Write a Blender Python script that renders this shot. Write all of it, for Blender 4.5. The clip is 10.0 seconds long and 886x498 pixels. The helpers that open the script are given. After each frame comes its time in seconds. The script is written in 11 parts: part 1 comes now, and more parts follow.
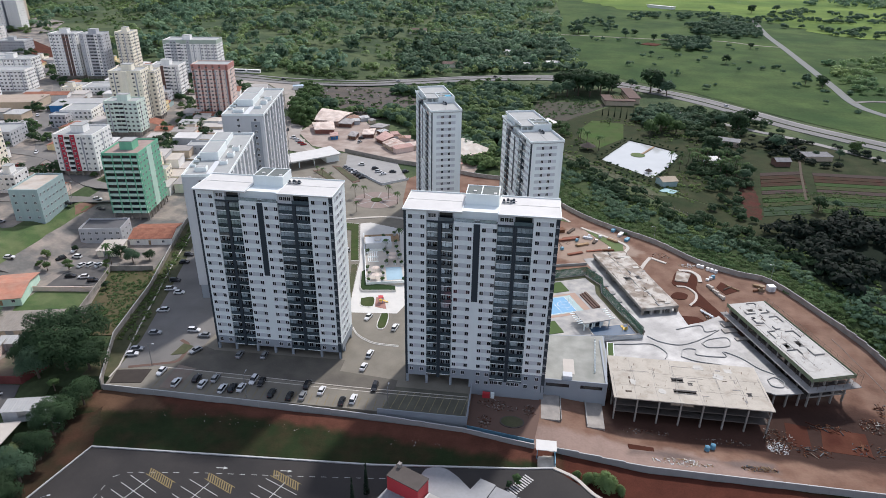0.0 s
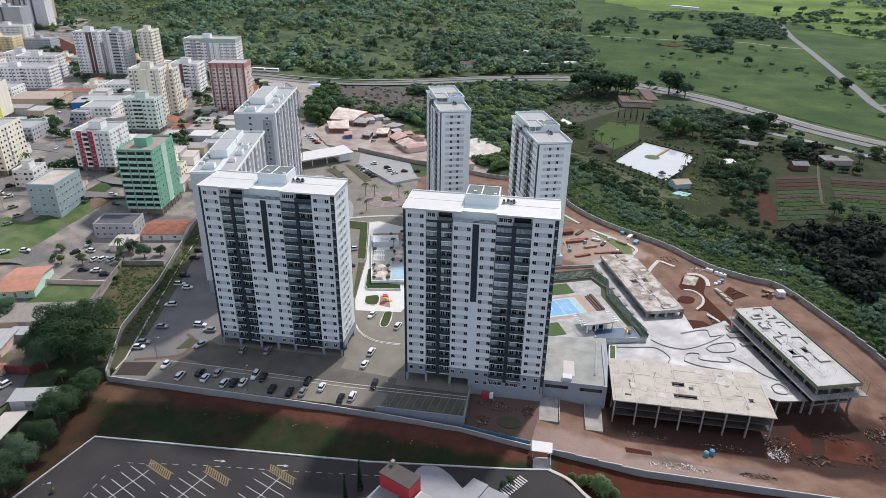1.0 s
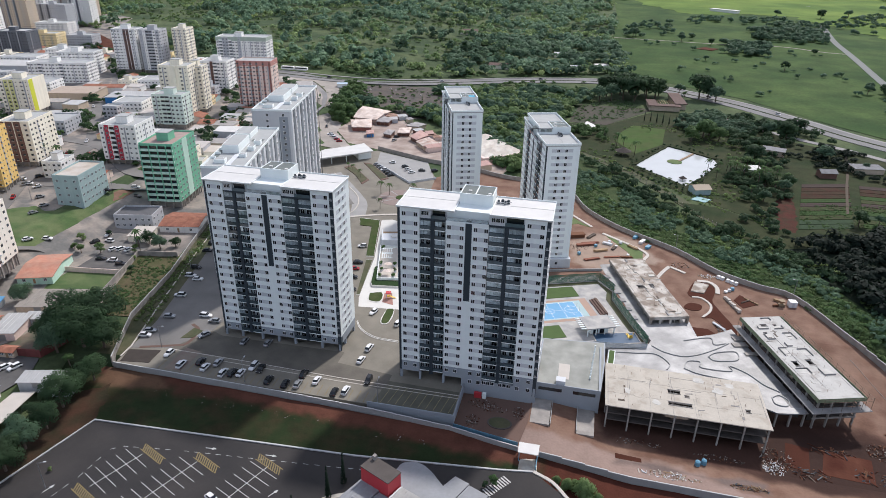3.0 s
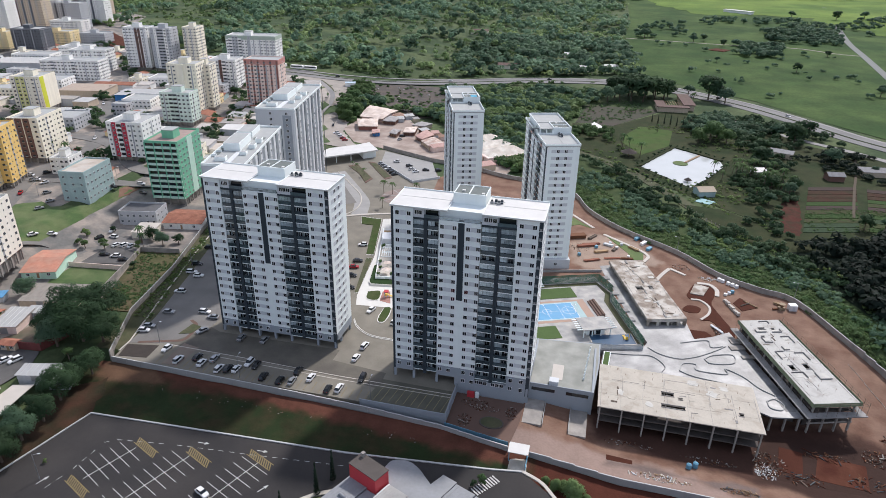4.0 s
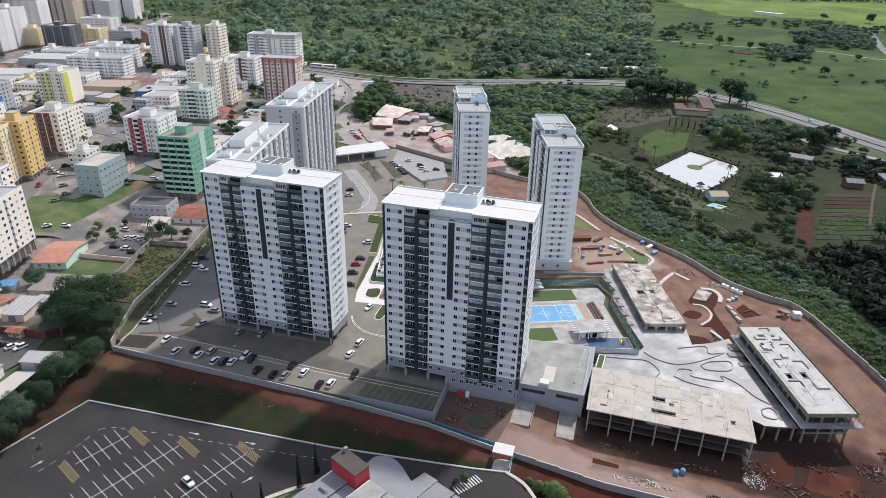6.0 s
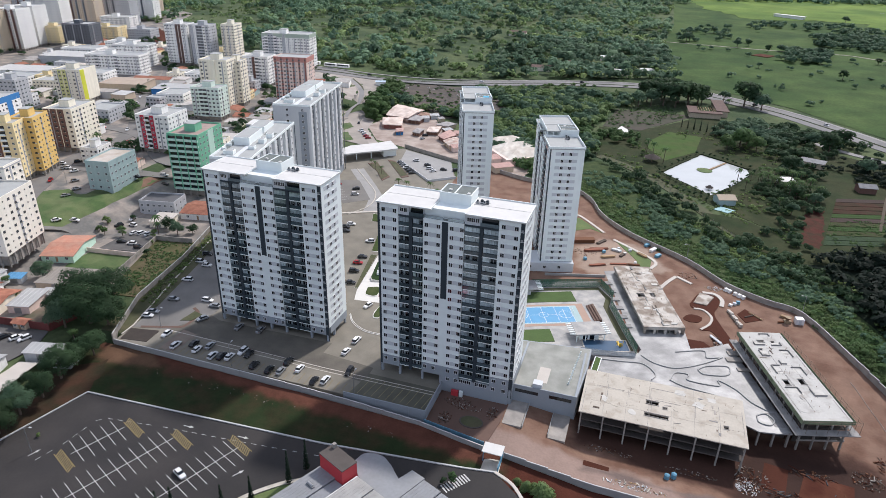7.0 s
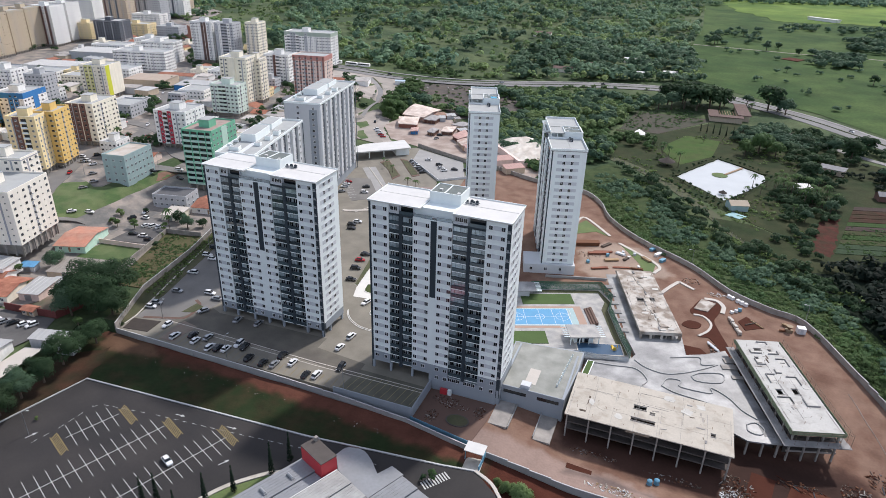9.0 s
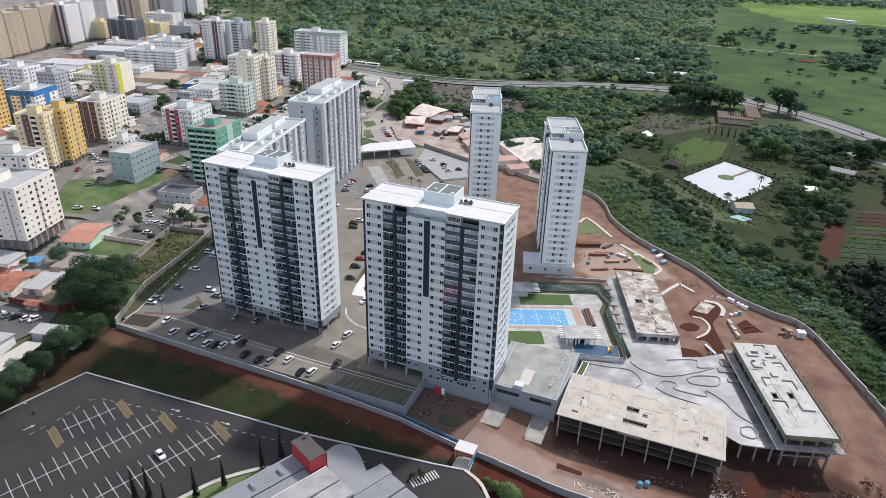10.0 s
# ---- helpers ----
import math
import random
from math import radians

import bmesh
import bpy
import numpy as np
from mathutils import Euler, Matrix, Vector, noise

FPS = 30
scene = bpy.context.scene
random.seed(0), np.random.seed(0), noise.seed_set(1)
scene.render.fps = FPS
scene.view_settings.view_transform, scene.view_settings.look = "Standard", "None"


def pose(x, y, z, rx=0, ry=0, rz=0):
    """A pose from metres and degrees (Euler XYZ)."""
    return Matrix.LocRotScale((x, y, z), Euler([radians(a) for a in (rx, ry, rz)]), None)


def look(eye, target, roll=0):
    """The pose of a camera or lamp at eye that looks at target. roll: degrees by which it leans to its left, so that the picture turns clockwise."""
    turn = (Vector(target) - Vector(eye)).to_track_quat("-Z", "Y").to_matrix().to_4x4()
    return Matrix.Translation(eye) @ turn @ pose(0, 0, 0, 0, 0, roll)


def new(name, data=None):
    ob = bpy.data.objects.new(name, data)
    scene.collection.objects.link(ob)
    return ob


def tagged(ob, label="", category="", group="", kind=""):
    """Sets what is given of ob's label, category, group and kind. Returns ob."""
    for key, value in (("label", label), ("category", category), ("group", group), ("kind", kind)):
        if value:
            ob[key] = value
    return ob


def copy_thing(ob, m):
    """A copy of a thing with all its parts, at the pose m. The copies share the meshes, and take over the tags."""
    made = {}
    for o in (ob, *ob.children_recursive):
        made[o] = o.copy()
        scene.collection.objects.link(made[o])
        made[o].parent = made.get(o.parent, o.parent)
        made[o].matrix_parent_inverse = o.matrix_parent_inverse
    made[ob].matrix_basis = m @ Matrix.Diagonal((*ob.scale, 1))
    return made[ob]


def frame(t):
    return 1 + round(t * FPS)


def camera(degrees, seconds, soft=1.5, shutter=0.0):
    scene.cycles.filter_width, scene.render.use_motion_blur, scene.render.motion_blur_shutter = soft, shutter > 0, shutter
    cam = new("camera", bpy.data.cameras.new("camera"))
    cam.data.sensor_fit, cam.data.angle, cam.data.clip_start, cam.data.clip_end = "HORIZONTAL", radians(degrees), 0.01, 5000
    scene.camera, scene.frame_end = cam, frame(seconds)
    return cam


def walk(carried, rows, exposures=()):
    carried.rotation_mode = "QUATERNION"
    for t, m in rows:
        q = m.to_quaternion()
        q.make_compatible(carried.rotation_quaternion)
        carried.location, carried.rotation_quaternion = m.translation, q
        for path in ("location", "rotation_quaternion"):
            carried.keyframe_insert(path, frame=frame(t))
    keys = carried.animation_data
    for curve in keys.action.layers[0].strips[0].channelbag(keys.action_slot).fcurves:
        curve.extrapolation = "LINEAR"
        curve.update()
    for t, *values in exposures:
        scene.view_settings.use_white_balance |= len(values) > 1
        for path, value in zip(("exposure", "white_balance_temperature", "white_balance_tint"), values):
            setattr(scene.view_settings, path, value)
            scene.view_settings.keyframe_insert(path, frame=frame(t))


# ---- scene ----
cam = camera(69.0, 10.0, 0.82)
# seconds, eye, tilt from straight down, lean, heading
ROWS = [
    (0.0, -11.16, -160.40, 123.59, 64.458, 0.858, 7.190),
    (0.5, -7.92, -160.24, 123.81, 64.427, 0.803, 8.251),
    (1.0, -5.28, -160.09, 123.84, 64.417, 0.863, 9.190),
    (1.5, -2.43, -159.83, 123.91, 64.399, 0.908, 10.181),
    (2.0, 0.28, -159.64, 123.78, 64.459, 0.924, 11.112),
    (2.5, 3.21, -159.27, 123.73, 64.475, 0.960, 11.893),
    (4.0, 11.45, -158.13, 123.96, 64.416, 1.126, 13.756),
    (4.5, 13.70, -157.77, 123.92, 64.438, 1.173, 14.323),
    (5.0, 16.25, -157.45, 123.81, 64.491, 1.207, 15.001),
    (5.5, 18.19, -156.97, 124.06, 64.427, 1.219, 15.503),
    (7.0, 27.34, -155.04, 124.26, 64.397, 1.442, 17.865),
    (7.5, 29.65, -154.61, 124.38, 64.394, 1.526, 18.472),
    (8.0, 32.33, -154.00, 124.61, 64.356, 1.569, 19.157),
    (8.5, 34.34, -153.54, 124.71, 64.365, 1.564, 19.679),
    (9.0, 37.89, -152.58, 124.94, 64.315, 1.659, 20.542),
    (9.5, 39.53, -152.16, 125.02, 64.300, 1.674, 20.918),
    (10.0, 43.25, -151.10, 125.17, 64.284, 1.676, 21.808),
]
walk(cam, [(t, pose(x, y, z, 0, 0, yaw) @ pose(0, 0, 0, rx) @ pose(0, 0, 0, 0, 0, lean)) for t, x, y, z, rx, lean, yaw in ROWS], [(0.0, -0.06, 6250, 14), (3.0, -0.02, 6250, 14), (6.0, 0.03, 6250, 14), (10.0, 0.06, 6250, 14)])

# ---- sky and sun ----
SUN_EL, SUN_AZ = 49.0, 20.0  # degrees; azimuth from +y towards +x
scene.view_settings.exposure = 0.0
world = bpy.data.worlds.new("world")
scene.world = world
world.use_nodes = True
sky = world.node_tree.nodes.new("ShaderNodeTexSky")
sky.sky_type, sky.sun_disc = "NISHITA", False
sky.sun_elevation, sky.sun_rotation = radians(SUN_EL), radians(SUN_AZ)
sky.air_density, sky.dust_density = 1.2, 3.0
back = world.node_tree.nodes["Background"]
back.inputs["Strength"].default_value = 0.119
# thin broken cloud over the whole sky
wn, wl = world.node_tree.nodes, world.node_tree.links
where = wn.new("ShaderNodeTexCoord")
cloud = wn.new("ShaderNodeTexNoise")
cloud.inputs["Scale"].default_value, cloud.inputs["Detail"].default_value = 2.2, 5.0
cover = wn.new("ShaderNodeMapRange")
cover.inputs[1].default_value, cover.inputs[2].default_value = 0.35, 0.65
cover.inputs[3].default_value, cover.inputs[4].default_value = 0.25, 0.85
veil = wn.new("ShaderNodeMix")
veil.data_type = "RGBA"
veil.inputs[7].default_value = (5.6, 6.2, 7.4, 1)
wl.new(where.outputs["Generated"], cloud.inputs["Vector"])
wl.new(cloud.outputs[0], cover.inputs[0])
wl.new(cover.outputs[0], veil.inputs[0])
wl.new(sky.outputs[0], veil.inputs[6])
wl.new(veil.outputs[2], back.inputs[0])
sun_data = bpy.data.lights.new("sun", "SUN")
sun_data.energy, sun_data.angle, sun_data.color = 3.6, radians(3.6), (1.0, 0.95, 0.88)
sun = new("sun", sun_data)
ev, av = radians(SUN_EL), radians(SUN_AZ)
sun_way = Vector((math.sin(av) * math.cos(ev), math.cos(av) * math.cos(ev), math.sin(ev)))
sun.matrix_world = look(sun_way * 500, (0, 0, 0))

# ---- materials ----


def mat(name, rgb, rough=0.8, metal=0.0, patch=0.12, patch_size=3.0, grain=0.08, grain_size=0.25, bump=0.0, piece=0.0, rgb2=None, mix_size=8.0, sharp=0.15, spec=0.5, bias=0.0, streak=0.0, overs=()):
    """A worn surface: base colour broken by patches and grain; piece varies each object; rgb2 shows in blotches."""
    m = bpy.data.materials.new(name)
    m.use_nodes = True
    t, n, l = m.node_tree, m.node_tree.nodes, m.node_tree.links
    b = n["Principled BSDF"]
    b.inputs["Roughness"].default_value, b.inputs["Metallic"].default_value = rough, metal
    b.inputs["Specular IOR Level"].default_value = spec
    geo = n.new("ShaderNodeNewGeometry")

    def noise_at(size, detail=4.0):
        tex = n.new("ShaderNodeTexNoise")
        tex.inputs["Scale"].default_value, tex.inputs["Detail"].default_value = 1.0 / size, detail
        l.new(geo.outputs["Position"], tex.inputs["Vector"])
        return tex.outputs[0]

    def maths(op, a, c):
        k = n.new("ShaderNodeMath")
        k.operation = op
        for i, v in enumerate((a, c)):
            if isinstance(v, (int, float)):
                k.inputs[i].default_value = v
            else:
                l.new(v, k.inputs[i])
        return k.outputs[0]

    base = n.new("ShaderNodeMix")
    base.data_type = "RGBA"
    base.inputs[6].default_value, base.inputs[7].default_value = (*rgb, 1), (*(rgb2 or rgb), 1)
    if rgb2:
        ramp = n.new("ShaderNodeMapRange")
        ramp.inputs[1].default_value, ramp.inputs[2].default_value = 0.5 + bias - sharp, 0.5 + bias + sharp
        l.new(noise_at(mix_size, 6.0), ramp.inputs[0])
        l.new(ramp.outputs[0], base.inputs[0])
    else:
        base.inputs[0].default_value = 0
    ground = base.outputs[2]
    # other ground colours that take over inside convex plans, with frayed borders
    for k, (poly, tint, soft, fray) in enumerate(overs):
        split = n.new("ShaderNodeSeparateXYZ")
        l.new(geo.outputs["Position"], split.inputs[0])
        deep = None
        for (ax, ay), (bx, by) in zip(poly, poly[1:] + poly[:1]):
            d = math.hypot(bx - ax, by - ay)
            nx, ny = -(by - ay) / d, (bx - ax) / d
            side = maths("MULTIPLY_ADD", split.outputs[0], nx)
            side.node.inputs[2].default_value = -nx * ax - ny * ay
            far = maths("MULTIPLY_ADD", split.outputs[1], ny)
            l.new(side, far.node.inputs[2])
            deep = far if deep is None else maths("MINIMUM", deep, far)
        rough_edge = maths("MULTIPLY_ADD", noise_at(5.0 + 2.3 * k, 8.0), 2 * fray)
        rough_edge.node.inputs[2].default_value = -fray
        reach = n.new("ShaderNodeMapRange")
        reach.interpolation_type = "SMOOTHSTEP"
        reach.inputs[1].default_value, reach.inputs[2].default_value = -soft, soft
        l.new(maths("ADD", deep, rough_edge), reach.inputs[0])
        soil = n.new("ShaderNodeMix")
        soil.data_type = "RGBA"
        soil.inputs[7].default_value = (*tint, 1)
        l.new(reach.outputs[0], soil.inputs[0])
        l.new(ground, soil.inputs[6])
        ground = soil.outputs[2]
    v = maths("MULTIPLY_ADD", noise_at(patch_size), 2 * patch)
    v.node.inputs[2].default_value = 1.0 - patch
    g = maths("MULTIPLY_ADD", noise_at(grain_size, 2.0), 2 * grain)
    g.node.inputs[2].default_value = -grain
    v = maths("ADD", v, g)
    if streak:
        stretch = n.new("ShaderNodeMapping")
        stretch.inputs["Scale"].default_value = (0.9, 0.9, 0.06)
        l.new(geo.outputs["Position"], stretch.inputs["Vector"])
        rain = n.new("ShaderNodeTexNoise")
        rain.inputs["Scale"].default_value, rain.inputs["Detail"].default_value = 1.0, 5.0
        l.new(stretch.outputs[0], rain.inputs["Vector"])
        w = maths("MULTIPLY_ADD", rain.outputs[0], 2 * streak)
        w.node.inputs[2].default_value = -streak
        v = maths("ADD", v, w)
    if piece:
        info = n.new("ShaderNodeObjectInfo")
        r = maths("MULTIPLY_ADD", info.outputs["Random"], 2 * piece)
        r.node.inputs[2].default_value = -piece
        v = maths("ADD", v, r)
        isl = maths("MULTIPLY_ADD", geo.outputs["Random Per Island"], 2 * piece)
        isl.node.inputs[2].default_value = -piece
        v = maths("ADD", v, isl)
    hsv = n.new("ShaderNodeHueSaturation")
    l.new(ground, hsv.inputs["Color"])
    l.new(v, hsv.inputs["Value"])
    l.new(hsv.outputs[0], b.inputs["Base Color"])
    if bump:
        bp = n.new("ShaderNodeBump")
        bp.inputs["Strength"].default_value, bp.inputs["Distance"].default_value = 0.6, bump
        l.new(noise_at(grain_size, 3.0), bp.inputs["Height"])
        l.new(bp.outputs[0], b.inputs["Normal"])
    return m


# ---- mesh building ----


class Build:
    """Collects faces for one mesh; each face keeps a material slot."""

    def __init__(self):
        self.v, self.f, self.s = [], [], []

    def face(self, pts, slot=0):
        n = len(self.v)
        self.v += [tuple(p) for p in pts]
        self.f.append(tuple(range(n, n + len(pts))))
        self.s.append(slot)
        return self

    def box(self, x0, x1, y0, y1, z0, z1, slot=0, m=None):
        n = len(self.v)
        pts = [(x, y, z) for z in (z0, z1) for y in (y0, y1) for x in (x0, x1)]
        if m:
            pts = [tuple(m @ Vector(p)) for p in pts]
        self.v += pts
        for q in ((0, 2, 3, 1), (4, 5, 7, 6), (0, 1, 5, 4), (2, 6, 7, 3), (0, 4, 6, 2), (1, 3, 7, 5)):
            self.f.append(tuple(n + k for k in q))
            self.s.append(slot)
        return self

    def prism(self, poly, z0, z1, slot=0, top=None):
        """An upright block on a plan; the plan runs anticlockwise."""
        n, k = len(self.v), len(poly)
        self.v += [(x, y, z0) for x, y in poly] + [(x, y, z1) for x, y in poly]
        self.f.append(tuple(range(n + k - 1, n - 1, -1)))
        self.f.append(tuple(range(n + k, n + 2 * k)))
        self.s += [slot, slot if top is None else top]
        for i in range(k):
            j = (i + 1) % k
            self.f.append((n + i, n + j, n + k + j, n + k + i))
            self.s.append(slot)
        return self

    def tube(self, p, q, r0, r1=None, sides=8, slot=0):
        """A tapered rod from p to q."""
        p, q = Vector(p), Vector(q)
        r1 = r0 if r1 is None else r1
        a = (q - p).normalized()
        u = a.orthogonal().normalized()
        w = a.cross(u)
        n = len(self.v)
        for c, r in ((p, r0), (q, r1)):
            for i in range(sides):
                t = 2 * math.pi * i / sides
                self.v.append(tuple(c + (u * math.cos(t) + w * math.sin(t)) * r))
        for i in range(sides):
            j = (i + 1) % sides
            self.f.append((n + i, n + j, n + sides + j, n + sides + i))
            self.s.append(slot)
        self.f.append(tuple(range(n + sides - 1, n - 1, -1)))
        self.f.append(tuple(range(n + sides, n + 2 * sides)))
        self.s += [slot, slot]
        return self

    def weld(self):
        """Joins corners that lie on one another, so that the pieces hang together."""
        seen, to, keep = {}, [], []
        for q in self.v:
            k = tuple(round(c, 4) for c in q)
            if k not in seen:
                seen[k] = len(keep)
                keep.append(q)
            to.append(seen[k])
        self.v = keep
        self.f = [tuple(to[i] for i in f) for f in self.f]
        return self

    def mesh(self, name, *mats, smooth=False):
        me = bpy.data.meshes.new(name)
        me.from_pydata(self.v, [], self.f)
        for m in mats:
            me.materials.append(m)
        me.polygons.foreach_set("material_index", self.s)
        if smooth:
            me.polygons.foreach_set("use_smooth", [True] * len(self.f))
        me.update()
        return me


def thing(name, label, category, at=None, group="", kind=""):
    """An empty that carries the parts of a thing."""
    ob = tagged(new(name), label, category, group, kind)
    ob.matrix_basis = at or Matrix()
    return ob


def part(name, mesh, parent=None, m=None, label=""):
    """One mesh object, under a thing or part if one is given."""
    ob = new(name, mesh)
    if parent:
        ob.parent = parent
    if m:
        ob.matrix_basis = m
    return tagged(ob, label)


def shift(x=0, y=0, z=0, rz=0):
    return pose(x, y, z, 0, 0, rz)

M = {
    "white_paint": mat("white_paint", (0.818, 0.866, 0.852), 0.75, patch=0.05, patch_size=5, grain=0.03, streak=0.05),
    "grey_paint": mat("grey_paint", (0.30, 0.33, 0.36), 0.75, patch=0.06, patch_size=4),
    "panel_grey": mat("panel_grey", (0.58, 0.60, 0.62), 0.8, patch=0.05, piece=0.05),
    "dark_paint": mat("dark_paint", (0.025, 0.038, 0.050), 0.6, patch=0.1),
    "roof_white": mat("roof_white", (0.60, 0.59, 0.565), 0.6, patch=0.14, patch_size=4, grain=0.05, grain_size=0.8),
    "roof_grey": mat("roof_grey", (0.36, 0.37, 0.36), 0.8, patch=0.15),
    "glass_dark": mat("glass_dark", (0.012, 0.016, 0.02), 0.08, patch=0.1, piece=0.4, spec=0.6),
    # strong colour patches in these two glasses stand in for broken reflections
    "glass_rail": mat("glass_rail", (0.048, 0.070, 0.080), 0.06, patch=0.6, patch_size=0.8, piece=0.5, spec=0.7),
    "glass_bright": mat("glass_bright", (0.34, 0.41, 0.44), 0.07, metal=0.35, patch=0.75, patch_size=0.9, piece=0.25),
    "frame_white": mat("frame_white", (0.75, 0.75, 0.75), 0.5),
    "concrete": mat("concrete", (0.40, 0.365, 0.31), 0.9, patch=0.16, patch_size=5, grain=0.1, grain_size=1.2, bump=0.03, rgb2=(0.56, 0.53, 0.465), mix_size=3, sharp=0.15),
    "concrete_raw": mat("concrete_raw", (0.26, 0.24, 0.22), 0.9, patch=0.2, patch_size=2.5, grain=0.1, bump=0.02, rgb2=(0.36, 0.33, 0.295), mix_size=3),
    "concrete_wet": mat("concrete_wet", (0.19, 0.19, 0.188), 0.42, patch=0.28, patch_size=2.2, grain=0.16, grain_size=0.5, rgb2=(0.41, 0.405, 0.395), mix_size=9, sharp=0.14, bias=0.05),
    "block_wall": mat("block_wall", (0.34, 0.34, 0.33), 0.9, patch=0.15, patch_size=3, grain=0.08, grain_size=0.5),
    "asphalt": mat("asphalt", (0.0175, 0.0162, 0.0168), 0.85, patch=0.3, patch_size=7, grain=0.16, grain_size=0.6, rgb2=(0.034, 0.0295, 0.0275), mix_size=16, sharp=0.22),
    "asphalt_worn": mat("asphalt_worn", (0.145, 0.138, 0.129), 0.85, patch=0.18, patch_size=8, grain=0.1, grain_size=0.5, rgb2=(0.185, 0.176, 0.164), mix_size=12),
    "asphalt_yard": mat("asphalt_yard", (0.075, 0.072, 0.070), 0.85, patch=0.2, patch_size=5, grain=0.12, grain_size=0.5, rgb2=(0.11, 0.105, 0.10), mix_size=8),
    "pavers": mat("pavers", (0.165, 0.150, 0.121), 0.85, patch=0.12, patch_size=5, grain=0.12, grain_size=0.5, rgb2=(0.212, 0.193, 0.156), mix_size=7),
    # kept darker than pavers: the tower's shade is put into this colour
    "lane_pavers": mat("lane_pavers", (0.098, 0.088, 0.073), 0.85, patch=0.16, patch_size=4, grain=0.12, grain_size=0.5, rgb2=(0.128, 0.115, 0.093), mix_size=8),
    "bed_soil": mat("bed_soil", (0.045, 0.036, 0.030), 0.95, patch=0.25, patch_size=2, grain=0.2, grain_size=0.4, bump=0.05),
    "bank_grass": mat("bank_grass", (0.060, 0.070, 0.030), 0.95, patch=0.3, patch_size=3, grain=0.25, grain_size=0.5, bump=0.06, rgb2=(0.085, 0.080, 0.042), mix_size=6),
    "pavers_red": mat("pavers_red", (0.125, 0.074, 0.056), 0.85, patch=0.12, patch_size=3, grain=0.1),
    "pavers_light": mat("pavers_light", (0.50, 0.46, 0.41), 0.85, patch=0.12, patch_size=4, grain=0.08),
    "line_white": mat("line_white", (0.46, 0.46, 0.45), 0.7, patch=0.15, patch_size=0.8),
    "line_yellow": mat("line_yellow", (0.21, 0.155, 0.06), 0.7, patch=0.2, patch_size=0.8),
    "red_dirt": mat("red_dirt", (0.068, 0.022, 0.014), 0.95, patch=0.25, patch_size=6, grain=0.12, grain_size=0.7, bump=0.08, rgb2=(0.105, 0.042, 0.026), mix_size=7, spec=0.12),
    "site_dirt": mat("site_dirt", (0.128, 0.062, 0.040), 0.95, patch=0.2, patch_size=7, grain=0.12, grain_size=0.8, bump=0.08, rgb2=(0.215, 0.128, 0.090), mix_size=9),
    "deep_dirt": mat("deep_dirt", (0.070, 0.025, 0.016), 0.95, patch=0.2, patch_size=3, grain=0.15, bump=0.06, spec=0.12),
    "grass": mat("grass", (0.085, 0.135, 0.045), 0.95, patch=0.25, patch_size=7, grain=0.2, grain_size=0.5, bump=0.06, rgb2=(0.12, 0.15, 0.05), mix_size=13),
    "lawn": mat("lawn", (0.062, 0.105, 0.028), 0.95, patch=0.15, patch_size=4, grain=0.15, grain_size=0.4),
    "dry_grass": mat("dry_grass", (0.036, 0.042, 0.020), 0.95, patch=0.25, patch_size=6, grain=0.2, grain_size=0.5, bump=0.06, rgb2=(0.022, 0.034, 0.014), mix_size=6, spec=0.12),
    "pasture": mat("pasture", (0.029, 0.064, 0.0175), 0.95, patch=0.45, patch_size=22, grain=0.3, grain_size=2.5, rgb2=(0.064, 0.104, 0.030), mix_size=70, spec=0.15),
    "scrub": mat("scrub", (0.046, 0.072, 0.034), 0.95, patch=0.4, patch_size=12, grain=0.3, grain_size=1.8, bump=0.3, rgb2=(0.090, 0.116, 0.054), mix_size=45, sharp=0.1, spec=0.15),
    "urban": mat("urban", (0.285, 0.245, 0.21), 0.9, patch=0.3, patch_size=7, grain=0.2, grain_size=1.2, rgb2=(0.135, 0.132, 0.124), mix_size=9, sharp=0.12),
    # pale base colour stands in for the bright sky mirrored in the pond
    "water": mat("water", (0.52, 0.54, 0.535), 0.03, patch=0.12, patch_size=12, spec=1.0),
    "court_blue": mat("court_blue", (0.10, 0.31, 0.52), 0.42, patch=0.12, patch_size=3),
    "court_orange": mat("court_orange", (0.36, 0.24, 0.18), 0.7, patch=0.08),
    "pool_blue": mat("pool_blue", (0.028, 0.075, 0.14), 0.3, patch=0.1),
    "tile_red": mat("tile_red", (0.24, 0.090, 0.055), 0.9, patch=0.3, patch_size=1.6, grain=0.2, grain_size=0.35, piece=0.12, rgb2=(0.34, 0.145, 0.090), mix_size=2.5),
    "metal_roof": mat("metal_roof", (0.42, 0.42, 0.41), 0.5, metal=0.2, patch=0.15, patch_size=3, grain=0.08),
    "steel": mat("steel", (0.35, 0.36, 0.37), 0.45, metal=0.7, patch=0.1),
    "red_paint": mat("red_paint", (0.50, 0.04, 0.05), 0.55, patch=0.08),
    "wood": mat("wood", (0.30, 0.20, 0.11), 0.8, patch=0.2, piece=0.2),
    "rubber": mat("rubber", (0.02, 0.02, 0.02), 0.8),
    "blue_net": mat("blue_net", (0.12, 0.30, 0.42), 0.6, patch=0.15),
    "green_fence": mat("green_fence", (0.02, 0.10, 0.06), 0.6, patch=0.15),
    "bark": mat("bark", (0.13, 0.10, 0.075), 0.95, patch=0.2, patch_size=0.4, bump=0.03),
}


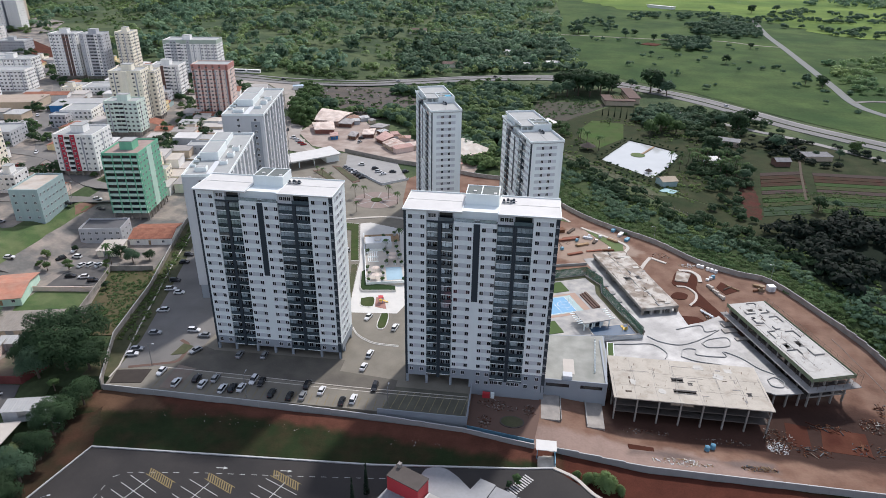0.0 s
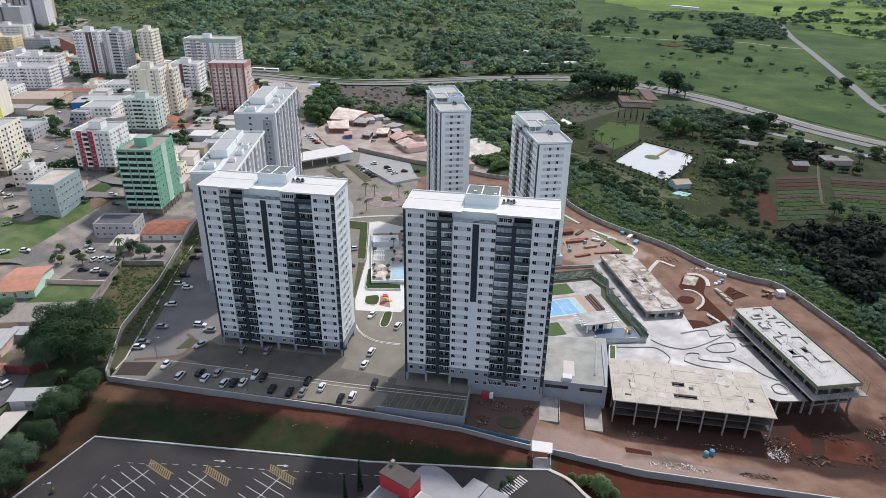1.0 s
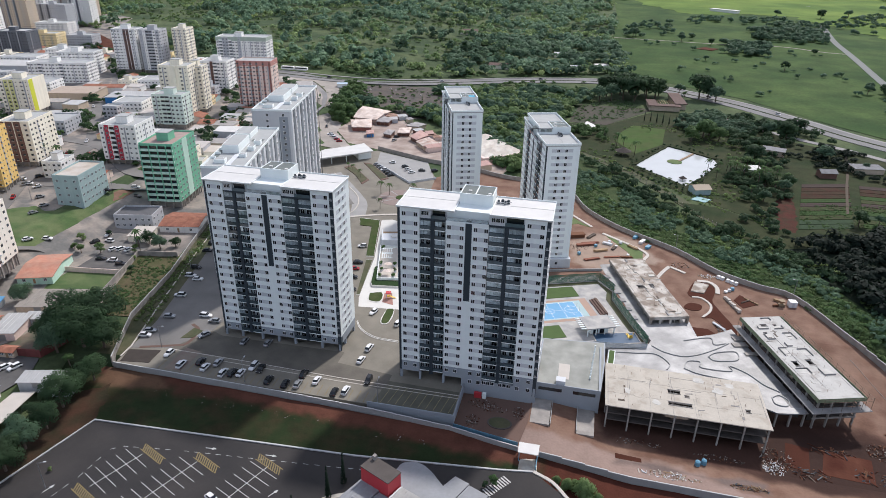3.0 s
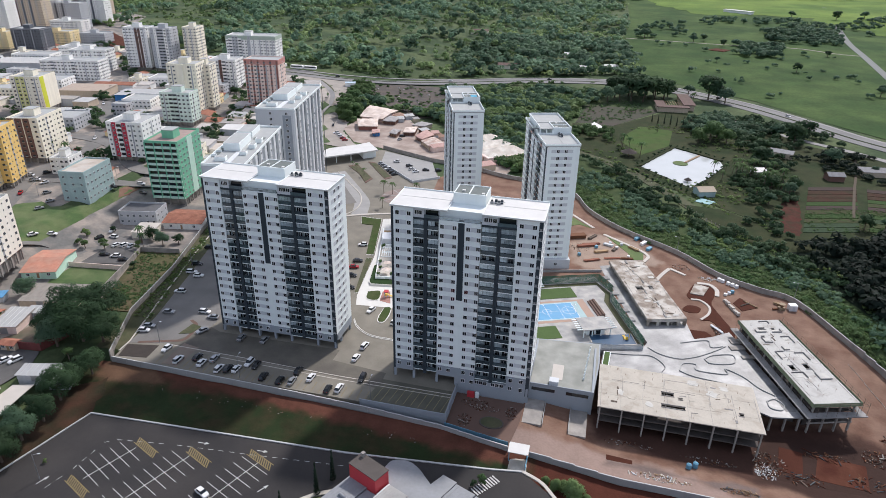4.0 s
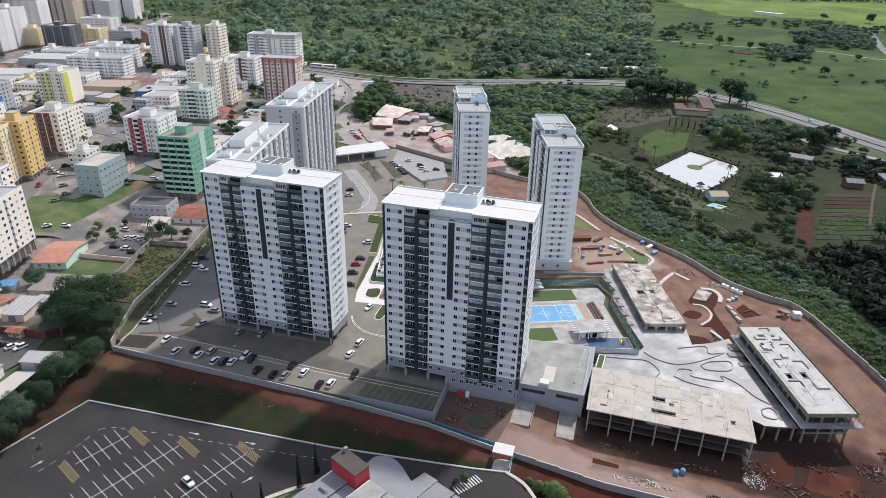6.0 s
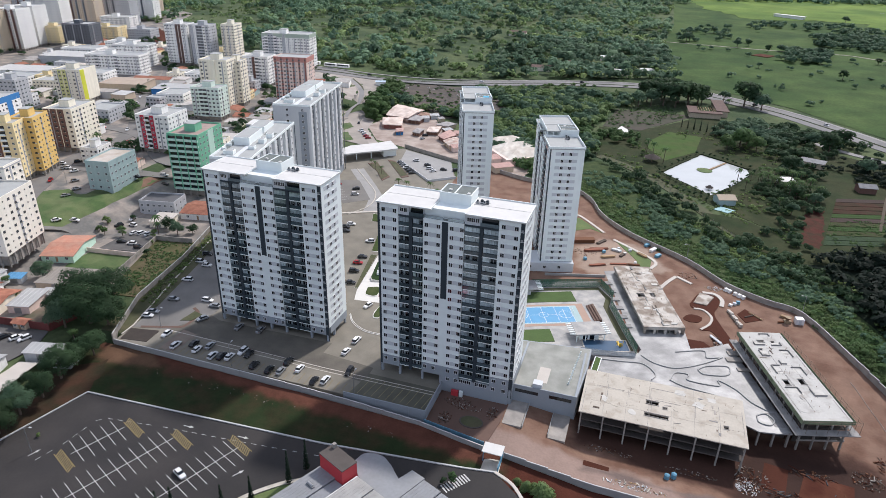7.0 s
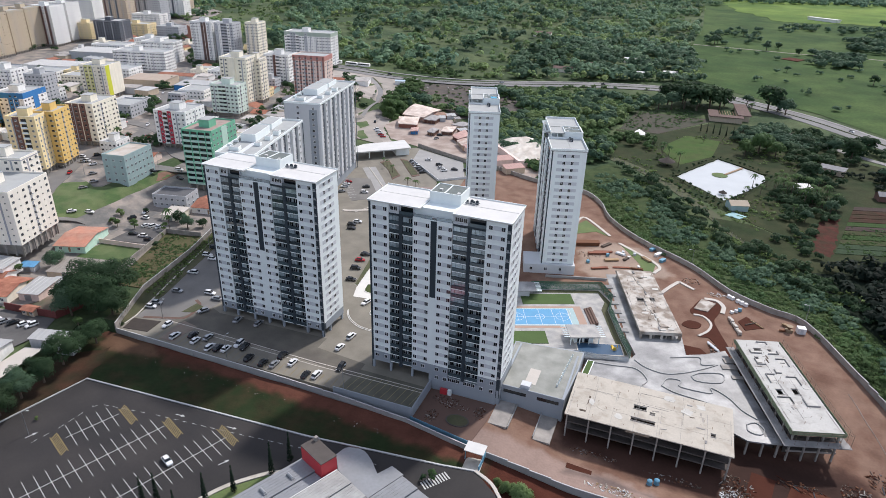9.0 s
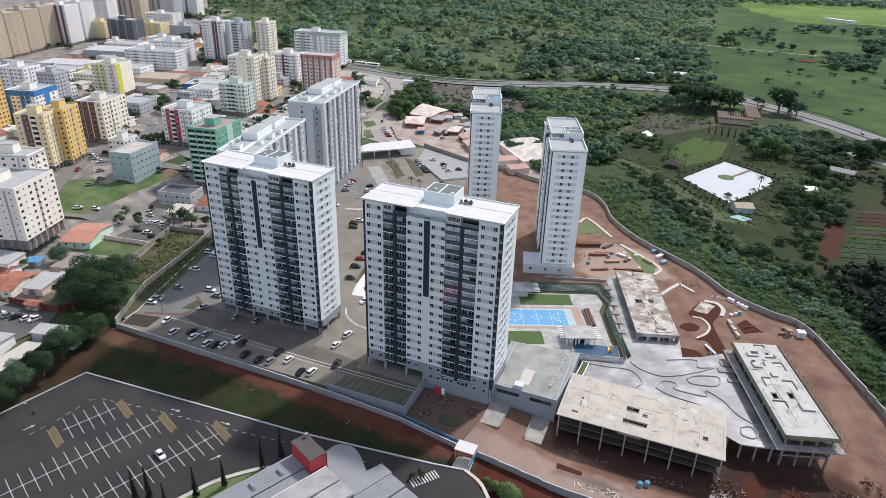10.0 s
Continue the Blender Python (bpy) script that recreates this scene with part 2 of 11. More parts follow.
def leaves(name, rgb, rgb2, piece=0.10, mix_size=30):
    m = mat(name, rgb, 0.7, patch=0.38, patch_size=5.0, grain=0.12, grain_size=0.6, piece=piece, rgb2=rgb2, mix_size=mix_size, sharp=0.2, spec=0.2)
    n, l = m.node_tree.nodes, m.node_tree.links
    thin = n.new("ShaderNodeBsdfTranslucent")
    both = n.new("ShaderNodeMixShader")
    both.inputs[0].default_value = 0.45
    solid = n["Principled BSDF"]
    l.new(solid.inputs["Base Color"].links[0].from_socket, thin.inputs["Color"])
    l.new(solid.outputs[0], both.inputs[1])
    l.new(thin.outputs[0], both.inputs[2])
    l.new(both.outputs[0], n["Material Output"].inputs["Surface"])
    return m


M["leaf_dark"] = leaves("leaf_dark", (0.036, 0.074, 0.036), (0.060, 0.108, 0.048))
M["leaf_deep"] = leaves("leaf_deep", (0.013, 0.027, 0.018), (0.022, 0.041, 0.024))
# the grove's leaves, darkened in colour for the shade over them
M["leaf_grove_shade"] = leaves("leaf_grove_shade", (0.0085, 0.0175, 0.0125), (0.014, 0.027, 0.017))
M["leaf_mid"] = leaves("leaf_mid", (0.075, 0.145, 0.055), (0.115, 0.18, 0.065))
# paler, bluer leaves for far trees: distance haze is put into their colour
M["leaf_haze_green"] = leaves("leaf_haze_green", (0.135, 0.245, 0.125), (0.310, 0.395, 0.150), mix_size=75)
M["leaf_haze_blue"] = leaves("leaf_haze_blue", (0.100, 0.195, 0.135), (0.215, 0.315, 0.175), mix_size=95)
M["leaf_wood"] = leaves("leaf_wood", (0.076, 0.142, 0.088), (0.112, 0.182, 0.104))
M["leaf_pale"] = leaves("leaf_pale", (0.125, 0.205, 0.08), (0.185, 0.255, 0.10))
M["leaf_weed"] = leaves("leaf_weed", (0.088, 0.150, 0.056), (0.135, 0.190, 0.075))
M["leaf_light"] = leaves("leaf_light", (0.15, 0.235, 0.08), (0.20, 0.27, 0.10))

# ---- the land ----


def town_rise(x, y):
    """Height of the town's plateau over the valley, on the town's own plan."""
    k = min(1.0, max(0.0, (y - 330) / 90))
    e = min(1.0, max(0.0, (-195 + 75 * k - x) / (50 + 150 * k)))
    return e * e * (3 - 2 * e) * (8 + 5 * min(1.0, max(0.0, (math.hypot(x - 30, y + 155) - 350) / 250)))


def town_place(x, y):
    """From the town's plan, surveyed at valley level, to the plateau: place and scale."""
    s = 1 - town_rise(x, y) / 124.5
    return 30 + (x - 30) * s, -155 + (y + 155) * s, s


def plateau(x, y):
    g = 0.0
    for _ in range(5):
        s = 1 - g / 124.5
        g = town_rise(30 + (x - 30) / s, -155 + (y + 155) / s)
    return g


def in_town(points):
    return [town_place(*q)[:2] for q in points]


def land_height(x, y):
    """Gently rising country behind, a shallow valley beside the site, a drop towards the street in front."""
    h = 0.0
    far = max(0.0, math.hypot(x * 0.6, y) - 420)
    ease = lambda v, a, c: min(1.0, max(0.0, (v - a) / (c - a)))
    h -= 7.6 * ease(x, -152, -142) * (1 - ease(y, 48, 66)) * (1 - 0.75 * ease(x, 118, 134)) if y < -16 or x > -128 else 0.0
    h += 0.022 * far if far < 900 else 19.8 + 0.004 * (far - 900)
    return h + (plateau(x, y) if x < -110 else 0.0)


def land_sheet():
    xs = sorted(set([-5000, -3500, -2500, -1800, *range(-1400, -319, 60), *range(-310, -189, 12), *range(-180, 181, 6), *range(200, 1401, 60), 1800, 2500, 3500, 5000]))
    ys = sorted(set([-5000, -2500, -1200, -600, -300, *range(-180, 121, 6), *range(150, 1801, 60), 2300, 3000, 4000, 5000]))
    b = Build()
    b.v = [(x, y, land_height(x, y) - 0.25) for y in ys for x in xs]
    w = len(xs)
    for j in range(len(ys) - 1):
        for i in range(w - 1):
            b.f.append((j * w + i, j * w + i + 1, (j + 1) * w + i + 1, (j + 1) * w + i))
            b.s.append(0)
    return b.mesh("ground", M["scrub"])


tagged(part("ground", land_sheet()), "green scrubby country rising gently to the horizon", "ground", kind="structure")


def patch(name, poly, z, m, label, thick=0.3, category="ground"):
    """A flat piece of ground on the plan poly (anticlockwise), its top at z."""
    ob = part(name, Build().prism(poly, z - thick, z).mesh(name, m))
    return tagged(ob, label, category, kind="structure")


def strip(points, width):
    """The plan of a band along a line of points."""
    left, right = [], []
    for i, p in enumerate(points):
        a, c = Vector(points[max(i - 1, 0)]), Vector(points[min(i + 1, len(points) - 1)])
        d = (c - a).normalized()
        n = Vector((-d.y, d.x)) * width / 2
        left.append(tuple(Vector(p) + n))
        right.append(tuple(Vector(p) - n))
    return right, left


def ribbon(name, points, width, z, m, label, category="road", thick=0.3, follow=False):
    """A road or kerb: a band of even width along points, made of quads."""
    right, left = strip(points, width)
    b = Build()
    zz = [z + (land_height(*p) if follow else 0) for p in points]
    for i in range(len(points) - 1):
        r0, r1, l0, l1 = right[i], right[i + 1], left[i], left[i + 1]
        a, c = zz[i], zz[i + 1]
        b.face([(*r0, a), (*r1, c), (*l1, c), (*l0, a)])
        b.face([(*r0, a - thick), (*r1, c - thick), (*r1, c), (*r0, a)])
        b.face([(*l0, a), (*l1, c), (*l1, c - thick), (*l0, a - thick)])
    ob = part(name, b.mesh(name, m))
    return tagged(ob, label, category, kind="structure")


def curve_points(points, n=6):
    """Catmull-Rom through plan points."""
    out = []
    p = [Vector(q) for q in points]
    p = [2 * p[0] - p[1]] + p + [2 * p[-1] - p[-2]]
    for i in range(1, len(p) - 2):
        a, b, c, d = p[i - 1 : i + 3]
        for k in range(n):
            t = k / n
            out.append(tuple(0.5 * (2 * b + (c - a) * t + (2 * a - 5 * b + 4 * c - d) * t * t + (3 * b - a - 3 * c + d) * t ** 3)))
    out.append(tuple(p[-2]))
    return out


# city floor, and the open fields
CITY_PLAN = [(-1300, -60), (-170, -20), (-150, 20), (-172, 120), (-170, 260), (-205, 345), (-290, 420), (-420, 500), (-520, 500), (-640, 640), (-700, 760), (-1300, 1100)]

def ragged(poly, amp, step=2.5, seed=0):
    """The same plan with an uneven border."""
    out = []
    for (ax, ay), (bx, by) in zip(poly, poly[1:] + poly[:1]):
        n = max(1, int(math.hypot(bx - ax, by - ay) / step))
        for k in range(n):
            x, y = ax + (bx - ax) * k / n, ay + (by - ay) * k / n
            out.append((x + amp * noise.noise((x * 0.22, y * 0.22, seed)) * 2, y + amp * noise.noise((x * 0.22 + 40, y * 0.22, seed)) * 2))
    return out


def site_height(x, y):
    """The building plot falls about a storey towards its front."""
    front = -2.6 - 2.8 * min(1.0, max(0.0, x / 24)) * min(1.0, max(0.3, (y + 26) / 16))
    back = min(1.0, max(0.0, (y - 8) / 46))
    return front * (1 - back) - 0.05 * back


def sheet(name, poly, height, m, label, step=4.0, category="ground"):
    """A ground sheet on a plan, following a height function; cells of about step metres clipped by the plan."""
    bm = bmesh.new()
    face = bm.faces.new([bm.verts.new((x, y, 0)) for x, y in poly])
    xs, ys = [p[0] for p in poly], [p[1] for p in poly]
    for axis, lo, hi in ((0, min(xs), max(xs)), (1, min(ys), max(ys))):
        v = lo + step
        while v < hi:
            co = (v, 0, 0) if axis == 0 else (0, v, 0)
            no = (1, 0, 0) if axis == 0 else (0, 1, 0)
            bmesh.ops.bisect_plane(bm, geom=bm.verts[:] + bm.edges[:] + bm.faces[:], plane_co=co, plane_no=no)
            v += step
    for v in bm.verts:
        v.co.z = height(v.co.x, v.co.y)
    bmesh.ops.triangulate(bm, faces=[f for f in bm.faces if len(f.verts) > 4])
    me = bpy.data.meshes.new(name)
    bm.to_mesh(me)
    bm.free()
    me.materials.append(m)
    if me.polygons and me.polygons[0].normal.z < 0:
        me.flip_normals()
    return tagged(part(name, me), label, category, kind="structure")


sheet("city_floor", in_town(CITY_PLAN), lambda x, y: land_height(x, y) - 0.1, M["urban"], "worn earth and paving between the city blocks", 15.0)
# added grey ground, mostly out of view, so tower glass reflects less green
patch("city_floor", [(-2500, -2500), (2500, -2500), (2500, -190), (-2500, -190)], 0.4, M["urban"], "unseen grey ground behind the view, added for glass to reflect", 0.5)
sheet("city_floor", in_town([(-700, -190), (-150, -190), (-146, -92), (-171, -21), (-700, -42)]), lambda x, y: land_height(x, y) - 0.02, M["urban"], "grey ground beside the car park, added for glass to reflect", 15.0)
patch("city_floor", [(75, -190), (1300, -190), (1300, -70), (150, -66), (128, -62), (75, -62)], -2.0, M["urban"], "unseen grey ground beside the view, added for glass to reflect", 0.3)
SITE_RIGHT = curve_points([(113, -26), (117, 10), (112, 38), (104, 56), (92, 84), (80, 90), (66, 99), (51, 117), (27, 136), (11, 156), (3, 176), (-10, 190), (-38, 196), (-62, 207)], 4)
# the finished half is paved, the other half is bare earth
patch("forecourt", [(-133, -15.8), (-22, -15.0), (-22, 0.2), (-3, 2), (-3, 30), (-18, 48), (-60, 108), (-72, 150), (-76, 186), (-88, 212), (-124, 228), (-160, 205), (-170, 130), (-152, 59), (-134, -7)], 0.0, M["pavers"], "tan paved car park round the towers", 3.4, "pavement")
patch("side_lane", [(-133.5, -7), (-121, -4), (-113, 9), (-111, 30), (-121, 80), (-140, 150), (-172, 150), (-152, 59)], 0.03, M["asphalt_worn"], "grey asphalt lane beside the tower", 0.05, "road")
patch("front_lane", [(-121, -4), (-60, -6), (-45, -8), (-45, 0), (-64, 2), (-64, 8), (-108, 7), (-113, 9)], 0.02, M["lane_pavers"], "worn brown-grey driveway before the towers, darkened for their shade", 0.05, "road")
# paler along the drive and laydown yard, darker red-brown round the frames
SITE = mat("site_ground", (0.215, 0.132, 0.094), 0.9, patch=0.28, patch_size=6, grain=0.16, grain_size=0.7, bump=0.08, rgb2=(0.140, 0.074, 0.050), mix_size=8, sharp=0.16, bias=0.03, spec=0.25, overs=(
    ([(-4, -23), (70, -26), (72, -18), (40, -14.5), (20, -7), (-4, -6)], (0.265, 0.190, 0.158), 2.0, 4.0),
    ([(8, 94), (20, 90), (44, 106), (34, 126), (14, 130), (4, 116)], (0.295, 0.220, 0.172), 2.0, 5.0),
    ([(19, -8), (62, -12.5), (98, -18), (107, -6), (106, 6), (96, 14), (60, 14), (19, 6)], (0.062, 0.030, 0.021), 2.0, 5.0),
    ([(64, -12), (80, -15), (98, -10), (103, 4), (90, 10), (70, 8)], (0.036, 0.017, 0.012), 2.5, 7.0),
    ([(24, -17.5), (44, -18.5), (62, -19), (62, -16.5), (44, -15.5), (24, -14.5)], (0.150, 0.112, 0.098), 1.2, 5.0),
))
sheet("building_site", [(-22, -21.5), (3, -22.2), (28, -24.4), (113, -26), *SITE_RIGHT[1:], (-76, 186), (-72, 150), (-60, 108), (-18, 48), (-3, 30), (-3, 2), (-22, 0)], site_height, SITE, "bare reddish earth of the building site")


def verge_height(x, y):
    return -1.3 - 1.2 * min(1.0, max(0.0, (x + 60) / 70)) - 0.5 * min(1.0, max(0.0, -(y + 20) / 10)) - 1.2 * min(1.0, max(0.0, (x - 3) / 22)) + 0.25 * noise.noise((x * 0.15, y * 0.15, 0))


VERGE = mat("verge_ground", (0.020, 0.031, 0.012), 0.95, patch=0.4, patch_size=4, grain=0.3, grain_size=0.4, bump=0.08, rgb2=(0.036, 0.030, 0.015), mix_size=6, sharp=0.14, bias=0.06, spec=0.12, overs=(
    ([(-136, -24), (-109, -22.8), (-39, -27.3), (4, -30.5), (6, -10), (-136, -10)], (0.066, 0.031, 0.020), 2.2, 5.0),
    ([(-120, -20.6), (-39, -24.4), (4, -28.0), (6, -10), (-120, -10)], (0.098, 0.040, 0.027), 1.8, 4.0),
    ([(-134, -24), (-122, -25), (-112, -21), (-116, -14), (-134, -14)], (0.110, 0.064, 0.040), 1.6, 4.0),
    ([(5, -60), (125, -60), (125, -24), (28, -22), (5, -20)], (0.078, 0.026, 0.017), 1.5, 2.0),
))
sheet("verge", [(-150, -17), (-135, -60), (-121.4, -39.4), (-44.6, -34.6), (2.6, -29.0), (14, -38), (60, -48), (125, -60), (125, -26.4), (28, -24.6), (3, -22), (-22, -18.2), (-133, -16.4)], verge_height, VERGE, "rough grass verge with a band of bare red earth along the wall", 3.0)
sheet("side_bank", ragged([(-121.8, -39.6), (-131, -78), (-140, -100), (-142, -60), (-137, -30), (-128, -24)], 1.0), lambda x, y: verge_height(x, y) + 0.07, mat("side_soil", (0.060, 0.031, 0.020), 0.95, patch=0.35, patch_size=4, grain=0.25, grain_size=0.5, bump=0.08, rgb2=(0.032, 0.028, 0.016), mix_size=6, spec=0.12), "bare brown earth under the trees", 3.0)
patch("supermarket_lot", [(-121.4, -39.4), (-131, -78), (-142, -130), (70, -130), (60, -48.2), (14, -38), (2.6, -29.3), (-44.6, -35)], -1.4, M["asphalt"], "dark asphalt supermarket car park", 1.4, "car park")

# ---- the six towers ----
FLOOR = 2.8


def window_mesh(w, h, deep=0.12):
    """A two-leaf window: one moulded frame with two panes set back in it."""
    b = Build()
    f = 0.06
    xs = [-w / 2, -w / 2 + f, -f / 2, f / 2, w / 2 - f, w / 2]
    zs = [-f, 0.0, h, h + f]
    for i, (x0, x1) in enumerate(zip(xs, xs[1:])):
        for j, (z0, z1) in enumerate(zip(zs, zs[1:])):
            ring = [(x0, z0), (x1, z0), (x1, z1), (x0, z1)]
            if j == 1 and i in (1, 3):
                b.face([(x, -0.045, z) for x, z in ring], 1)
                for (xa, za), (xb, zb) in zip(ring, ring[1:] + ring[:1]):
                    b.face([(xa, -deep, za), (xb, -deep, zb), (xb, -0.045, zb), (xa, -0.045, za)])
            else:
                b.face([(x, -deep, z) for x, z in ring])
    edge = [(x, zs[0]) for x in xs] + [(xs[-1], z) for z in zs[1:]] + [(x, zs[-1]) for x in xs[-2::-1]] + [(xs[0], z) for z in zs[-2:0:-1]]
    for (xa, za), (xb, zb) in zip(edge, edge[1:] + edge[:1]):
        b.face([(xa, 0, za), (xb, 0, zb), (xb, -deep, zb), (xa, -deep, za)])
    return b.weld()


M["core_dark"] = mat("core_dark", (0.14, 0.16, 0.15), 0.85, patch=0.25, patch_size=1.5)
M["loggia_wall"] = mat("loggia_wall", (0.26, 0.30, 0.31), 0.8, patch=0.3, patch_size=1.2)
WINDOW = window_mesh(1.15, 1.15).mesh("window", M["frame_white"], M["glass_dark"])
PANEL = {w: Build().box(0, w, -0.03, 0, -0.05, 1.25).mesh("panel", M["panel_grey"]) for w in (2.0, 2.4, 3.0)}


def balcony_mesh(w, closed):
    """A balcony: slab edge, dark glass rail and posts before a pale wall with its windows; closed ones are glazed."""
    b = Build()
    b.box(0, w, -0.25, 0.9, -0.14, 0.10, 0)
    b.box(0.03, w - 0.03, -0.22, -0.16, 0.10, 1.12, 1)
    b.box(0, w, -0.26, -0.12, 1.12, 1.18, 2)
    n = max(2, round(w / 1.1))
    for i in range(n):
        x0 = 0.05 + (w - 0.1) * i / n
        if closed > i / n:
            b.box(x0 + 0.03, x0 + (w - 0.1) / n - 0.03, -0.04, -0.01, 1.2, 2.62, 5)
        b.box(x0, x0 + 0.04, -0.06, -0.01, 1.18, 2.66, 2)
    b.box(0.02, w - 0.02, 0.50, 0.62, 0.1, 2.66, 6)
    for a, c in ((0.10, 0.36), (0.56, 0.90)):
        b.box(w * a, w * c, 0.46, 0.5, 0.9, 2.15, 3)
        b.box(w * (a + c) / 2 - 0.03, w * (a + c) / 2 + 0.03, 0.44, 0.46, 0.9, 2.15, 4)
    return b.mesh("balcony", M["white_paint"], M["glass_rail"], M["dark_paint"], M["glass_dark"], M["frame_white"], M["glass_bright"], M["loggia_wall"])


BALCONY = {w: [balcony_mesh(w, c) for c in (0.0, 0.0, 0.3, 0.5, 1.0)] for w in (3.1, 4.3)}
mix_up = random.Random(12)


def tower(label, at, rows=18, z_white=5.6, depth=13.5, low=-0.5, deep=None, group="residential towers", rim=0.12, roof="roof_white"):
    """A slab block 42.5 m long: white wings and centre, two glazed balcony bays, dark piers, flat white roofs and a lift core."""
    t = thing("apartment_tower", label, "apartment tower", at, group)
    W, D = 42.5, depth
    z0, zt = z_white, z_white + rows * FLOOR + 0.9
    zc = zt - FLOOR - 0.3
    bay = ((6.4, 13.9), (25.8, 35.5))
    inset = 1.5
    # white shell: two wings, the centre, and the back between
    for q, hh in (((0.75, bay[0][0], 0, inset), zt - 0.35), ((bay[0][1], bay[1][0], 0, inset), zc), ((bay[1][1], 41.4, 0, inset), zt - 0.35), ((0.0, W, inset, D), zt - 0.35)):
        part("wall", Build().box(*q, z0, hh).mesh("wall", M["white_paint"]), t)
    for q in ((0.0, 0.75, 0.5, inset), (41.4, W, 0.5, inset)):
        part("corner_wall", Build().box(*q, z0, zt - 0.35).mesh("corner_wall", M["white_paint"]), t)
    # darker base storeys
    b = Build()
    b.box(0.75, bay[0][0], 0.02, inset, low + 2.9, z0).box(bay[0][1], bay[1][0], 0.02, inset, low + 2.9, z0)
    b.box(bay[1][1], 41.4, 0.02, inset, low + 2.9, z0).box(0, W, inset, D - 0.02, low + 2.9, z0)
    b.box(2, W - 2, 6, D - 1.5, low, low + 2.9)
    for x in (0.2, 6.2, 13.6, 19.6, 25.6, 35.3, 41.6):
        for y in (0.1, 4.5, D - 0.9):
            b.box(x, x + 0.7, y, y + 0.8, low, low + 2.9)
    part("base", b.mesh("base", M["grey_paint"]), t, label="blue-grey rendered base on stilts")
    if deep is not None:
        part("deep_base", Build().box(20.3, 41.4, 0.03, D - 0.5, deep, low + 2.9).box(41.4, W - 0.05, 0.5, D - 0.5, deep, low + 2.9).mesh("deep_base", M["grey_paint"]), t, label="blue-grey rendered lower storeys")
        for x in (22.3, 24.9, 36.8, 40.0):
            part("window", WINDOW, t, shift(x, 0.02, z0 - 4.9))
        for x in (26.6, 27.9, 29.2, 31.6, 32.9, 34.2):
            part("window", WINDOW, t, shift(x, 0.02, z0 - 4.6))
    # dark piers and strip
    b = Build()
    b.box(0.0, 0.75, 0.12, 0.5, low, zt - 0.4)
    part("corner_strip", b.mesh("corner_strip", M["dark_paint"]), t)
    b = Build()
    b.box(41.4, W - 0.03, 0.12, 0.5, low, zt - 0.4)
    part("corner_strip", b.mesh("corner_strip", M["dark_paint"]), t)
    for (a, c), p in zip(bay, (9.55, 30.2)):
        part("pier", Build().box(p, p + 1.0, 0.04, inset, low + 2.6, zt - FLOOR - 0.7).mesh("pier", M["dark_paint"]), t)
        part("bay_beam", Build().box(a + 0.02, c - 0.02, 0.15, inset, zt - FLOOR - 0.85, zt - FLOOR - 0.35).mesh("bay_beam", M["dark_paint"]), t)
        part("bay_head", Build().box(a + 0.02, p, 0.35, inset, zt - FLOOR - 0.35, zt - 0.36).mesh("bay_head", M["panel_grey"]), t)
        part("loggia", Build().box(p, c - 0.02, 1.1, inset, zt - FLOOR - 0.35, zt - 0.36, 0).box(p + 0.3, c - 0.4, 1.06, 1.1, zt - FLOOR + 0.3, zt - 0.9, 1).box(p, c - 0.02, 0.2, 0.28, zt - FLOOR - 0.3, zt - FLOOR + 0.75, 2).mesh("loggia", M["panel_grey"], M["glass_dark"], M["glass_rail"]), t, label="glazed loggia under the roof")
    part("centre_strip", Build().box(19.4, 21.2, -0.07, 0.0, z0 + (rows - 10) * FLOOR + 1.3, zc - 0.25).mesh("centre_strip", M["dark_paint"]), t)
    # windows, row by row
    for k in range(rows):
        z = z0 + k * FLOOR + 0.95
        cols = [(1.35, 2.4, 5.3), (36.2, 2.4, 40.3)]
        if k < rows - 1:
            cols += [(14.3, 2.4, 18.4), (21.7, 2.0, 25.2)]
        for a, pw, c in cols:
            x0, x1 = a + 0.55, c - 0.0
            part("window", WINDOW, t, shift(x0, -0.005, z))
            part("window", WINDOW, t, shift(x1, -0.005, z))
            part("panel", PANEL[2.4] if x1 - x0 > 3.4 else PANEL[2.0], t, shift(x0 + 0.65, -0.002, z))
        for end, sx in ((1, W),):
            for y, o in ((4.9, -2.65), (8.1, 0.65)):
                m = pose(sx, y, z, 0, 0, -90 if end == 0 else 90)
                part("window", WINDOW, t, m)
                part("panel", PANEL[2.0], t, m @ shift(o if end else -o - 2.0, 0.0, 0))
            part("panel", PANEL[2.0], t, pose(sx, 5.5 if end else 7.5, z, 0, 0, -90 if end == 0 else 90))
        if k < rows - 1:
            for x, w in ((6.42, 3.1), (10.62, 3.1), (25.87, 4.3), (31.22, 4.3)):
                part("balcony", BALCONY[w][4 if k > rows - (11 if x > 20 else 6) and mix_up.random() < 0.75 else mix_up.choice((0, 0, 1, 2, 2, 3, 3))], t, shift(x, 0.42, z0 + k * FLOOR))
    for x, w in ((6.42, 3.1), (10.62, 3.1), (25.87, 4.3), (31.22, 4.3)):
        part("balcony", BALCONY[w][0], t, shift(x, 0.42, z0 - FLOOR))
    for x in (1.9, 5.0, 14.9, 17.6, 22.3, 24.9, 36.8, 40.0):
        part("window", WINDOW, t, shift(x, 0.015, z0 - 1.9))
    for x in (7.4, 8.4, 27.0, 28.2, 29.4):
        part("window", WINDOW, t, shift(x, 0.345, zt - 2.2))
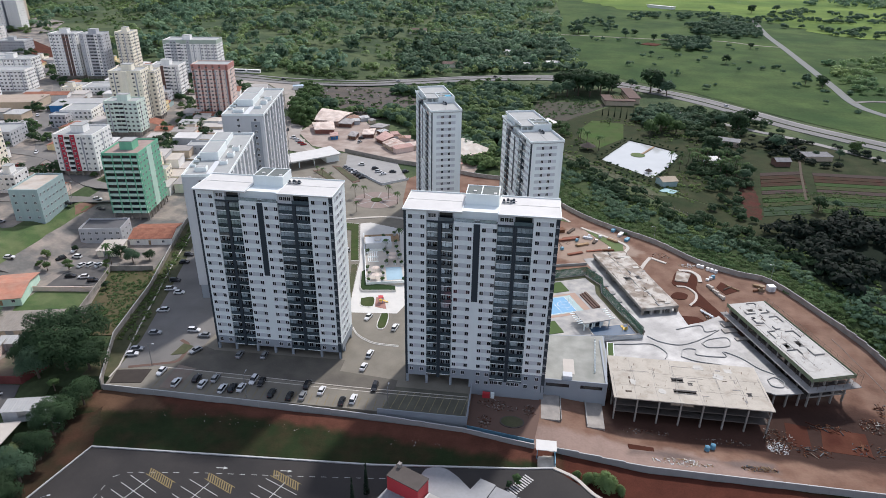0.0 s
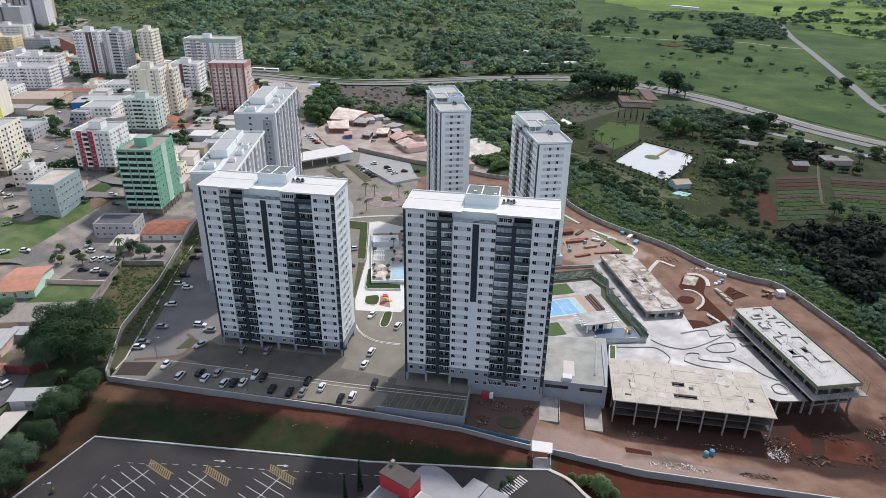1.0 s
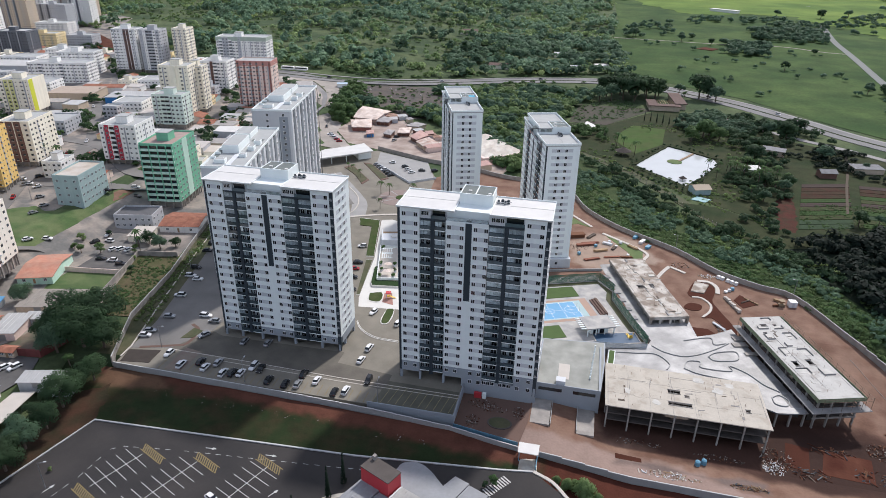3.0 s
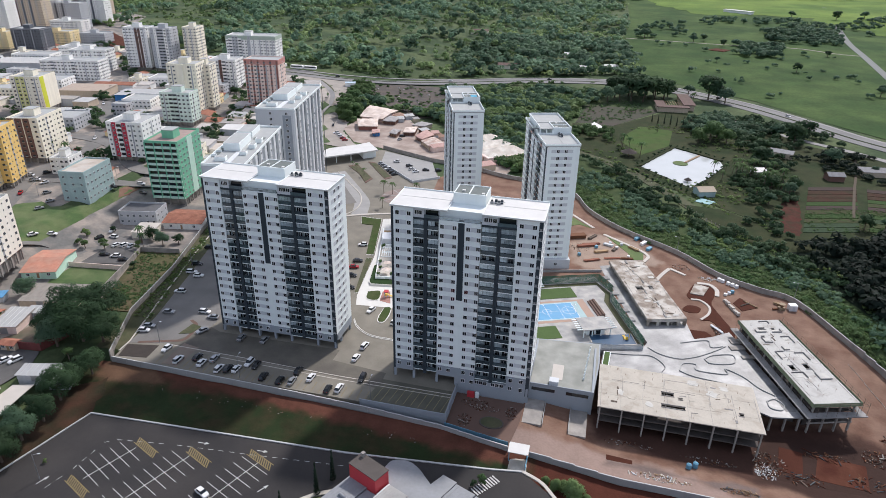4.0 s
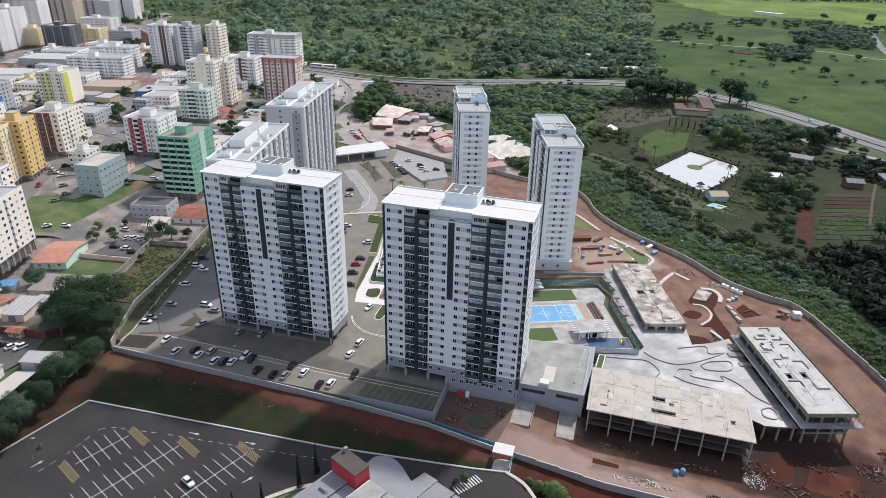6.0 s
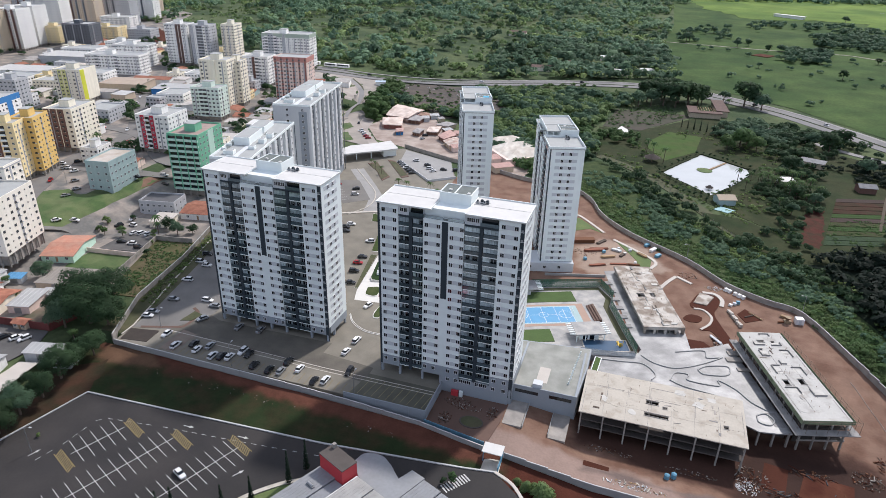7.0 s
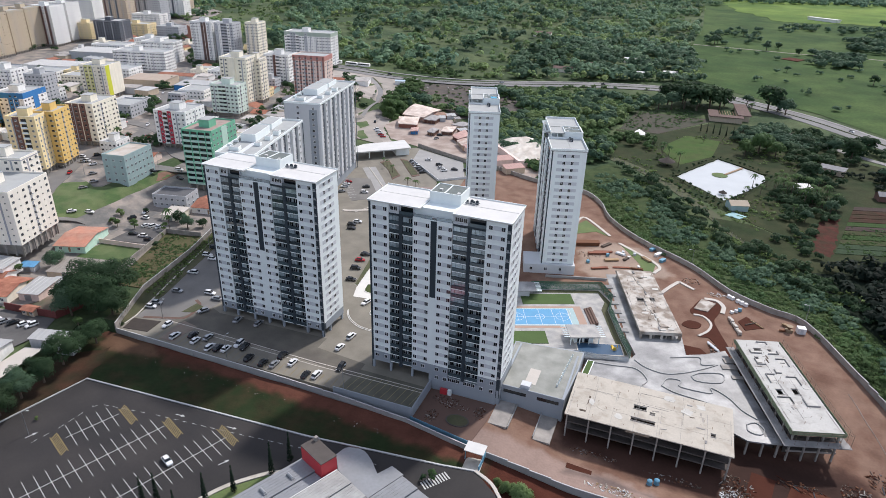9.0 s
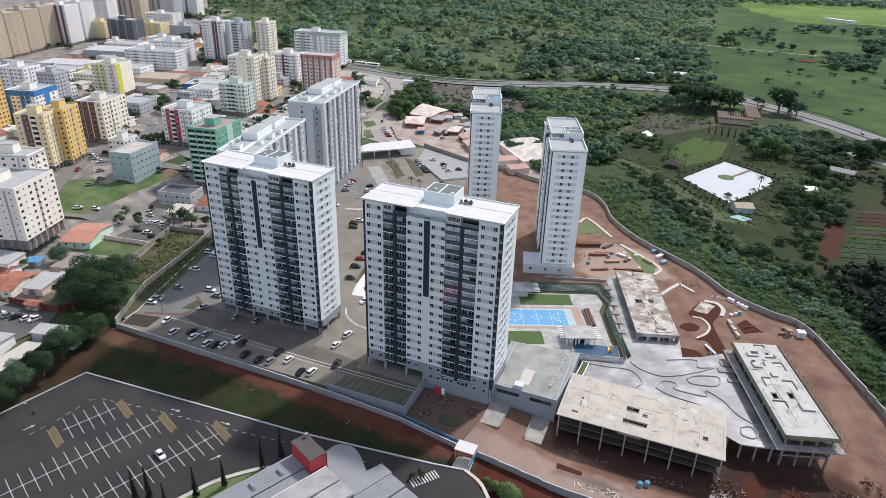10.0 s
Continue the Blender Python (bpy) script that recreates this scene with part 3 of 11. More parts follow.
    # ledges for cooling units down the dark corner
    shelf = Build().box(41.5, W - 0.1, -0.1, 0.12, 0, 0.14, 0).box(41.6, 42.2, -0.08, 0.11, 0.14, 0.75, 1).mesh("unit_shelf", M["panel_grey"], M["steel"])
    for k in range(rows if rim < 0.5 else 0):
        part("unit_shelf", shelf, t, shift(0, 0, z0 + k * FLOOR + 0.6))
    # flat roofs with a low rim, and the lift core
    for a, c in ((-0.25, 16.2), (25.9, W + 0.25)):
        b = Build()
        b.box(a, c, -0.35, D + 0.2, zt - 0.35, zt)
        b.box(a + 0.3, c - 0.3, D * 0.55, D * 0.55 + 0.12, zt, zt + 0.08)
        part("roof", b.mesh("roof", M[roof]), t, label="flat pale roof with a raised rim")
        for q, hh in (((a, c, -0.35, -0.15), rim), ((a, c, D, D + 0.2), rim + 0.23), ((a, a + 0.2, -0.15, D), rim), ((c - 0.2, c, -0.15, D), rim)):
            part("roof_rim", Build().box(*q, zt, zt + hh).mesh("roof_rim", M["white_paint"]), t)
    if rim > 0.5:
        part("upper_storey", Build().box(3.0, 16.2, 1.0, D - 0.6, zt, zt + 2.3).mesh("upper_storey", M["white_paint"]), t)
        part("upper_roof", Build().box(2.7, 16.2, 0.7, D - 0.3, zt + 2.3, zt + 2.55).mesh("upper_roof", M["roof_grey"]), t)
        for q in ((2.7, 25.7, 0.5, 0.7), (2.7, 25.7, D - 0.3, D - 0.1), (2.5, 2.7, 0.5, D - 0.1)):
            part("parapet", Build().box(*q, zt + 2.3, zt + 3.3).mesh("parapet", M["white_paint"]), t)
        part("upper_deck", Build().box(16.2, 25.7, 0.7, 6.4, zt + 2.1, zt + 2.4).mesh("upper_deck", M["roof_grey"]), t)
        for y in (0.9, 3.4, 6.0):
            part("deck_post", Build().box(25.2, 25.6, y, y + 0.3, zc, zt + 2.1).mesh("deck_post", M["white_paint"]), t)
    part("roof_deck", Build().box(16.2, 25.9, 0.3, D, zc, zc + 0.12).mesh("roof_deck", M["core_dark"]), t)
    b = Build()
    cx0, cx1, cy0, cy1, ct = 16.4, 25.7, 6.4, D + 0.4, zt + 2.9
    b.box(cx0, cx1, cy0, cy1, zc, ct - 0.3)
    part("lift_core", b.mesh("lift_core", M["white_paint"]), t)
    for q in ((cx0, cx1, cy0, cy0 + 0.25), (cx0, cx1, cy1 - 0.25, cy1), (cx0, cx0 + 0.25, cy0 + 0.25, cy1 - 0.25), (cx1 - 0.25, cx1, cy0 + 0.25, cy1 - 0.25), (20.6, 20.9, cy0 + 0.25, cy1 - 0.25)):
        part("core_rim", Build().box(*q, ct - 0.3, ct).mesh("core_rim", M["white_paint"]), t)
    part("core_top", Build().box(cx0 + 0.25, cx1 - 0.25, cy0 + 0.25, cy1 - 0.25, ct - 0.3, ct - 0.2).mesh("core_top", M["core_dark"]), t, label="grey gravel top")
    part("hatch", Build().box(18.4, 19.3, cy0 + 2.2, cy0 + 3.0, ct - 0.2, ct + 0.15).mesh("hatch", M["roof_white"]), t)
    part("hatch", Build().box(24.2, 25.0, cy0 + 0.8, cy0 + 1.8, ct - 0.2, ct + 0.15).mesh("hatch", M["roof_white"]), t)
    # rails of the terrace over the centre
    b = Build()
    for x in range(10):
        b.tube((14.2 + x * 1.25, 0.25, zc), (14.2 + x * 1.25, 0.25, zc + 1.05), 0.03, sides=5)
    b.box(14.1, 25.6, 0.22, 0.28, zc + 1.0, zc + 1.06).box(14.1, 25.6, 0.23, 0.27, zc + 0.5, zc + 0.55)
    part("rail", b.mesh("rail", M["steel"]), t)
    part("rail_glass", Build().box(14.2, 19.6, 0.24, 0.26, zc + 0.15, zc + 0.98).box(21.0, 25.5, 0.24, 0.26, zc + 0.15, zc + 0.98).mesh("rail_glass", M["glass_bright"]), t, label="pale glazed terrace rail")
    # cooling plant beside the core
    b = Build()
    for i, (x, y) in enumerate(((26.6, 8.2), (27.7, 8.9), (28.6, 8.0), (29.3, 8.8))):
        b.box(x, x + 0.8, y, y + 0.7, zt, zt + 0.7 + 0.2 * (i % 2), i % 2)
        b.tube((x + 0.4, y + 0.35, zt + 0.7), (x + 0.4, y + 0.35, zt + 1.1), 0.3, sides=8, slot=1)
    b.tube((26.4, 8.1, zt + 0.4), (30.6, 8.9, zt + 0.5), 0.12, slot=0)
    part("cooling_plant", b.mesh("cooling_plant", M["steel"], M["dark_paint"]), t)
    return t


tower("tall white apartment tower with dark balcony bays by parked cars", shift(-107.6, 8.4, 0), z_white=5.2)
tower("tall white apartment tower with dark balcony bays beside the building site", shift(-42.5, 0, 0), z_white=6.5, low=0.0, deep=-2.6)
tower("white apartment tower standing end on near the back gate", pose(-51.8, 114.9, 0, 0, 0, -71) @ shift(-42.5, 0, 0), rows=18, z_white=5.05, rim=0.75, roof="roof_grey")
tower("white apartment tower end on beside the earthworks", pose(-8.2, 87.3, 0, 0, 0, -72) @ shift(-42.5, 0, 0), rows=17, z_white=4.2, rim=0.75, roof="roof_grey")


# a cable slung between the two end-on towers, and a tarpaulin left on a roof
cable = Build()
ends = Vector((-39.7, 119.6, 57.3)), Vector((-19.5, 125.2, 56.1))
SAG = [ends[0].lerp(ends[1], k / 12) - Vector((0, 0, 6.4 * (k / 12) * (1 - k / 12))) for k in range(13)]
for p, q in zip(SAG, SAG[1:]):
    cable.tube(p, q, 0.05, sides=5)
tagged(part("cable", cable.mesh("cable", M["dark_paint"])), "thin dark cable slung between two tower roofs", "cable")
drape = Build()
wavy = lambda i, j: (i * 0.45, j * 0.45, 0.08 + 0.22 * abs(noise.noise((i * 0.6, j * 0.6, 3))))
for i in range(8):
    for j in range(6):
        drape.face([wavy(i, j), wavy(i + 1, j), wavy(i + 1, j + 1), wavy(i, j + 1)])
for i in range(8):
    for j, s_ in ((0, 1), (6, -1)):
        (a, c), e = (wavy(i, j), wavy(i + 1, j)), 0.0
        drape.face([(a[0], a[1], e), (c[0], c[1], e), c, a][::s_])
for j in range(6):
    for i, s_ in ((0, -1), (8, 1)):
        (a, c), e = (wavy(i, j), wavy(i, j + 1)), 0.0
        drape.face([(a[0], a[1], e), (c[0], c[1], e), c, a][::s_])
tagged(part("tarpaulin", drape.weld().mesh("tarpaulin", mat("tarp_turquoise", (0.06, 0.34, 0.50), 0.6, patch=0.25, patch_size=0.8)), None, shift(-49.2, 137.4, 59.16, -71)), "crumpled turquoise tarpaulin on the tower roof", "tarpaulin")

M["pier_white"] = mat("pier_white", (0.62, 0.635, 0.65), 0.8, patch=0.06, patch_size=5, streak=0.05)
M["recess_grey"] = mat("recess_grey", (0.13, 0.14, 0.16), 0.75, patch=0.15, patch_size=3, grain=0.08, grain_size=0.4)
M["rear_white"] = mat("rear_white", (0.54, 0.555, 0.57), 0.8, patch=0.06, patch_size=5, streak=0.05)


def rear_tower(label, at, length, D, zt, bays=6, group="residential towers"):
    """A long block seen from behind its neighbours: white piers, grey recesses with windows, parapet roof with several plant boxes."""
    t = thing("apartment_tower", label, "apartment tower", at, group)
    rows = int((zt - 4.5) // FLOOR)
    z0 = zt - rows * FLOOR - 0.5
    part("base", Build().box(0.4, length - 0.4, 0.8, D - 0.4, -0.6, z0).mesh("base", M["grey_paint"]), t, label="blue-grey rendered base")
    part("wall", Build().box(0, length, 0.9, D, z0, zt).mesh("wall", M["rear_white"]), t)
    step = length / bays
    pale = M["rear_white"]
    strip_mesh = Build().box(0, 2.6, 0.0, 0.9, z0, zt - 0.3).mesh("pier", M["pier_white"])
    for k in range(bays):
        for dx in (0.0, step * 0.52):
            part("pier", strip_mesh, t, shift(k * step + dx, 0, 0))
        part("recess_panel", Build().box(k * step + 2.65, k * step + step * 0.5, 0.84, 0.9, z0, zt - 1.2).mesh("recess_panel", M["recess_grey"]), t)
        part("top_slot", Build().box(k * step + 2.65, k * step + step * 0.5, 0.8, 0.86, zt - 1.1, zt - 0.45).mesh("top_slot", M["glass_dark"]), t)
        part("sill_beam", Build().box(k * step + 2.62, k * step + step * 0.515, 0.3, 0.9, zt - 0.3, zt).mesh("sill_beam", M["white_paint"]), t)
    part("corner_strip", Build().box(length - 0.9, length, -0.1, 0.0, 0, zt - 0.4).mesh("corner_strip", M["dark_paint"]), t)
    part("end_panel", Build().box(-0.08, 0, D * 0.10, D * 0.32, z0, zt - 2.6).mesh("end_panel", M["grey_paint"]), t)
    for r in range(rows):
        z = z0 + r * FLOOR + 0.95
        for k in range(bays):
            part("window", WINDOW, t, shift(k * step + 2.65 + (step * 0.5 - 2.65) / 2, 0.83, z))
            part("window", WINDOW, t, shift(k * step + step * 0.52 + 1.3, -0.005, z))
        for y in (D * 0.21, D * 0.62):
            part("window", WINDOW, t, pose(-0.085 if y < D * 0.3 else -0.005, y, z, 0, 0, -90))
    part("roof", Build().box(0.3, length - 0.3, 1.2, D - 0.3, zt, zt + 0.12).mesh("roof", M["roof_grey"]), t, label="flat grey roof behind a white parapet")
    for q in ((0, length, 0.0, 0.25), (0, length, D - 0.25, D), (0, 0.25, 0.25, D - 0.25), (length - 0.25, length, 0.25, D - 0.25)):
        part("parapet", Build().box(*q, zt, zt + 0.9).mesh("parapet", M["white_paint"]), t)
    part("roof_strip", Build().box(length * 0.2, length * 0.66, D * 0.86, D - 0.5, zt + 0.12, zt + 0.2).box(length * 0.64, length * 0.7, D * 0.14, D * 0.44, zt + 0.12, zt + 0.18).mesh("roof_strip", M["core_dark"]), t)
    part("roof_strip", Build().box(length * 0.05, length * 0.32, D * 0.4, D * 0.52, zt + 0.12, zt + 0.19).mesh("roof_strip", M["panel_grey"]), t)
    for k in range(5):
        part("roof_beam", Build().box(length * (0.2 + 0.1 * k), length * (0.2 + 0.1 * k) + 0.35, D * 0.86, D - 0.25, zt + 0.2, zt + 1.1).mesh("roof_beam", M["white_paint"]), t)
    part("roof_terrace", Build().box(0.25, length - 0.25, 0.25, 1.2, zt - 0.1, zt + 0.05).mesh("roof_terrace", M["roof_grey"]), t)
    for x0, x1, y0, y1, h in ((length * 0.10, length * 0.15, D * 0.55, D * 0.8, 1.6), (length * 0.34, length * 0.62, D * 0.45, D * 0.85, 3.2), (length * 0.70, length * 0.92, D * 0.5, D * 0.9, 2.4), (length * 0.40, length * 0.46, D * 0.15, D * 0.3, 1.8), (length * 0.55, length * 0.60, D * 0.12, D * 0.28, 1.8), (length * 0.24, length * 0.28, D * 0.2, D * 0.36, 1.4)):
        part("plant_box", Build().box(x0, x1, y0, y1, zt + 0.12, zt + h).mesh("plant_box", M["white_paint"]), t)
        part("box_top", Build().box(x0 + 0.25, x1 - 0.25, y0 + 0.25, y1 - 0.25, zt + h, zt + h + 0.06).mesh("box_top", M["roof_grey"]), t)
    return t


rear_tower("white and grey apartment tower with plant boxes on its roof", shift(-112.5, 42, 0, 103), 54, 16, 48.4, 4)
rear_tower("tall white and grey tower close to the avenue", shift(-130.4, 119.6, 0, 101), 57, 19, 50.0, 4)

# ---- walls round the plot ----


def panel_wall(name, points, height, m, label, piece=6.0, thick=0.2, step=0.0, base=None, cap=None, sink=1.5):
    """A wall of panels between posts that steps with the ground; every panel is a part."""
    w = tagged(thing(name, label, "wall"), kind="structure")
    for (ax, ay), (bx, by) in zip(points, points[1:]):
        d = math.hypot(bx - ax, by - ay)
        n = max(1, round(d / piece))
        rz = math.degrees(math.atan2(by - ay, bx - ax))
        panel = Build().box(0.1, d / n - 0.1, -thick / 2, thick / 2, -sink, height).box(0.1, d / n - 0.1, -thick / 2 - 0.04, thick / 2 + 0.04, height, height + 0.1, 1).mesh("panel", m, cap or m)
        post = Build().box(-0.12, 0.12, -thick / 2 - 0.08, thick / 2 + 0.08, -sink, height + 0.05).mesh("post", m)
        for i in range(n):
            x, y = ax + (bx - ax) * i / n, ay + (by - ay) * i / n
            z = base(x + (bx - ax) / n / 2, y + (by - ay) / n / 2) if base else 0.0
            part("panel", panel, w, shift(x, y, z, rz))
            part("post", post, w, shift(x, y, z, rz))
    return w


def front_base(x, y):
    return -1.4 - 1.4 * min(1.0, max(0.0, (x + 70) / 60))


M["wall_cap"] = mat("wall_cap", (0.50, 0.50, 0.49), 0.85, patch=0.12)
panel_wall("front_wall", [(-133, -16.2), (-45, -17.2), (-22, -18.4), (-2.4, -21.6)], 2.1, M["block_wall"], "grey block wall stepping down along the front", 5.5, base=front_base, cap=M["wall_cap"])
panel_wall("front_wall", [(3.4, -22.0), (28, -24.4), (113, -26)], 2.1, M["block_wall"], "grey block wall before the building site", 5.5, base=lambda x, y: -2.7 - 1.2 * min(1.0, max(0.0, (x - 3) / 22)), cap=M["wall_cap"])
panel_wall("site_wall", SITE_RIGHT, 2.2, M["concrete_raw"], "weathered concrete panel wall round the site", 4.0, base=site_height, cap=M["wall_cap"])
panel_wall("lane_wall", [(-134, -15.6), (-145, 9), (-151, 42), (-159, 70), (-168, 103), (-174, 140)], 2.2, M["concrete_raw"], "pale post-and-panel wall beside the lane", 3.0, cap=M["wall_cap"])
panel_wall("retaining_wall", [(-48, -15.2), (-22, -15.1), (-22, 0.0)], 0.9, M["grey_paint"], "grey retaining wall of the raised car park", 5.0, base=lambda x, y: 0.0, sink=3.4)
hoard = mat("hoard_blue", (0.10, 0.22, 0.30), 0.5, patch=0.15, piece=0.1)
panel_wall("hoarding", [(-21.5, -17.2), (-2.6, -20.4)], 2.2, hoard, "blue sheet-metal hoarding", 2.2, 0.06, base=lambda x, y: -2.5)
ribbon("grass_strip", [(-138, -12), (-140, 8), (-148, 42), (-158, 80), (-166, 112)], 9.5, 0.06, M["bank_grass"], "olive grass bank beside the lane", "grass")
ribbon("kerb", [(-133.6, -12), (-134, -6), (-143, 26), (-152, 59), (-163, 105)], 0.5, 0.2, M["pavers_light"], "pale concrete kerb of the lane", "kerb")
ribbon("kerb", [(-121, -4.4), (-95, -4.6), (-60, -5.4), (-22.5, -5.0)], 0.3, 0.05, M["pavers_light"], "pale paved line along the driveway", "kerb")
ribbon("kerb", [(-100, -6.4), (-60, -7.0), (-22.5, -6.4)], 0.25, 0.05, M["pavers_light"], "pale paved line along the driveway", "kerb")
ribbon("paver_band", curve_points([(-131, -6), (-121, -2.5), (-117, 0), (-118, 8), (-122, 11)], 5), 1.2, 0.05, M["pavers_red"], "reddish paver crossing", "pavement")
patch("crossing", [(-116, -14.3), (-110.5, -14.5), (-109.5, -3.6), (-115.8, -2.4)], 0.045, mat("paver_tan", (0.235, 0.195, 0.155), 0.85, patch=0.2, patch_size=3, grain=0.15, rgb2=(0.19, 0.14, 0.115), mix_size=3), "tan paved crossing", 0.05, "pavement")
patch("parking_deck", [(-47, -14.5), (-22.6, -14.1), (-22.6, -3.4), (-45, -3.2)], 0.03, mat("deck_green", (0.084, 0.083, 0.062), 0.85, patch=0.25, patch_size=3, grain=0.15, grain_size=0.5, rgb2=(0.115, 0.108, 0.080), mix_size=5), "dark greenish paved parking deck", 0.05, "car park")
for k in range(10):
    x = -44.6 + 2.3 * k
    patch("bay_line", [(x, -13.4), (x + 0.12, -13.4), (x + 1.42, -5.4), (x + 1.3, -5.4)], 0.036, mat("bay_ochre", (0.30, 0.25, 0.13), 0.8, patch=0.25, patch_size=0.8) if k == 0 else bpy.data.materials["bay_ochre"], "worn ochre painted bay line", 0.01, "marking")
patch("planting_bed", [(-133.4, -8), (-123, -6), (-122.5, -13), (-132, -14.4)], 0.12, M["bed_soil"], "dark planting bed by the wall corner", 0.3, "bed")
patch("planting_bed", [(-121, 2), (-117, 3.4), (-116, 8), (-120, 9)], 0.14, M["bank_grass"], "small kerbed lawn island", 0.3, "bed")


def line_mark(x, y, w, d, z, rz=0, m="line_white", name="bay_line"):
    return part(name, Build().box(-w / 2, w / 2, -d / 2, d / 2, 0, 0.012).mesh(name, M[m]), None, shift(x, y, z, rz))


def bay_row(label, x0, y0, n, gap, length, rz, z, m):
    """A row of painted parking lines on one car park."""
    t = tagged(thing("bay_marking", label, "parking marking", shift(x0, y0, z, rz)), kind="structure")
    me = Build().box(-0.07, 0.07, 0, length, 0.0, 0.012).mesh("bay_line", M[m])
    for i in range(n):
        part("bay_line", me, t, shift(i * gap, 0, 0))
    return t


bay_row("yellow bay lines on the raised car park", -43, -13.4, 9, 2.45, 5.2, 0, 0.012, "line_yellow")
bay_row("yellow bay lines along the car park wall", -118, -14.8, 30, 2.45, 4.8, 0, 0.012, "line_yellow")
line_mark(-33, -10.9, 20, 0.14, 0.012, 0, "line_yellow", "cross_line").name = "cross_line"
tagged(bpy.data.objects["cross_line"], "yellow cross line over the bays", "parking marking", kind="structure")

# ---- building site ----


M["deck_rough"] = mat("deck_rough", (0.25, 0.205, 0.165), 0.95, patch=0.25, patch_size=3, grain=0.15, grain_size=0.6, bump=0.05, rgb2=(0.50, 0.465, 0.415), mix_size=4.5, sharp=0.08)
M["deck_cream"] = mat("deck_cream", (0.47, 0.43, 0.365), 0.95, patch=0.16, patch_size=5, grain=0.12, grain_size=0.5, bump=0.03, rgb2=(0.40, 0.355, 0.295), mix_size=3.5, sharp=0.07, bias=0.08)
M["deck_pale"] = mat("deck_pale", (0.47, 0.46, 0.43), 0.95, patch=0.16, patch_size=5, grain=0.12, grain_size=0.5, bump=0.03, rgb2=(0.38, 0.36, 0.33), mix_size=3, sharp=0.07, bias=0.09)
M["concrete_dark"] = mat("concrete_dark", (0.19, 0.185, 0.18), 0.8, patch=0.25, patch_size=3, grain=0.12, rgb2=(0.29, 0.28, 0.27), mix_size=4)
M["pour_pale"] = mat("pour_pale", (0.50, 0.485, 0.445), 0.85, patch=0.22, patch_size=2.5, grain=0.1, grain_size=0.8)


def slab_with_holes(b, w, d, z0, z1, holes, slot=0):
    """A deck cut into strips so that rectangular holes go through it."""
    xs = sorted({0.0, w, *[h[0] for h in holes], *[h[1] for h in holes]})
    ys = sorted({0.0, d, *[h[2] for h in holes], *[h[3] for h in holes]})
    for xa, xb in zip(xs, xs[1:]):
        for ya, yb in zip(ys, ys[1:]):
            cx, cy = (xa + xb) / 2, (ya + yb) / 2
            if not any(h[0] < cx < h[1] and h[2] < cy < h[3] for h in holes):
                b.box(xa, xb, ya, yb, z0, z1, slot)


M["wood_grey"] = mat("wood_grey", (0.095, 0.070, 0.054), 0.9, patch=0.2, piece=0.3)
# darkest concrete: stained pieces, and shade put into colour inside the frames
M["concrete_shade_stain"] = mat("concrete_shade_stain", (0.085, 0.072, 0.064), 0.9, patch=0.25, patch_size=2, grain=0.12)


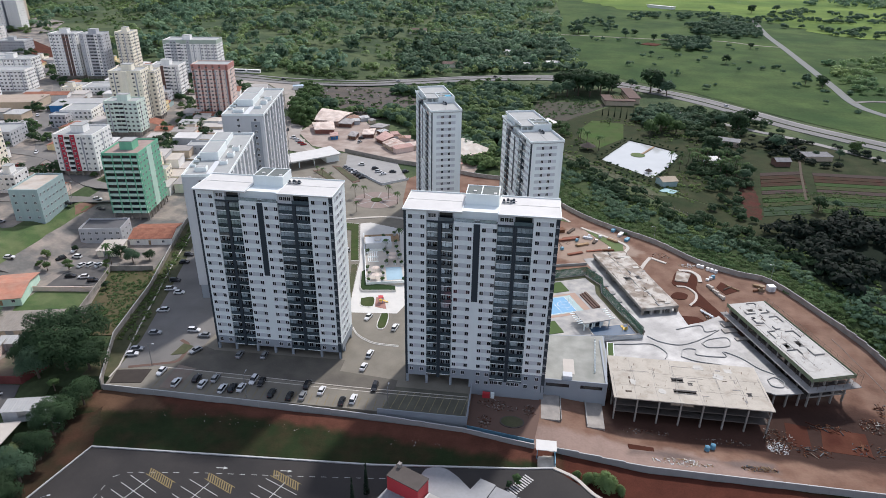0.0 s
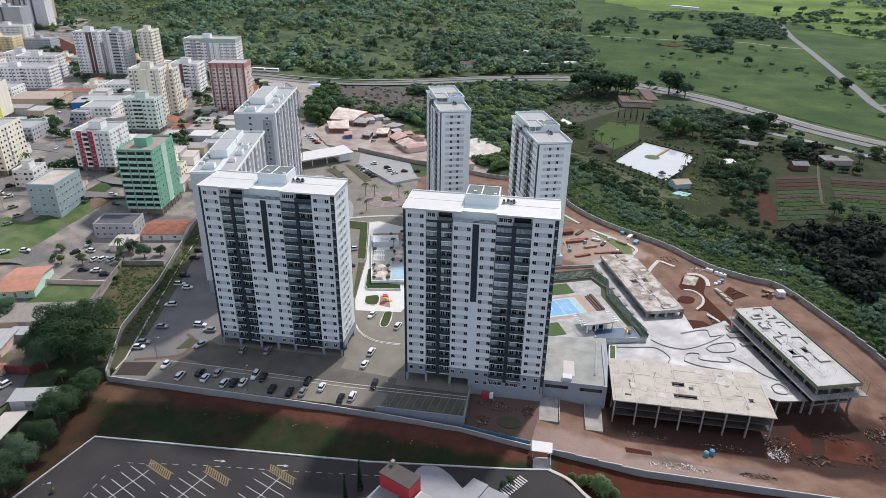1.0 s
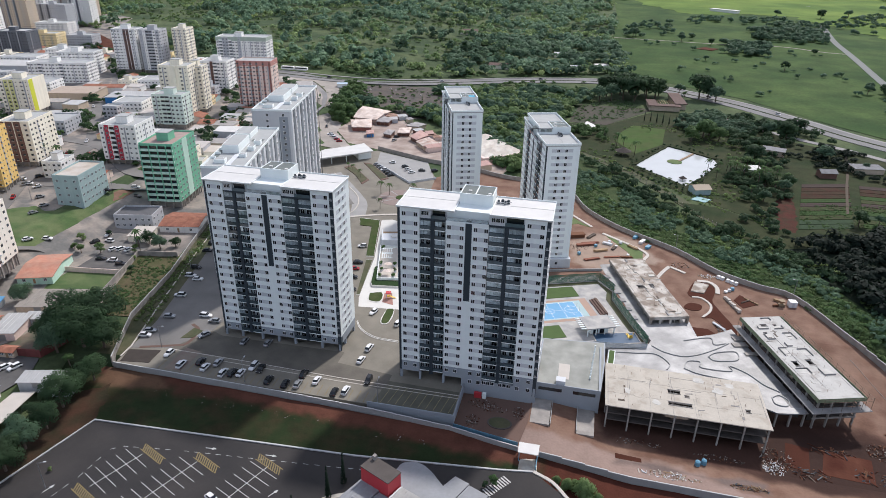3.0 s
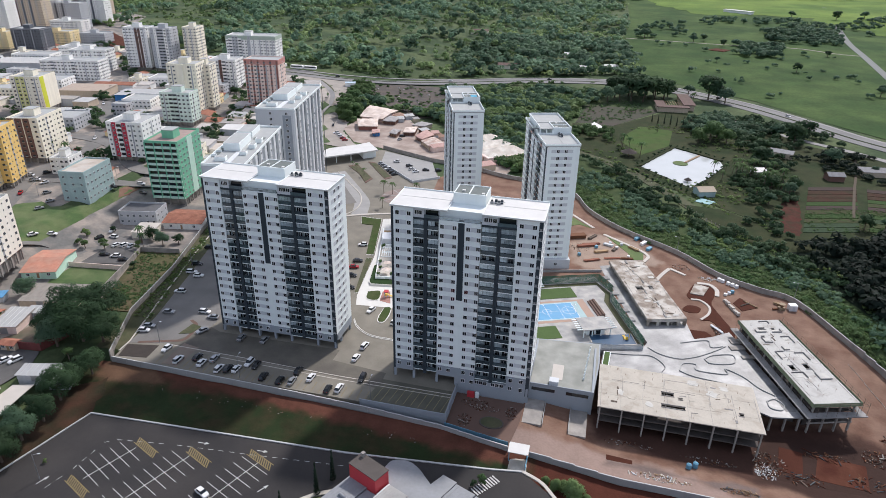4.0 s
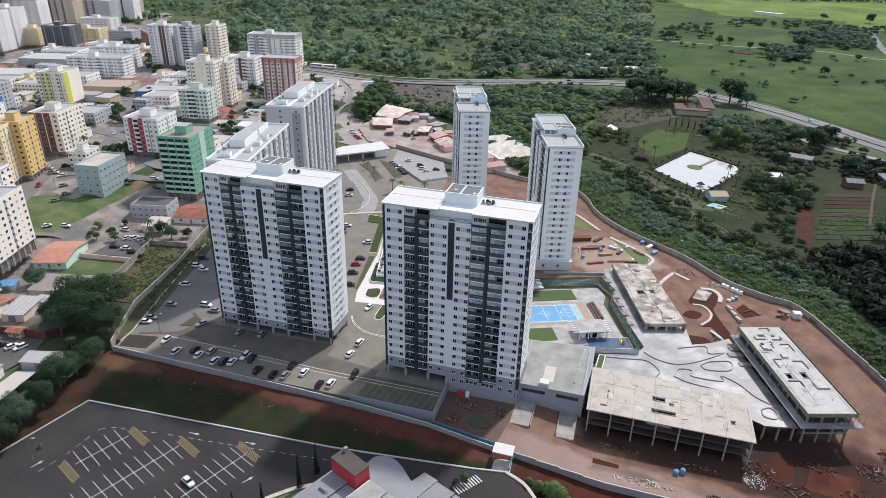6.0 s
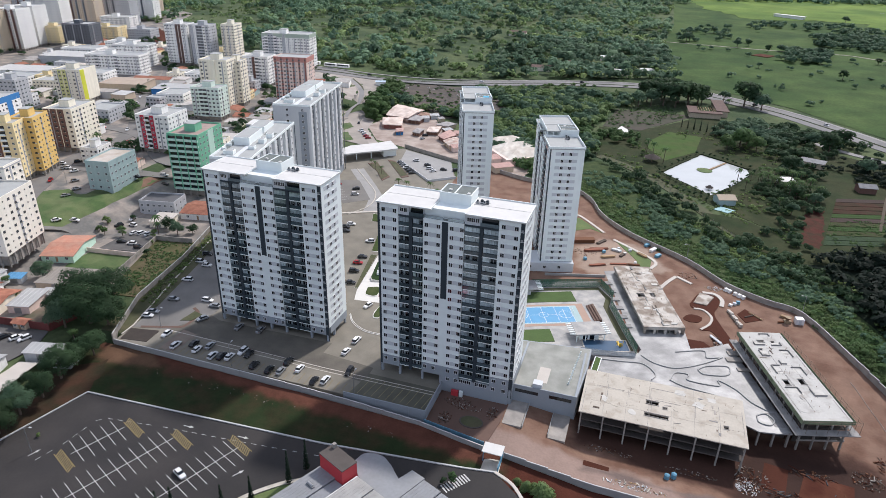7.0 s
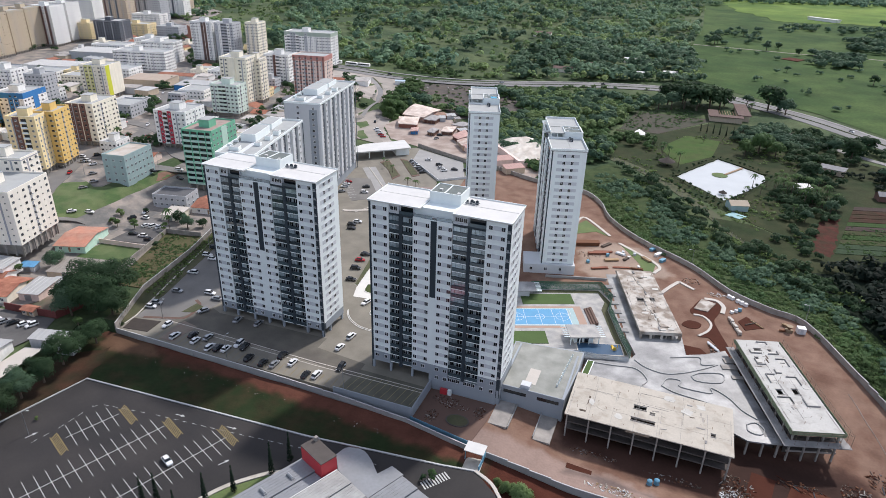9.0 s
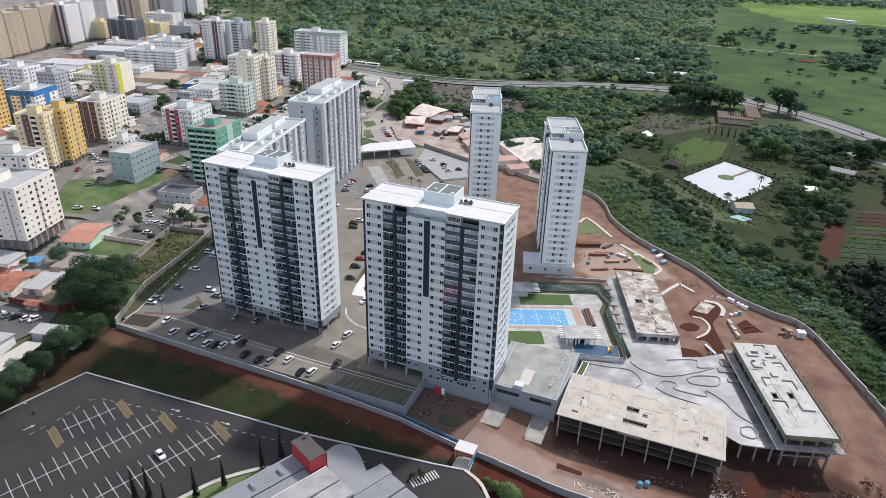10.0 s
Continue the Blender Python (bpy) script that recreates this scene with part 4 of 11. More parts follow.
def frame_block(label, at, w, d, top, ground, nx, ny, holes, over=0.9, mids=(), seams=6, seed=1, deck="concrete"):
    """An unfinished concrete frame: columns, a middle deck, a top deck with openings, seams and upstands."""
    r = random.Random(seed)
    shade_mat = M["concrete_shade_stain"]
    t = thing("concrete_frame", label, "unfinished building", at, "unfinished concrete frames")
    b = Build()
    slab_with_holes(b, w, d, top - 0.28, top, holes)
    part("top_slab", b.weld().mesh("top_slab", M[deck]), t, label="pale raw concrete deck with openings")
    part("edge_beam", Build().box(0.1, w - 0.1, 0.55, 0.85, top - 0.75, top - 0.28).mesh("edge_beam", M["concrete_raw"]), t)
    part("edge_beam", Build().box(w - 0.85, w - 0.55, 0.85, d - 0.3, top - 0.75, top - 0.28).mesh("edge_beam", M["concrete_raw"]), t)
    # middle decks and their beams are coloured dark as interior shade
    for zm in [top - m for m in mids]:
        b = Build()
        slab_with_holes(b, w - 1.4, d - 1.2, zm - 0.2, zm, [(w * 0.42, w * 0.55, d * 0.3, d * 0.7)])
        part("middle_slab", b.weld().mesh("middle_slab", shade_mat), t, shift(0.7, over, 0))
        part("edge_beam", Build().box(0.5, w - 0.5, 0.6, 0.85, zm - 0.28, zm + 0.02).mesh("edge_beam", M["concrete_shade_stain"]), t)
        part("edge_beam", Build().box(w - 0.86, w - 0.62, 0.9, d - 0.5, zm - 0.28, zm + 0.02).mesh("edge_beam", M["concrete_shade_stain"]), t)
    col = Build().box(-0.2, 0.2, -0.3, 0.3, ground, top - 0.28).mesh("column", M["concrete_raw"])
    for i in range(nx):
        for j in range(ny):
            part("column", col, t, shift(0.75 + (w - 1.5) * i / (nx - 1), 0.7 + (d - 1.4) * j / (ny - 1), 0))
    # added infill walls that block light inside; shade is also in their colour
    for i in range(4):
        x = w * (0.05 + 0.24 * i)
        part("block_wall", Build().box(x, x + w * 0.2, d * (0.3 + 0.07 * (i % 2)), d * (0.3 + 0.07 * (i % 2)) + 0.15, ground, top - 0.3).mesh("block_wall", shade_mat), t)
    part("back_wall", Build().box(0.8, w - 0.8, d - 1.6, d - 1.4, ground, top - 0.3).mesh("back_wall", shade_mat), t)
    # upstands and pour seams on the deck
    for i in range(seams):
        x = 0.75 + (w - 1.5) * (i % nx) / (nx - 1) + r.uniform(-0.3, 0.3) * (0 < i % nx < nx - 1)
        y0, ln = r.uniform(0.2, d * 0.6), r.uniform(d * 0.12, d * 0.36)
        part("seam", Build().box(x, x + 0.10, y0, min(y0 + ln, d - 0.2), top, top + 0.05).mesh("seam", M["concrete_dark"]), t)
    if deck == "deck_cream":
        for i in range(1, nx - 1):
            x = 0.75 + (w - 1.5) * i / (nx - 1)
            y1 = d * (0.98 if i % 2 else 0.42)
            part("joint", Build().box(x - 0.5, x - 0.44, 0.1, y1, top, top + 0.025).mesh("joint", M["concrete_dark"]), t)
        for y in (d * 0.3, d * 0.63):
            part("joint", Build().box(0.3, w - 0.3, y, y + 0.05, top, top + 0.024).mesh("joint", M["concrete_raw"]), t)
    for i in range(3):
        y = d * r.uniform(0.15, 0.9)
        x0 = w * r.uniform(0, 0.5)
        part("seam", Build().box(x0, x0 + w * r.uniform(0.08, 0.2), y, y + 0.10, top, top + 0.05).mesh("seam", M["concrete_dark"]), t)
    for h in holes:
        b = Build()
        b.box(h[0] - 0.15, h[1] + 0.15, h[2] - 0.15, h[2], top, top + 0.22).box(h[0] - 0.15, h[1] + 0.15, h[3], h[3] + 0.15, top, top + 0.22)
        part("upstand", b.mesh("upstand", M["concrete_raw"]), t)
    # raised pale pours and dark puddles of grout on the deck
    for i in range(seams + 2):
        x, y, a, c = w * r.uniform(0.04, 0.8), d * r.uniform(0.05, 0.85), r.uniform(1.2, 4.5), r.uniform(1.0, 4.0)
        x1, y1 = min(x + a, w - 0.3), min(y + c, d - 0.3)
        if not any(h[0] - 0.2 < x1 and x < h[1] + 0.2 and h[2] - 0.2 < y1 and y < h[3] + 0.2 for h in holes):
            blot = [(x + (x1 - x) * (0.5 + 0.5 * q * math.cos(a)), y + (y1 - y) * (0.5 + 0.5 * q * math.sin(a))) for a, q in [(0.45 * j, r.uniform(0.55, 1.0)) for j in range(14)]]
            part("pour", Build().prism(blot, top, top + 0.02 + 0.003 * i).mesh("pour", M[deck] if i % 3 else M["pour_pale"]), t)
    # starter bars
    b = Build()
    for i in range(46):
        x, y = w * (0.06 + 0.88 * (r.randrange(nx * 2) / (nx * 2 - 1))), d * (0.08 + 0.84 * r.randrange(ny * 2) / (ny * 2 - 1))
        x, y = x + r.uniform(-0.4, 0.4), y + r.uniform(-0.4, 0.4)
        if not any(h[0] < x < h[1] and h[2] < y < h[3] for h in holes):
            b.tube((x, y, top), (x + r.uniform(-0.06, 0.06), y, top + r.uniform(0.5, 1.1)), 0.03, sides=4)
    tagged(part("rebar", b.mesh("rebar", M["rust"]), t), "rusty starter bars", kind="stuff")
    # timber and sheets left on the deck
    for i in range(seams // 2 + 4):
        x, y = w * r.uniform(0.05, 0.9), d * r.uniform(0.1, 0.85)
        if any(h[0] - 2.5 < x < h[1] + 0.5 and h[2] - 1.2 < y < h[3] + 0.5 for h in holes):
            continue
        part("board", Build().box(0, r.uniform(0.8, 2.4), 0, r.uniform(0.2, 0.8), top, top + 0.07).mesh("board", M["wood_grey"] if i % 3 == 0 else (M["concrete_raw"] if i % 3 == 1 else M["concrete_dark"])), t, shift(x, y, 0, 0) @ shift(0, 0, 0, r.choice((0, 90, 12))))
    return t


M["rust"] = mat("rust", (0.16, 0.07, 0.035), 0.9, metal=0.2)
frame_block("large unfinished concrete frame with a pale cast deck", shift(20.3, -2.6, 0), 45.4, 21.4, 3.3, -5.6, 8, 4, [(18.3, 21.8, 10.2, 11.8), (18.0, 24.6, 4.6, 6.0), (23.0, 24.2, 9.2, 10.0), (39.5, 40.7, 6.2, 7.4)], mids=(2.9, 5.3), seams=16, seed=3, deck="deck_cream")
SITE_TURN = 23.4
FRAME_TURN = 17.8
frame_block("long unfinished concrete frame beside the boundary wall", shift(80.3, 11.3, 0, FRAME_TURN), 13.9, 45.0, 6.1, -5.6, 4, 9, [(2.6, 4.2, 16.0, 18.4), (7.4, 9.2, 16.4, 19.0), (4.0, 6.2, 39.0, 40.0), (8.4, 9.4, 37.6, 39.6), (2.6, 3.6, 32, 35), (9.6, 10.8, 32.4, 34.6)], mids=(3.3, 7.4), seams=14, seed=7, deck="deck_pale")
low = frame_block("low unfinished concrete frame with an uneven deck", shift(36.0, 51.6, 1.4, FRAME_TURN), 14.6, 47.0, 1.5, -3.4, 4, 8, [(3.6, 6.2, 21.5, 23.8), (8.6, 10.4, 22.0, 24.2)], seams=9, seed=11, deck="deck_rough")
# the low frame's heavy front: a deep beam on stout piers, and the broken ridge along its deck
part("edge_beam", Build().box(0, 14.6, -0.12, 0.5, 0.35, 1.22).mesh("edge_beam", M["deck_rough"]), low)
part("edge_beam", Build().box(-0.12, 0.4, 0.5, 46.8, 0.5, 1.22).mesh("edge_beam", M["concrete_raw"]), low)
for x in (0.1, 3.6, 7.4, 11.2, 13.8):
    part("pier", Build().box(x, x + 0.8, -0.1, 0.7, -1.5, 0.4).mesh("pier", M["deck_rough"]), low)
rz_ = random.Random(5)
for k in range(16):
    x, y = 6.9 + 1.0 * math.sin(k * 0.8), 1.0 + 2.85 * k
    part("ridge", Build().box(x, x + rz_.uniform(0.3, 0.7), y, y + 2.4, 1.5, 1.5 + rz_.uniform(0.12, 0.4)).mesh("ridge", M["deck_rough"] if k % 3 else M["concrete_dark"]), low)
for k in range(14):
    x, y = rz_.uniform(0.4, 12), rz_.uniform(1, 44)
    if 20 < y < 25:
        continue
    part("upstand", Build().box(x, x + rz_.uniform(0.8, 2.4), y, y + rz_.uniform(0.3, 1.6), 1.5, 1.5 + rz_.uniform(0.1, 0.35)).mesh("upstand", M["pour_pale"] if k % 2 else M["deck_rough"]), low)

# ledge slab and scaffold rail round the long frame
ledge = thing("site_scaffold", "steel edge rail posts round the long concrete deck", "scaffold", shift(80.3, 11.3, 0, FRAME_TURN))
b = Build().box(-2.6, 15.6, -2.4, 0.0, 2.7, 2.95).box(-2.6, 0.0, 0.0, 45.0, 2.7, 2.95).box(13.9, 15.4, 0, 45.0, 2.7, 2.95)
part("ledge", b.mesh("ledge", M["concrete_dark"]), ledge)
part("lower_beam", Build().box(0.2, 13.8, 0.55, 0.85, -1.7, -1.2).mesh("lower_beam", M["concrete_raw"]), ledge)
part("lower_beam", Build().box(13.15, 13.45, 0.85, 44.6, -1.7, -1.2).mesh("lower_beam", M["concrete_raw"]), ledge)
# lower slab coloured dark for the shade under the deck
part("lower_slab", Build().box(0.8, 13.2, 0.9, 44.4, -1.45, -1.25).mesh("lower_slab", M["concrete_shade_stain"]), ledge)
M["scaffold"] = mat("scaffold", (0.17, 0.13, 0.10), 0.7, metal=0.3, patch=0.2)
pole = Build().tube((0, 0, 2.9), (0, 0, 7.4), 0.05, sides=5).mesh("pole", M["scaffold"])
for i in range(16):
    part("pole", pole, ledge, shift(15.3, 0.3 + 2.95 * i, 0))
for i in range(6):
    part("pole", pole, ledge, shift(15.3 - 3.0 * i, -1.9, 0))
for i in range(16):
    part("pole", pole, ledge, shift(-0.9, 0.3 + 2.95 * i, -0.6))
for z in (6.2, 7.1):
    part("rail", Build().box(15.27, 15.33, -1.9, 45, z, z + 0.06).mesh("rail", M["scaffold"]), ledge)
    part("rail", Build().box(0.3, 15.3, -1.93, -1.87, z, z + 0.06).mesh("rail", M["scaffold"]), ledge)
netting = mat("netting", (0.20, 0.24, 0.15), 0.9, patch=0.3, patch_size=1.5)
part("net", Build().box(-0.2, 14.2, -0.45, -0.40, 5.2, 6.5).mesh("net", netting), ledge, label="dusty green safety netting")
part("net", Build().box(-0.45, -0.40, -0.4, 45.0, 5.0, 6.4).mesh("net", netting), ledge, label="dusty green safety netting")
part("net", Build().box(14.40, 14.45, -0.4, 45.0, 5.2, 6.3).mesh("net", netting), ledge, label="dusty green safety netting")
for k, (x, y) in enumerate(((66.8, 12.4), (70.2, 10.5), (74.2, 11.2), (78.2, 12.3))):
    tagged(part("deck_pillar", Build().box(-0.25, 0.25, -0.25, 0.25, -5.7, -0.1).mesh("deck_pillar", M["concrete_raw"]), None, shift(x, y, 0, 18)), "square concrete pillar under the garden deck", "pillar", "deck pillars")
part("lower_beam", Build().prism([(66.2, 11.6), (70, 9.7), (75, 10.7), (79, 11.9), (78.8, 12.4), (75, 11.2), (70, 10.2), (66.6, 12.1)], -3.2, -2.8).mesh("lower_beam", M["concrete_raw"]), ledge)
long_deck = bpy.data.objects["top_slab.001"].parent
turn = random.Random(19)
for k, (x, y, a, c) in enumerate(((2.2, 37.2, 3.4, 1.6), (7.6, 37.0, 3.2, 1.8), (2.0, 31.0, 2.6, 3.2), (8.8, 30.6, 2.8, 3.6), (2.4, 21.6, 2.8, 4.2), (8.2, 21.0, 3.0, 3.8), (6.0, 26.6, 1.8, 2.0), (1.6, 12.0, 3.6, 2.6), (8.6, 11.0, 3.8, 3.2), (6.2, 42.6, 3.0, 1.2))):
    flip = turn.choice((0, 1))
    b = Build().box(x, x + a, y + c * flip, y + c * flip + 0.22, 6.1, 6.5).box(x + a * (k % 2), x + a * (k % 2) + 0.22, y + 0.22 * (1 - flip), y + c, 6.1, 6.5)
    b.box(x + 0.3, x + a - 0.3, y + 0.3, y + c - 0.1, 6.1, 6.1 + 0.03 + 0.002 * k, 1)
    part("upstand", b.mesh("upstand", M["concrete_dark"], M["pour_pale"]), long_deck)
# added walls keep light out of the long frame's lower floors
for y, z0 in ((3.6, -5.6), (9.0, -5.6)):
    part("block_wall", Build().box(0.9, 13.0, y, y + 0.15, z0, 5.4).mesh("block_wall", M["concrete_shade_stain"]), long_deck)
part("block_wall", Build().box(12.6, 12.75, 3.8, 44, -5.6, 2.4).mesh("block_wall", M["concrete_shade_stain"]), long_deck)
# central deck, raised on columns, with kerbs drawn over it
deck = tagged(thing("central_deck", "wide wet concrete garden deck with dark kerb lines", "deck"), kind="structure")
part("deck_slab", Build().prism([(20.5, 19.2), (66.2, 19.2), (66.2, 11.6), (70, 9.7), (75, 10.7), (79, 11.9), (77.6, 16.4), (64.4, 55), (58, 50), (52, 47), (36, 40.6), (34, 35), (21.5, 31)], -0.1, 0.32).mesh("deck_slab", M["concrete_wet"]), deck)
for pts in (
    [(36, 37), (40, 34), (46, 33), (52, 36), (58, 41), (62, 45)],
    [(54.0, 35), (56, 33), (63, 35), (63.4, 40), (57, 38), (54, 35)],
    [(45.5, 26), (47, 30.5), (51, 31), (51, 27.8), (60, 28), (60, 31), (65, 28), (69, 23), (73, 20.4)],
    [(45.5, 26), (50, 24), (60, 22.6), (64, 21)],
    [(70, 17), (72.4, 18.6), (74.6, 16.4), (73.4, 13.6), (70.4, 14), (70, 17)],
    [(23, 30), (30, 31), (37, 32), (41, 27.5), (40, 24)],
    [(47, 43), (56, 47), (57, 43), (61, 44.6)],
):
    right_side, left_side = strip(curve_points(pts, 5), 0.28)
    kb = Build()
    for i in range(len(right_side) - 1):
        kb.prism([right_side[i], right_side[i + 1], left_side[i + 1], left_side[i]], 0.32, 0.62)
    part("kerb", kb.mesh("kerb", M["block_wall"]), deck)
# added wall behind the pillars blocks light under the deck
part("back_wall", Build().prism([(66.4, 16.4), (78.0, 15.6), (78.0, 15.9), (66.4, 16.7)], -5.6, -0.1).mesh("back_wall", M["concrete_shade_stain"]), deck)
for x, y, w, d in ((63.5, 43, 5, 2.4), (66.5, 38.5, 4.5, 1.8), (64.2, 47, 4, 2.6)):
    part("pit_cover", Build().box(0, w, 0, d, 0.32, 0.7).mesh("pit_cover", M["concrete_raw"]), deck, shift(x, y, 0, FRAME_TURN))
part("ramp_pit", Build().prism([(74.6, 13.4), (77.4, 14.2), (75.2, 20), (72.6, 19.2)], 0.3, 0.36).mesh("ramp_pit", M["concrete_dark"]), deck)
patch("frame_pad", [(36, 40.8), (52, 47), (50, 59), (36, 103.5), (18, 96), (32, 50)], 0.06, M["concrete_wet"], "pale concrete pad round the low frame", 2.2, "pavement")
for k in range(6):
    b = Build().box(0, 2.8, 0, 2.4, 0, 0.4).box(0.2, 2.6, 0.2, 2.2, 0.4, 0.42, 1)
    tagged(part("planter_box", b.mesh("planter_box", M["block_wall"], M["concrete_dark"]), None, shift(29.6 - 1.95 * k, 53 + 6.1 * k, 0.06, FRAME_TURN)), "empty grey concrete planter box on the pad", "planter", "planter boxes")

# podium between the tower and the frame
M["podium_tan"] = mat("podium_tan", (0.215, 0.222, 0.196), 0.7, patch=0.2, patch_size=5, grain=0.1, rgb2=(0.285, 0.287, 0.258), mix_size=5)
pod = thing("podium", "grey podium with a tan paved roof and dark slots", "podium")
part("body", Build().prism([(-1.0, 3.0), (19.0, 3.0), (20.2, 19.0), (20.2, 30.6), (-2.6, 28.2)], -5.0, 3.0).mesh("body", M["grey_paint"]), pod)
part("deck", Build().prism([(-0.6, 3.4), (18.6, 3.4), (19.8, 19.0), (19.8, 30.2), (-2.2, 27.8)], 3.0, 3.05).mesh("deck", M["podium_tan"]), pod)
for a, c in ((0.6, 7.6), (11.0, 17.6)):
    part("slot", Build().box(a, c, 2.93, 3.06, 1.0, 2.1).mesh("slot", M["glass_dark"]), pod)
for a, c in ((-0.6, 0.0), (18.4, 19.0)):
    part("parapet", Build().box(a, c, 3.0, 27, 3.05, 3.5).mesh("parapet", M["grey_paint"]), pod)
part("parapet", Build().box(-1.0, 19.0, 2.95, 3.25, 3.05, 3.55).mesh("parapet", M["grey_paint"]), pod)
part("roof_mat", Build().box(6.0, 9.4, 7.0, 15.0, 3.05, 3.12).mesh("roof_mat", M["pavers_light"]), pod)
part("stair_box", Build().box(5.6, 8.4, 3.6, 6.0, 3.05, 4.6).mesh("stair_box", M["panel_grey"]), pod)
for i in range(12):
    part("rail_post", Build().box(0, 0.5, 0, 0.22, 3.05, 4.0).mesh("rail_post", M["white_paint"]), pod, shift(15.4 + 0.12 * i, 9 + 1.6 * i, 0))
part("planter", Build().box(0, 2.2, 0, 10.6, 3.05, 3.5, 0).box(0.25, 1.95, 0.25, 10.35, 3.5, 3.55, 1).mesh("planter", M["white_paint"], M["lawn"]), pod, shift(20.9, 19.6, -2.6, -4))
for x0, x1 in ((-0.6, 5.0), (13.0, 18.0)):
    z = max(site_height(x0, -3), site_height(x1, -3), site_height(x0, 2.5)) + 0.12
    tagged(part("entry_slab", Build().prism([(x0, -8.4), (x1, -8.4), (x1, 3.0), (x0, 3.0)], z - 3.0, z).mesh("entry_slab", M["concrete_raw"])), "concrete entry slab before the podium", "slab", "entry slabs", "structure")
for x in (5.2, 12.8):
    tagged(part("dwarf_wall", Build().box(x, x + 0.2, -8, 3, site_height(x, -3) - 1.0, site_height(x, -3) + 1.0).mesh("dwarf_wall", M["block_wall"])), "low block wall beside the entry slab", "wall", "dwarf walls")

# yard before the second tower
patch("yard", [(-21.5, -16.8), (-2.8, -20), (-1, -8), (-1, -0.4), (-21.5, -0.4)], -2.4, M["pavers_red"], "dusty reddish yard with a round bed", 0.4, "pavement")
ring = [(3.6 * math.cos(a * math.pi / 16), 2.6 * math.sin(a * math.pi / 16)) for a in range(32)]
inner = [(0.88 * x, 0.86 * y) for x, y in ring]
bed = thing("round_bed", "round planted bed with a pale kerb", "flower bed", shift(-9, -11.4, -2.4))
part("kerb", Build().prism(ring, 0, 0.2).mesh("kerb", M["concrete_shade_stain"]), bed)
part("soil", Build().prism(inner, 0.2, 0.26).mesh("soil", M["bank_grass"]), bed)
shed = thing("red_cabinet", "red metal cabinet beside the tower", "cabinet", shift(-18.4, -1.6, -2.4))
part("body", Build().box(0, 2.2, 0, 0.9, 0, 1.8).mesh("body", M["red_paint"]), shed)
part("door", Build().box(2.5, 3.6, 0.1, 0.9, 0, 1.9).mesh("door", M["white_paint"]), shed)

gate = thing("gatehouse", "small site gate with a flat white roof", "gatehouse", shift(0, 0, 0))
part("roof", Build().box(-2.2, 3.3, -25.2, -21.2, 0.65, 0.85).mesh("roof", M["roof_white"]), gate)
for x in (-1.9, 2.9):
    for y in (-24.9, -21.6):
        part("post", Build().box(x, x + 0.18, y, y + 0.18, -3.2, 0.65).mesh("post", M["blue_net"]), gate)
part("screen", Build().box(2.9, 3.1, -27.8, -21.6, -3.0, -0.9).mesh("screen", M["blue_net"]), gate)
patch("gate_path", [(-1.6, -30), (3.4, -30.2), (3.0, -21), (-1.6, -21)], -2.6, M["concrete"], "concrete path through the gate", 0.5, "pavement")

# sunken shapes in the earthworks
def flat_shape(name, pts, m, label, lift=0.06, smooth=True):
    pts = curve_points(pts + pts[:1], 5)[:-1] if smooth else pts
    me = Build().prism(pts, -0.4, lift).mesh(name, m)
    cx, cy = sum(p[0] for p in pts) / len(pts), sum(p[1] for p in pts) / len(pts)
    return tagged(part(name, me, None, shift(0, 0, site_height(cx, cy))), label, "earthwork", kind="structure")


flat_shape("dug_earth", [(52, 79.6), (53, 77), (57, 77), (60, 73), (59, 67), (56, 61.4), (59, 61.6), (62, 56.5), (63.6, 51), (65.4, 51.6), (66.2, 56), (62.4, 68), (60.8, 75), (62.6, 82), (62.4, 88.6), (56, 89.8)], M["deep_dirt"], "freshly dug dark red trench shaped like a keyhole", 0.16)
flat_shape("earth_round", [(49.6, 67.4), (51.4, 71), (54.4, 71.6), (56.4, 70), (55, 66.6), (52, 65.8)][::-1], M["deep_dirt"], "round dark red pit", 0.16)
flat_shape("dug_earth", [(50.4, 57.4), (53.4, 57.4), (58.4, 51.4), (58, 48.8), (52.4, 46.8), (51, 52.6)][::-1], M["deep_dirt"], "dark red trench by the low frame", 0.16, smooth=False)
flat_shape("dug_earth", [(69, 78), (71.4, 72.4), (78, 77), (72, 83)], M["deep_dirt"], "four-cornered dark trench", 0.16, smooth=False)
flat_shape("cast_base", [(53.4, 81), (58.2, 80.2), (61.2, 88), (56, 90)], M["deck_rough"], "pale cast base over the trench", 0.5, smooth=False)
flat_shape("dug_earth", [(24, -13.2), (31, -13.8), (31, -15.6), (24, -15.2)], M["deep_dirt"], "dark open pit before the frame", 0.16, smooth=False)
flat_shape("dug_earth", [(70, -6), (76, -7), (78, 3), (72, 4)], M["deep_dirt"], "dark open pit beside the ramp", smooth=False)
flat_shape("dug_earth", [(79, -7), (92, -8), (94, 2), (82, 3)], M["red_dirt"], "trampled red footing pit", smooth=False)
for pts, w in (([(55.6, 61.6), (58.8, 66.6), (59.6, 72), (57, 76.4), (53.4, 76.6)], 0.9), ([(57, 91), (61.6, 91), (64, 87), (63.6, 81.6)], 1.6), ([(41, 89), (44, 96), (47, 101.6)], 1.5), ([(47, 101.6), (53, 97)], 1.3), ([(-4, 147), (-0.6, 154), (14, 136.4)], 1.3), ([(19, 130), (37.4, 114), (36.6, 105)], 1.4)):
    pts = curve_points(pts, 5) if len(pts) > 2 else pts
    ribbon("site_kerb", pts, w, 0.25, M["pavers_light"], "pale cast kerb in the earthworks", "kerb", 0.6)


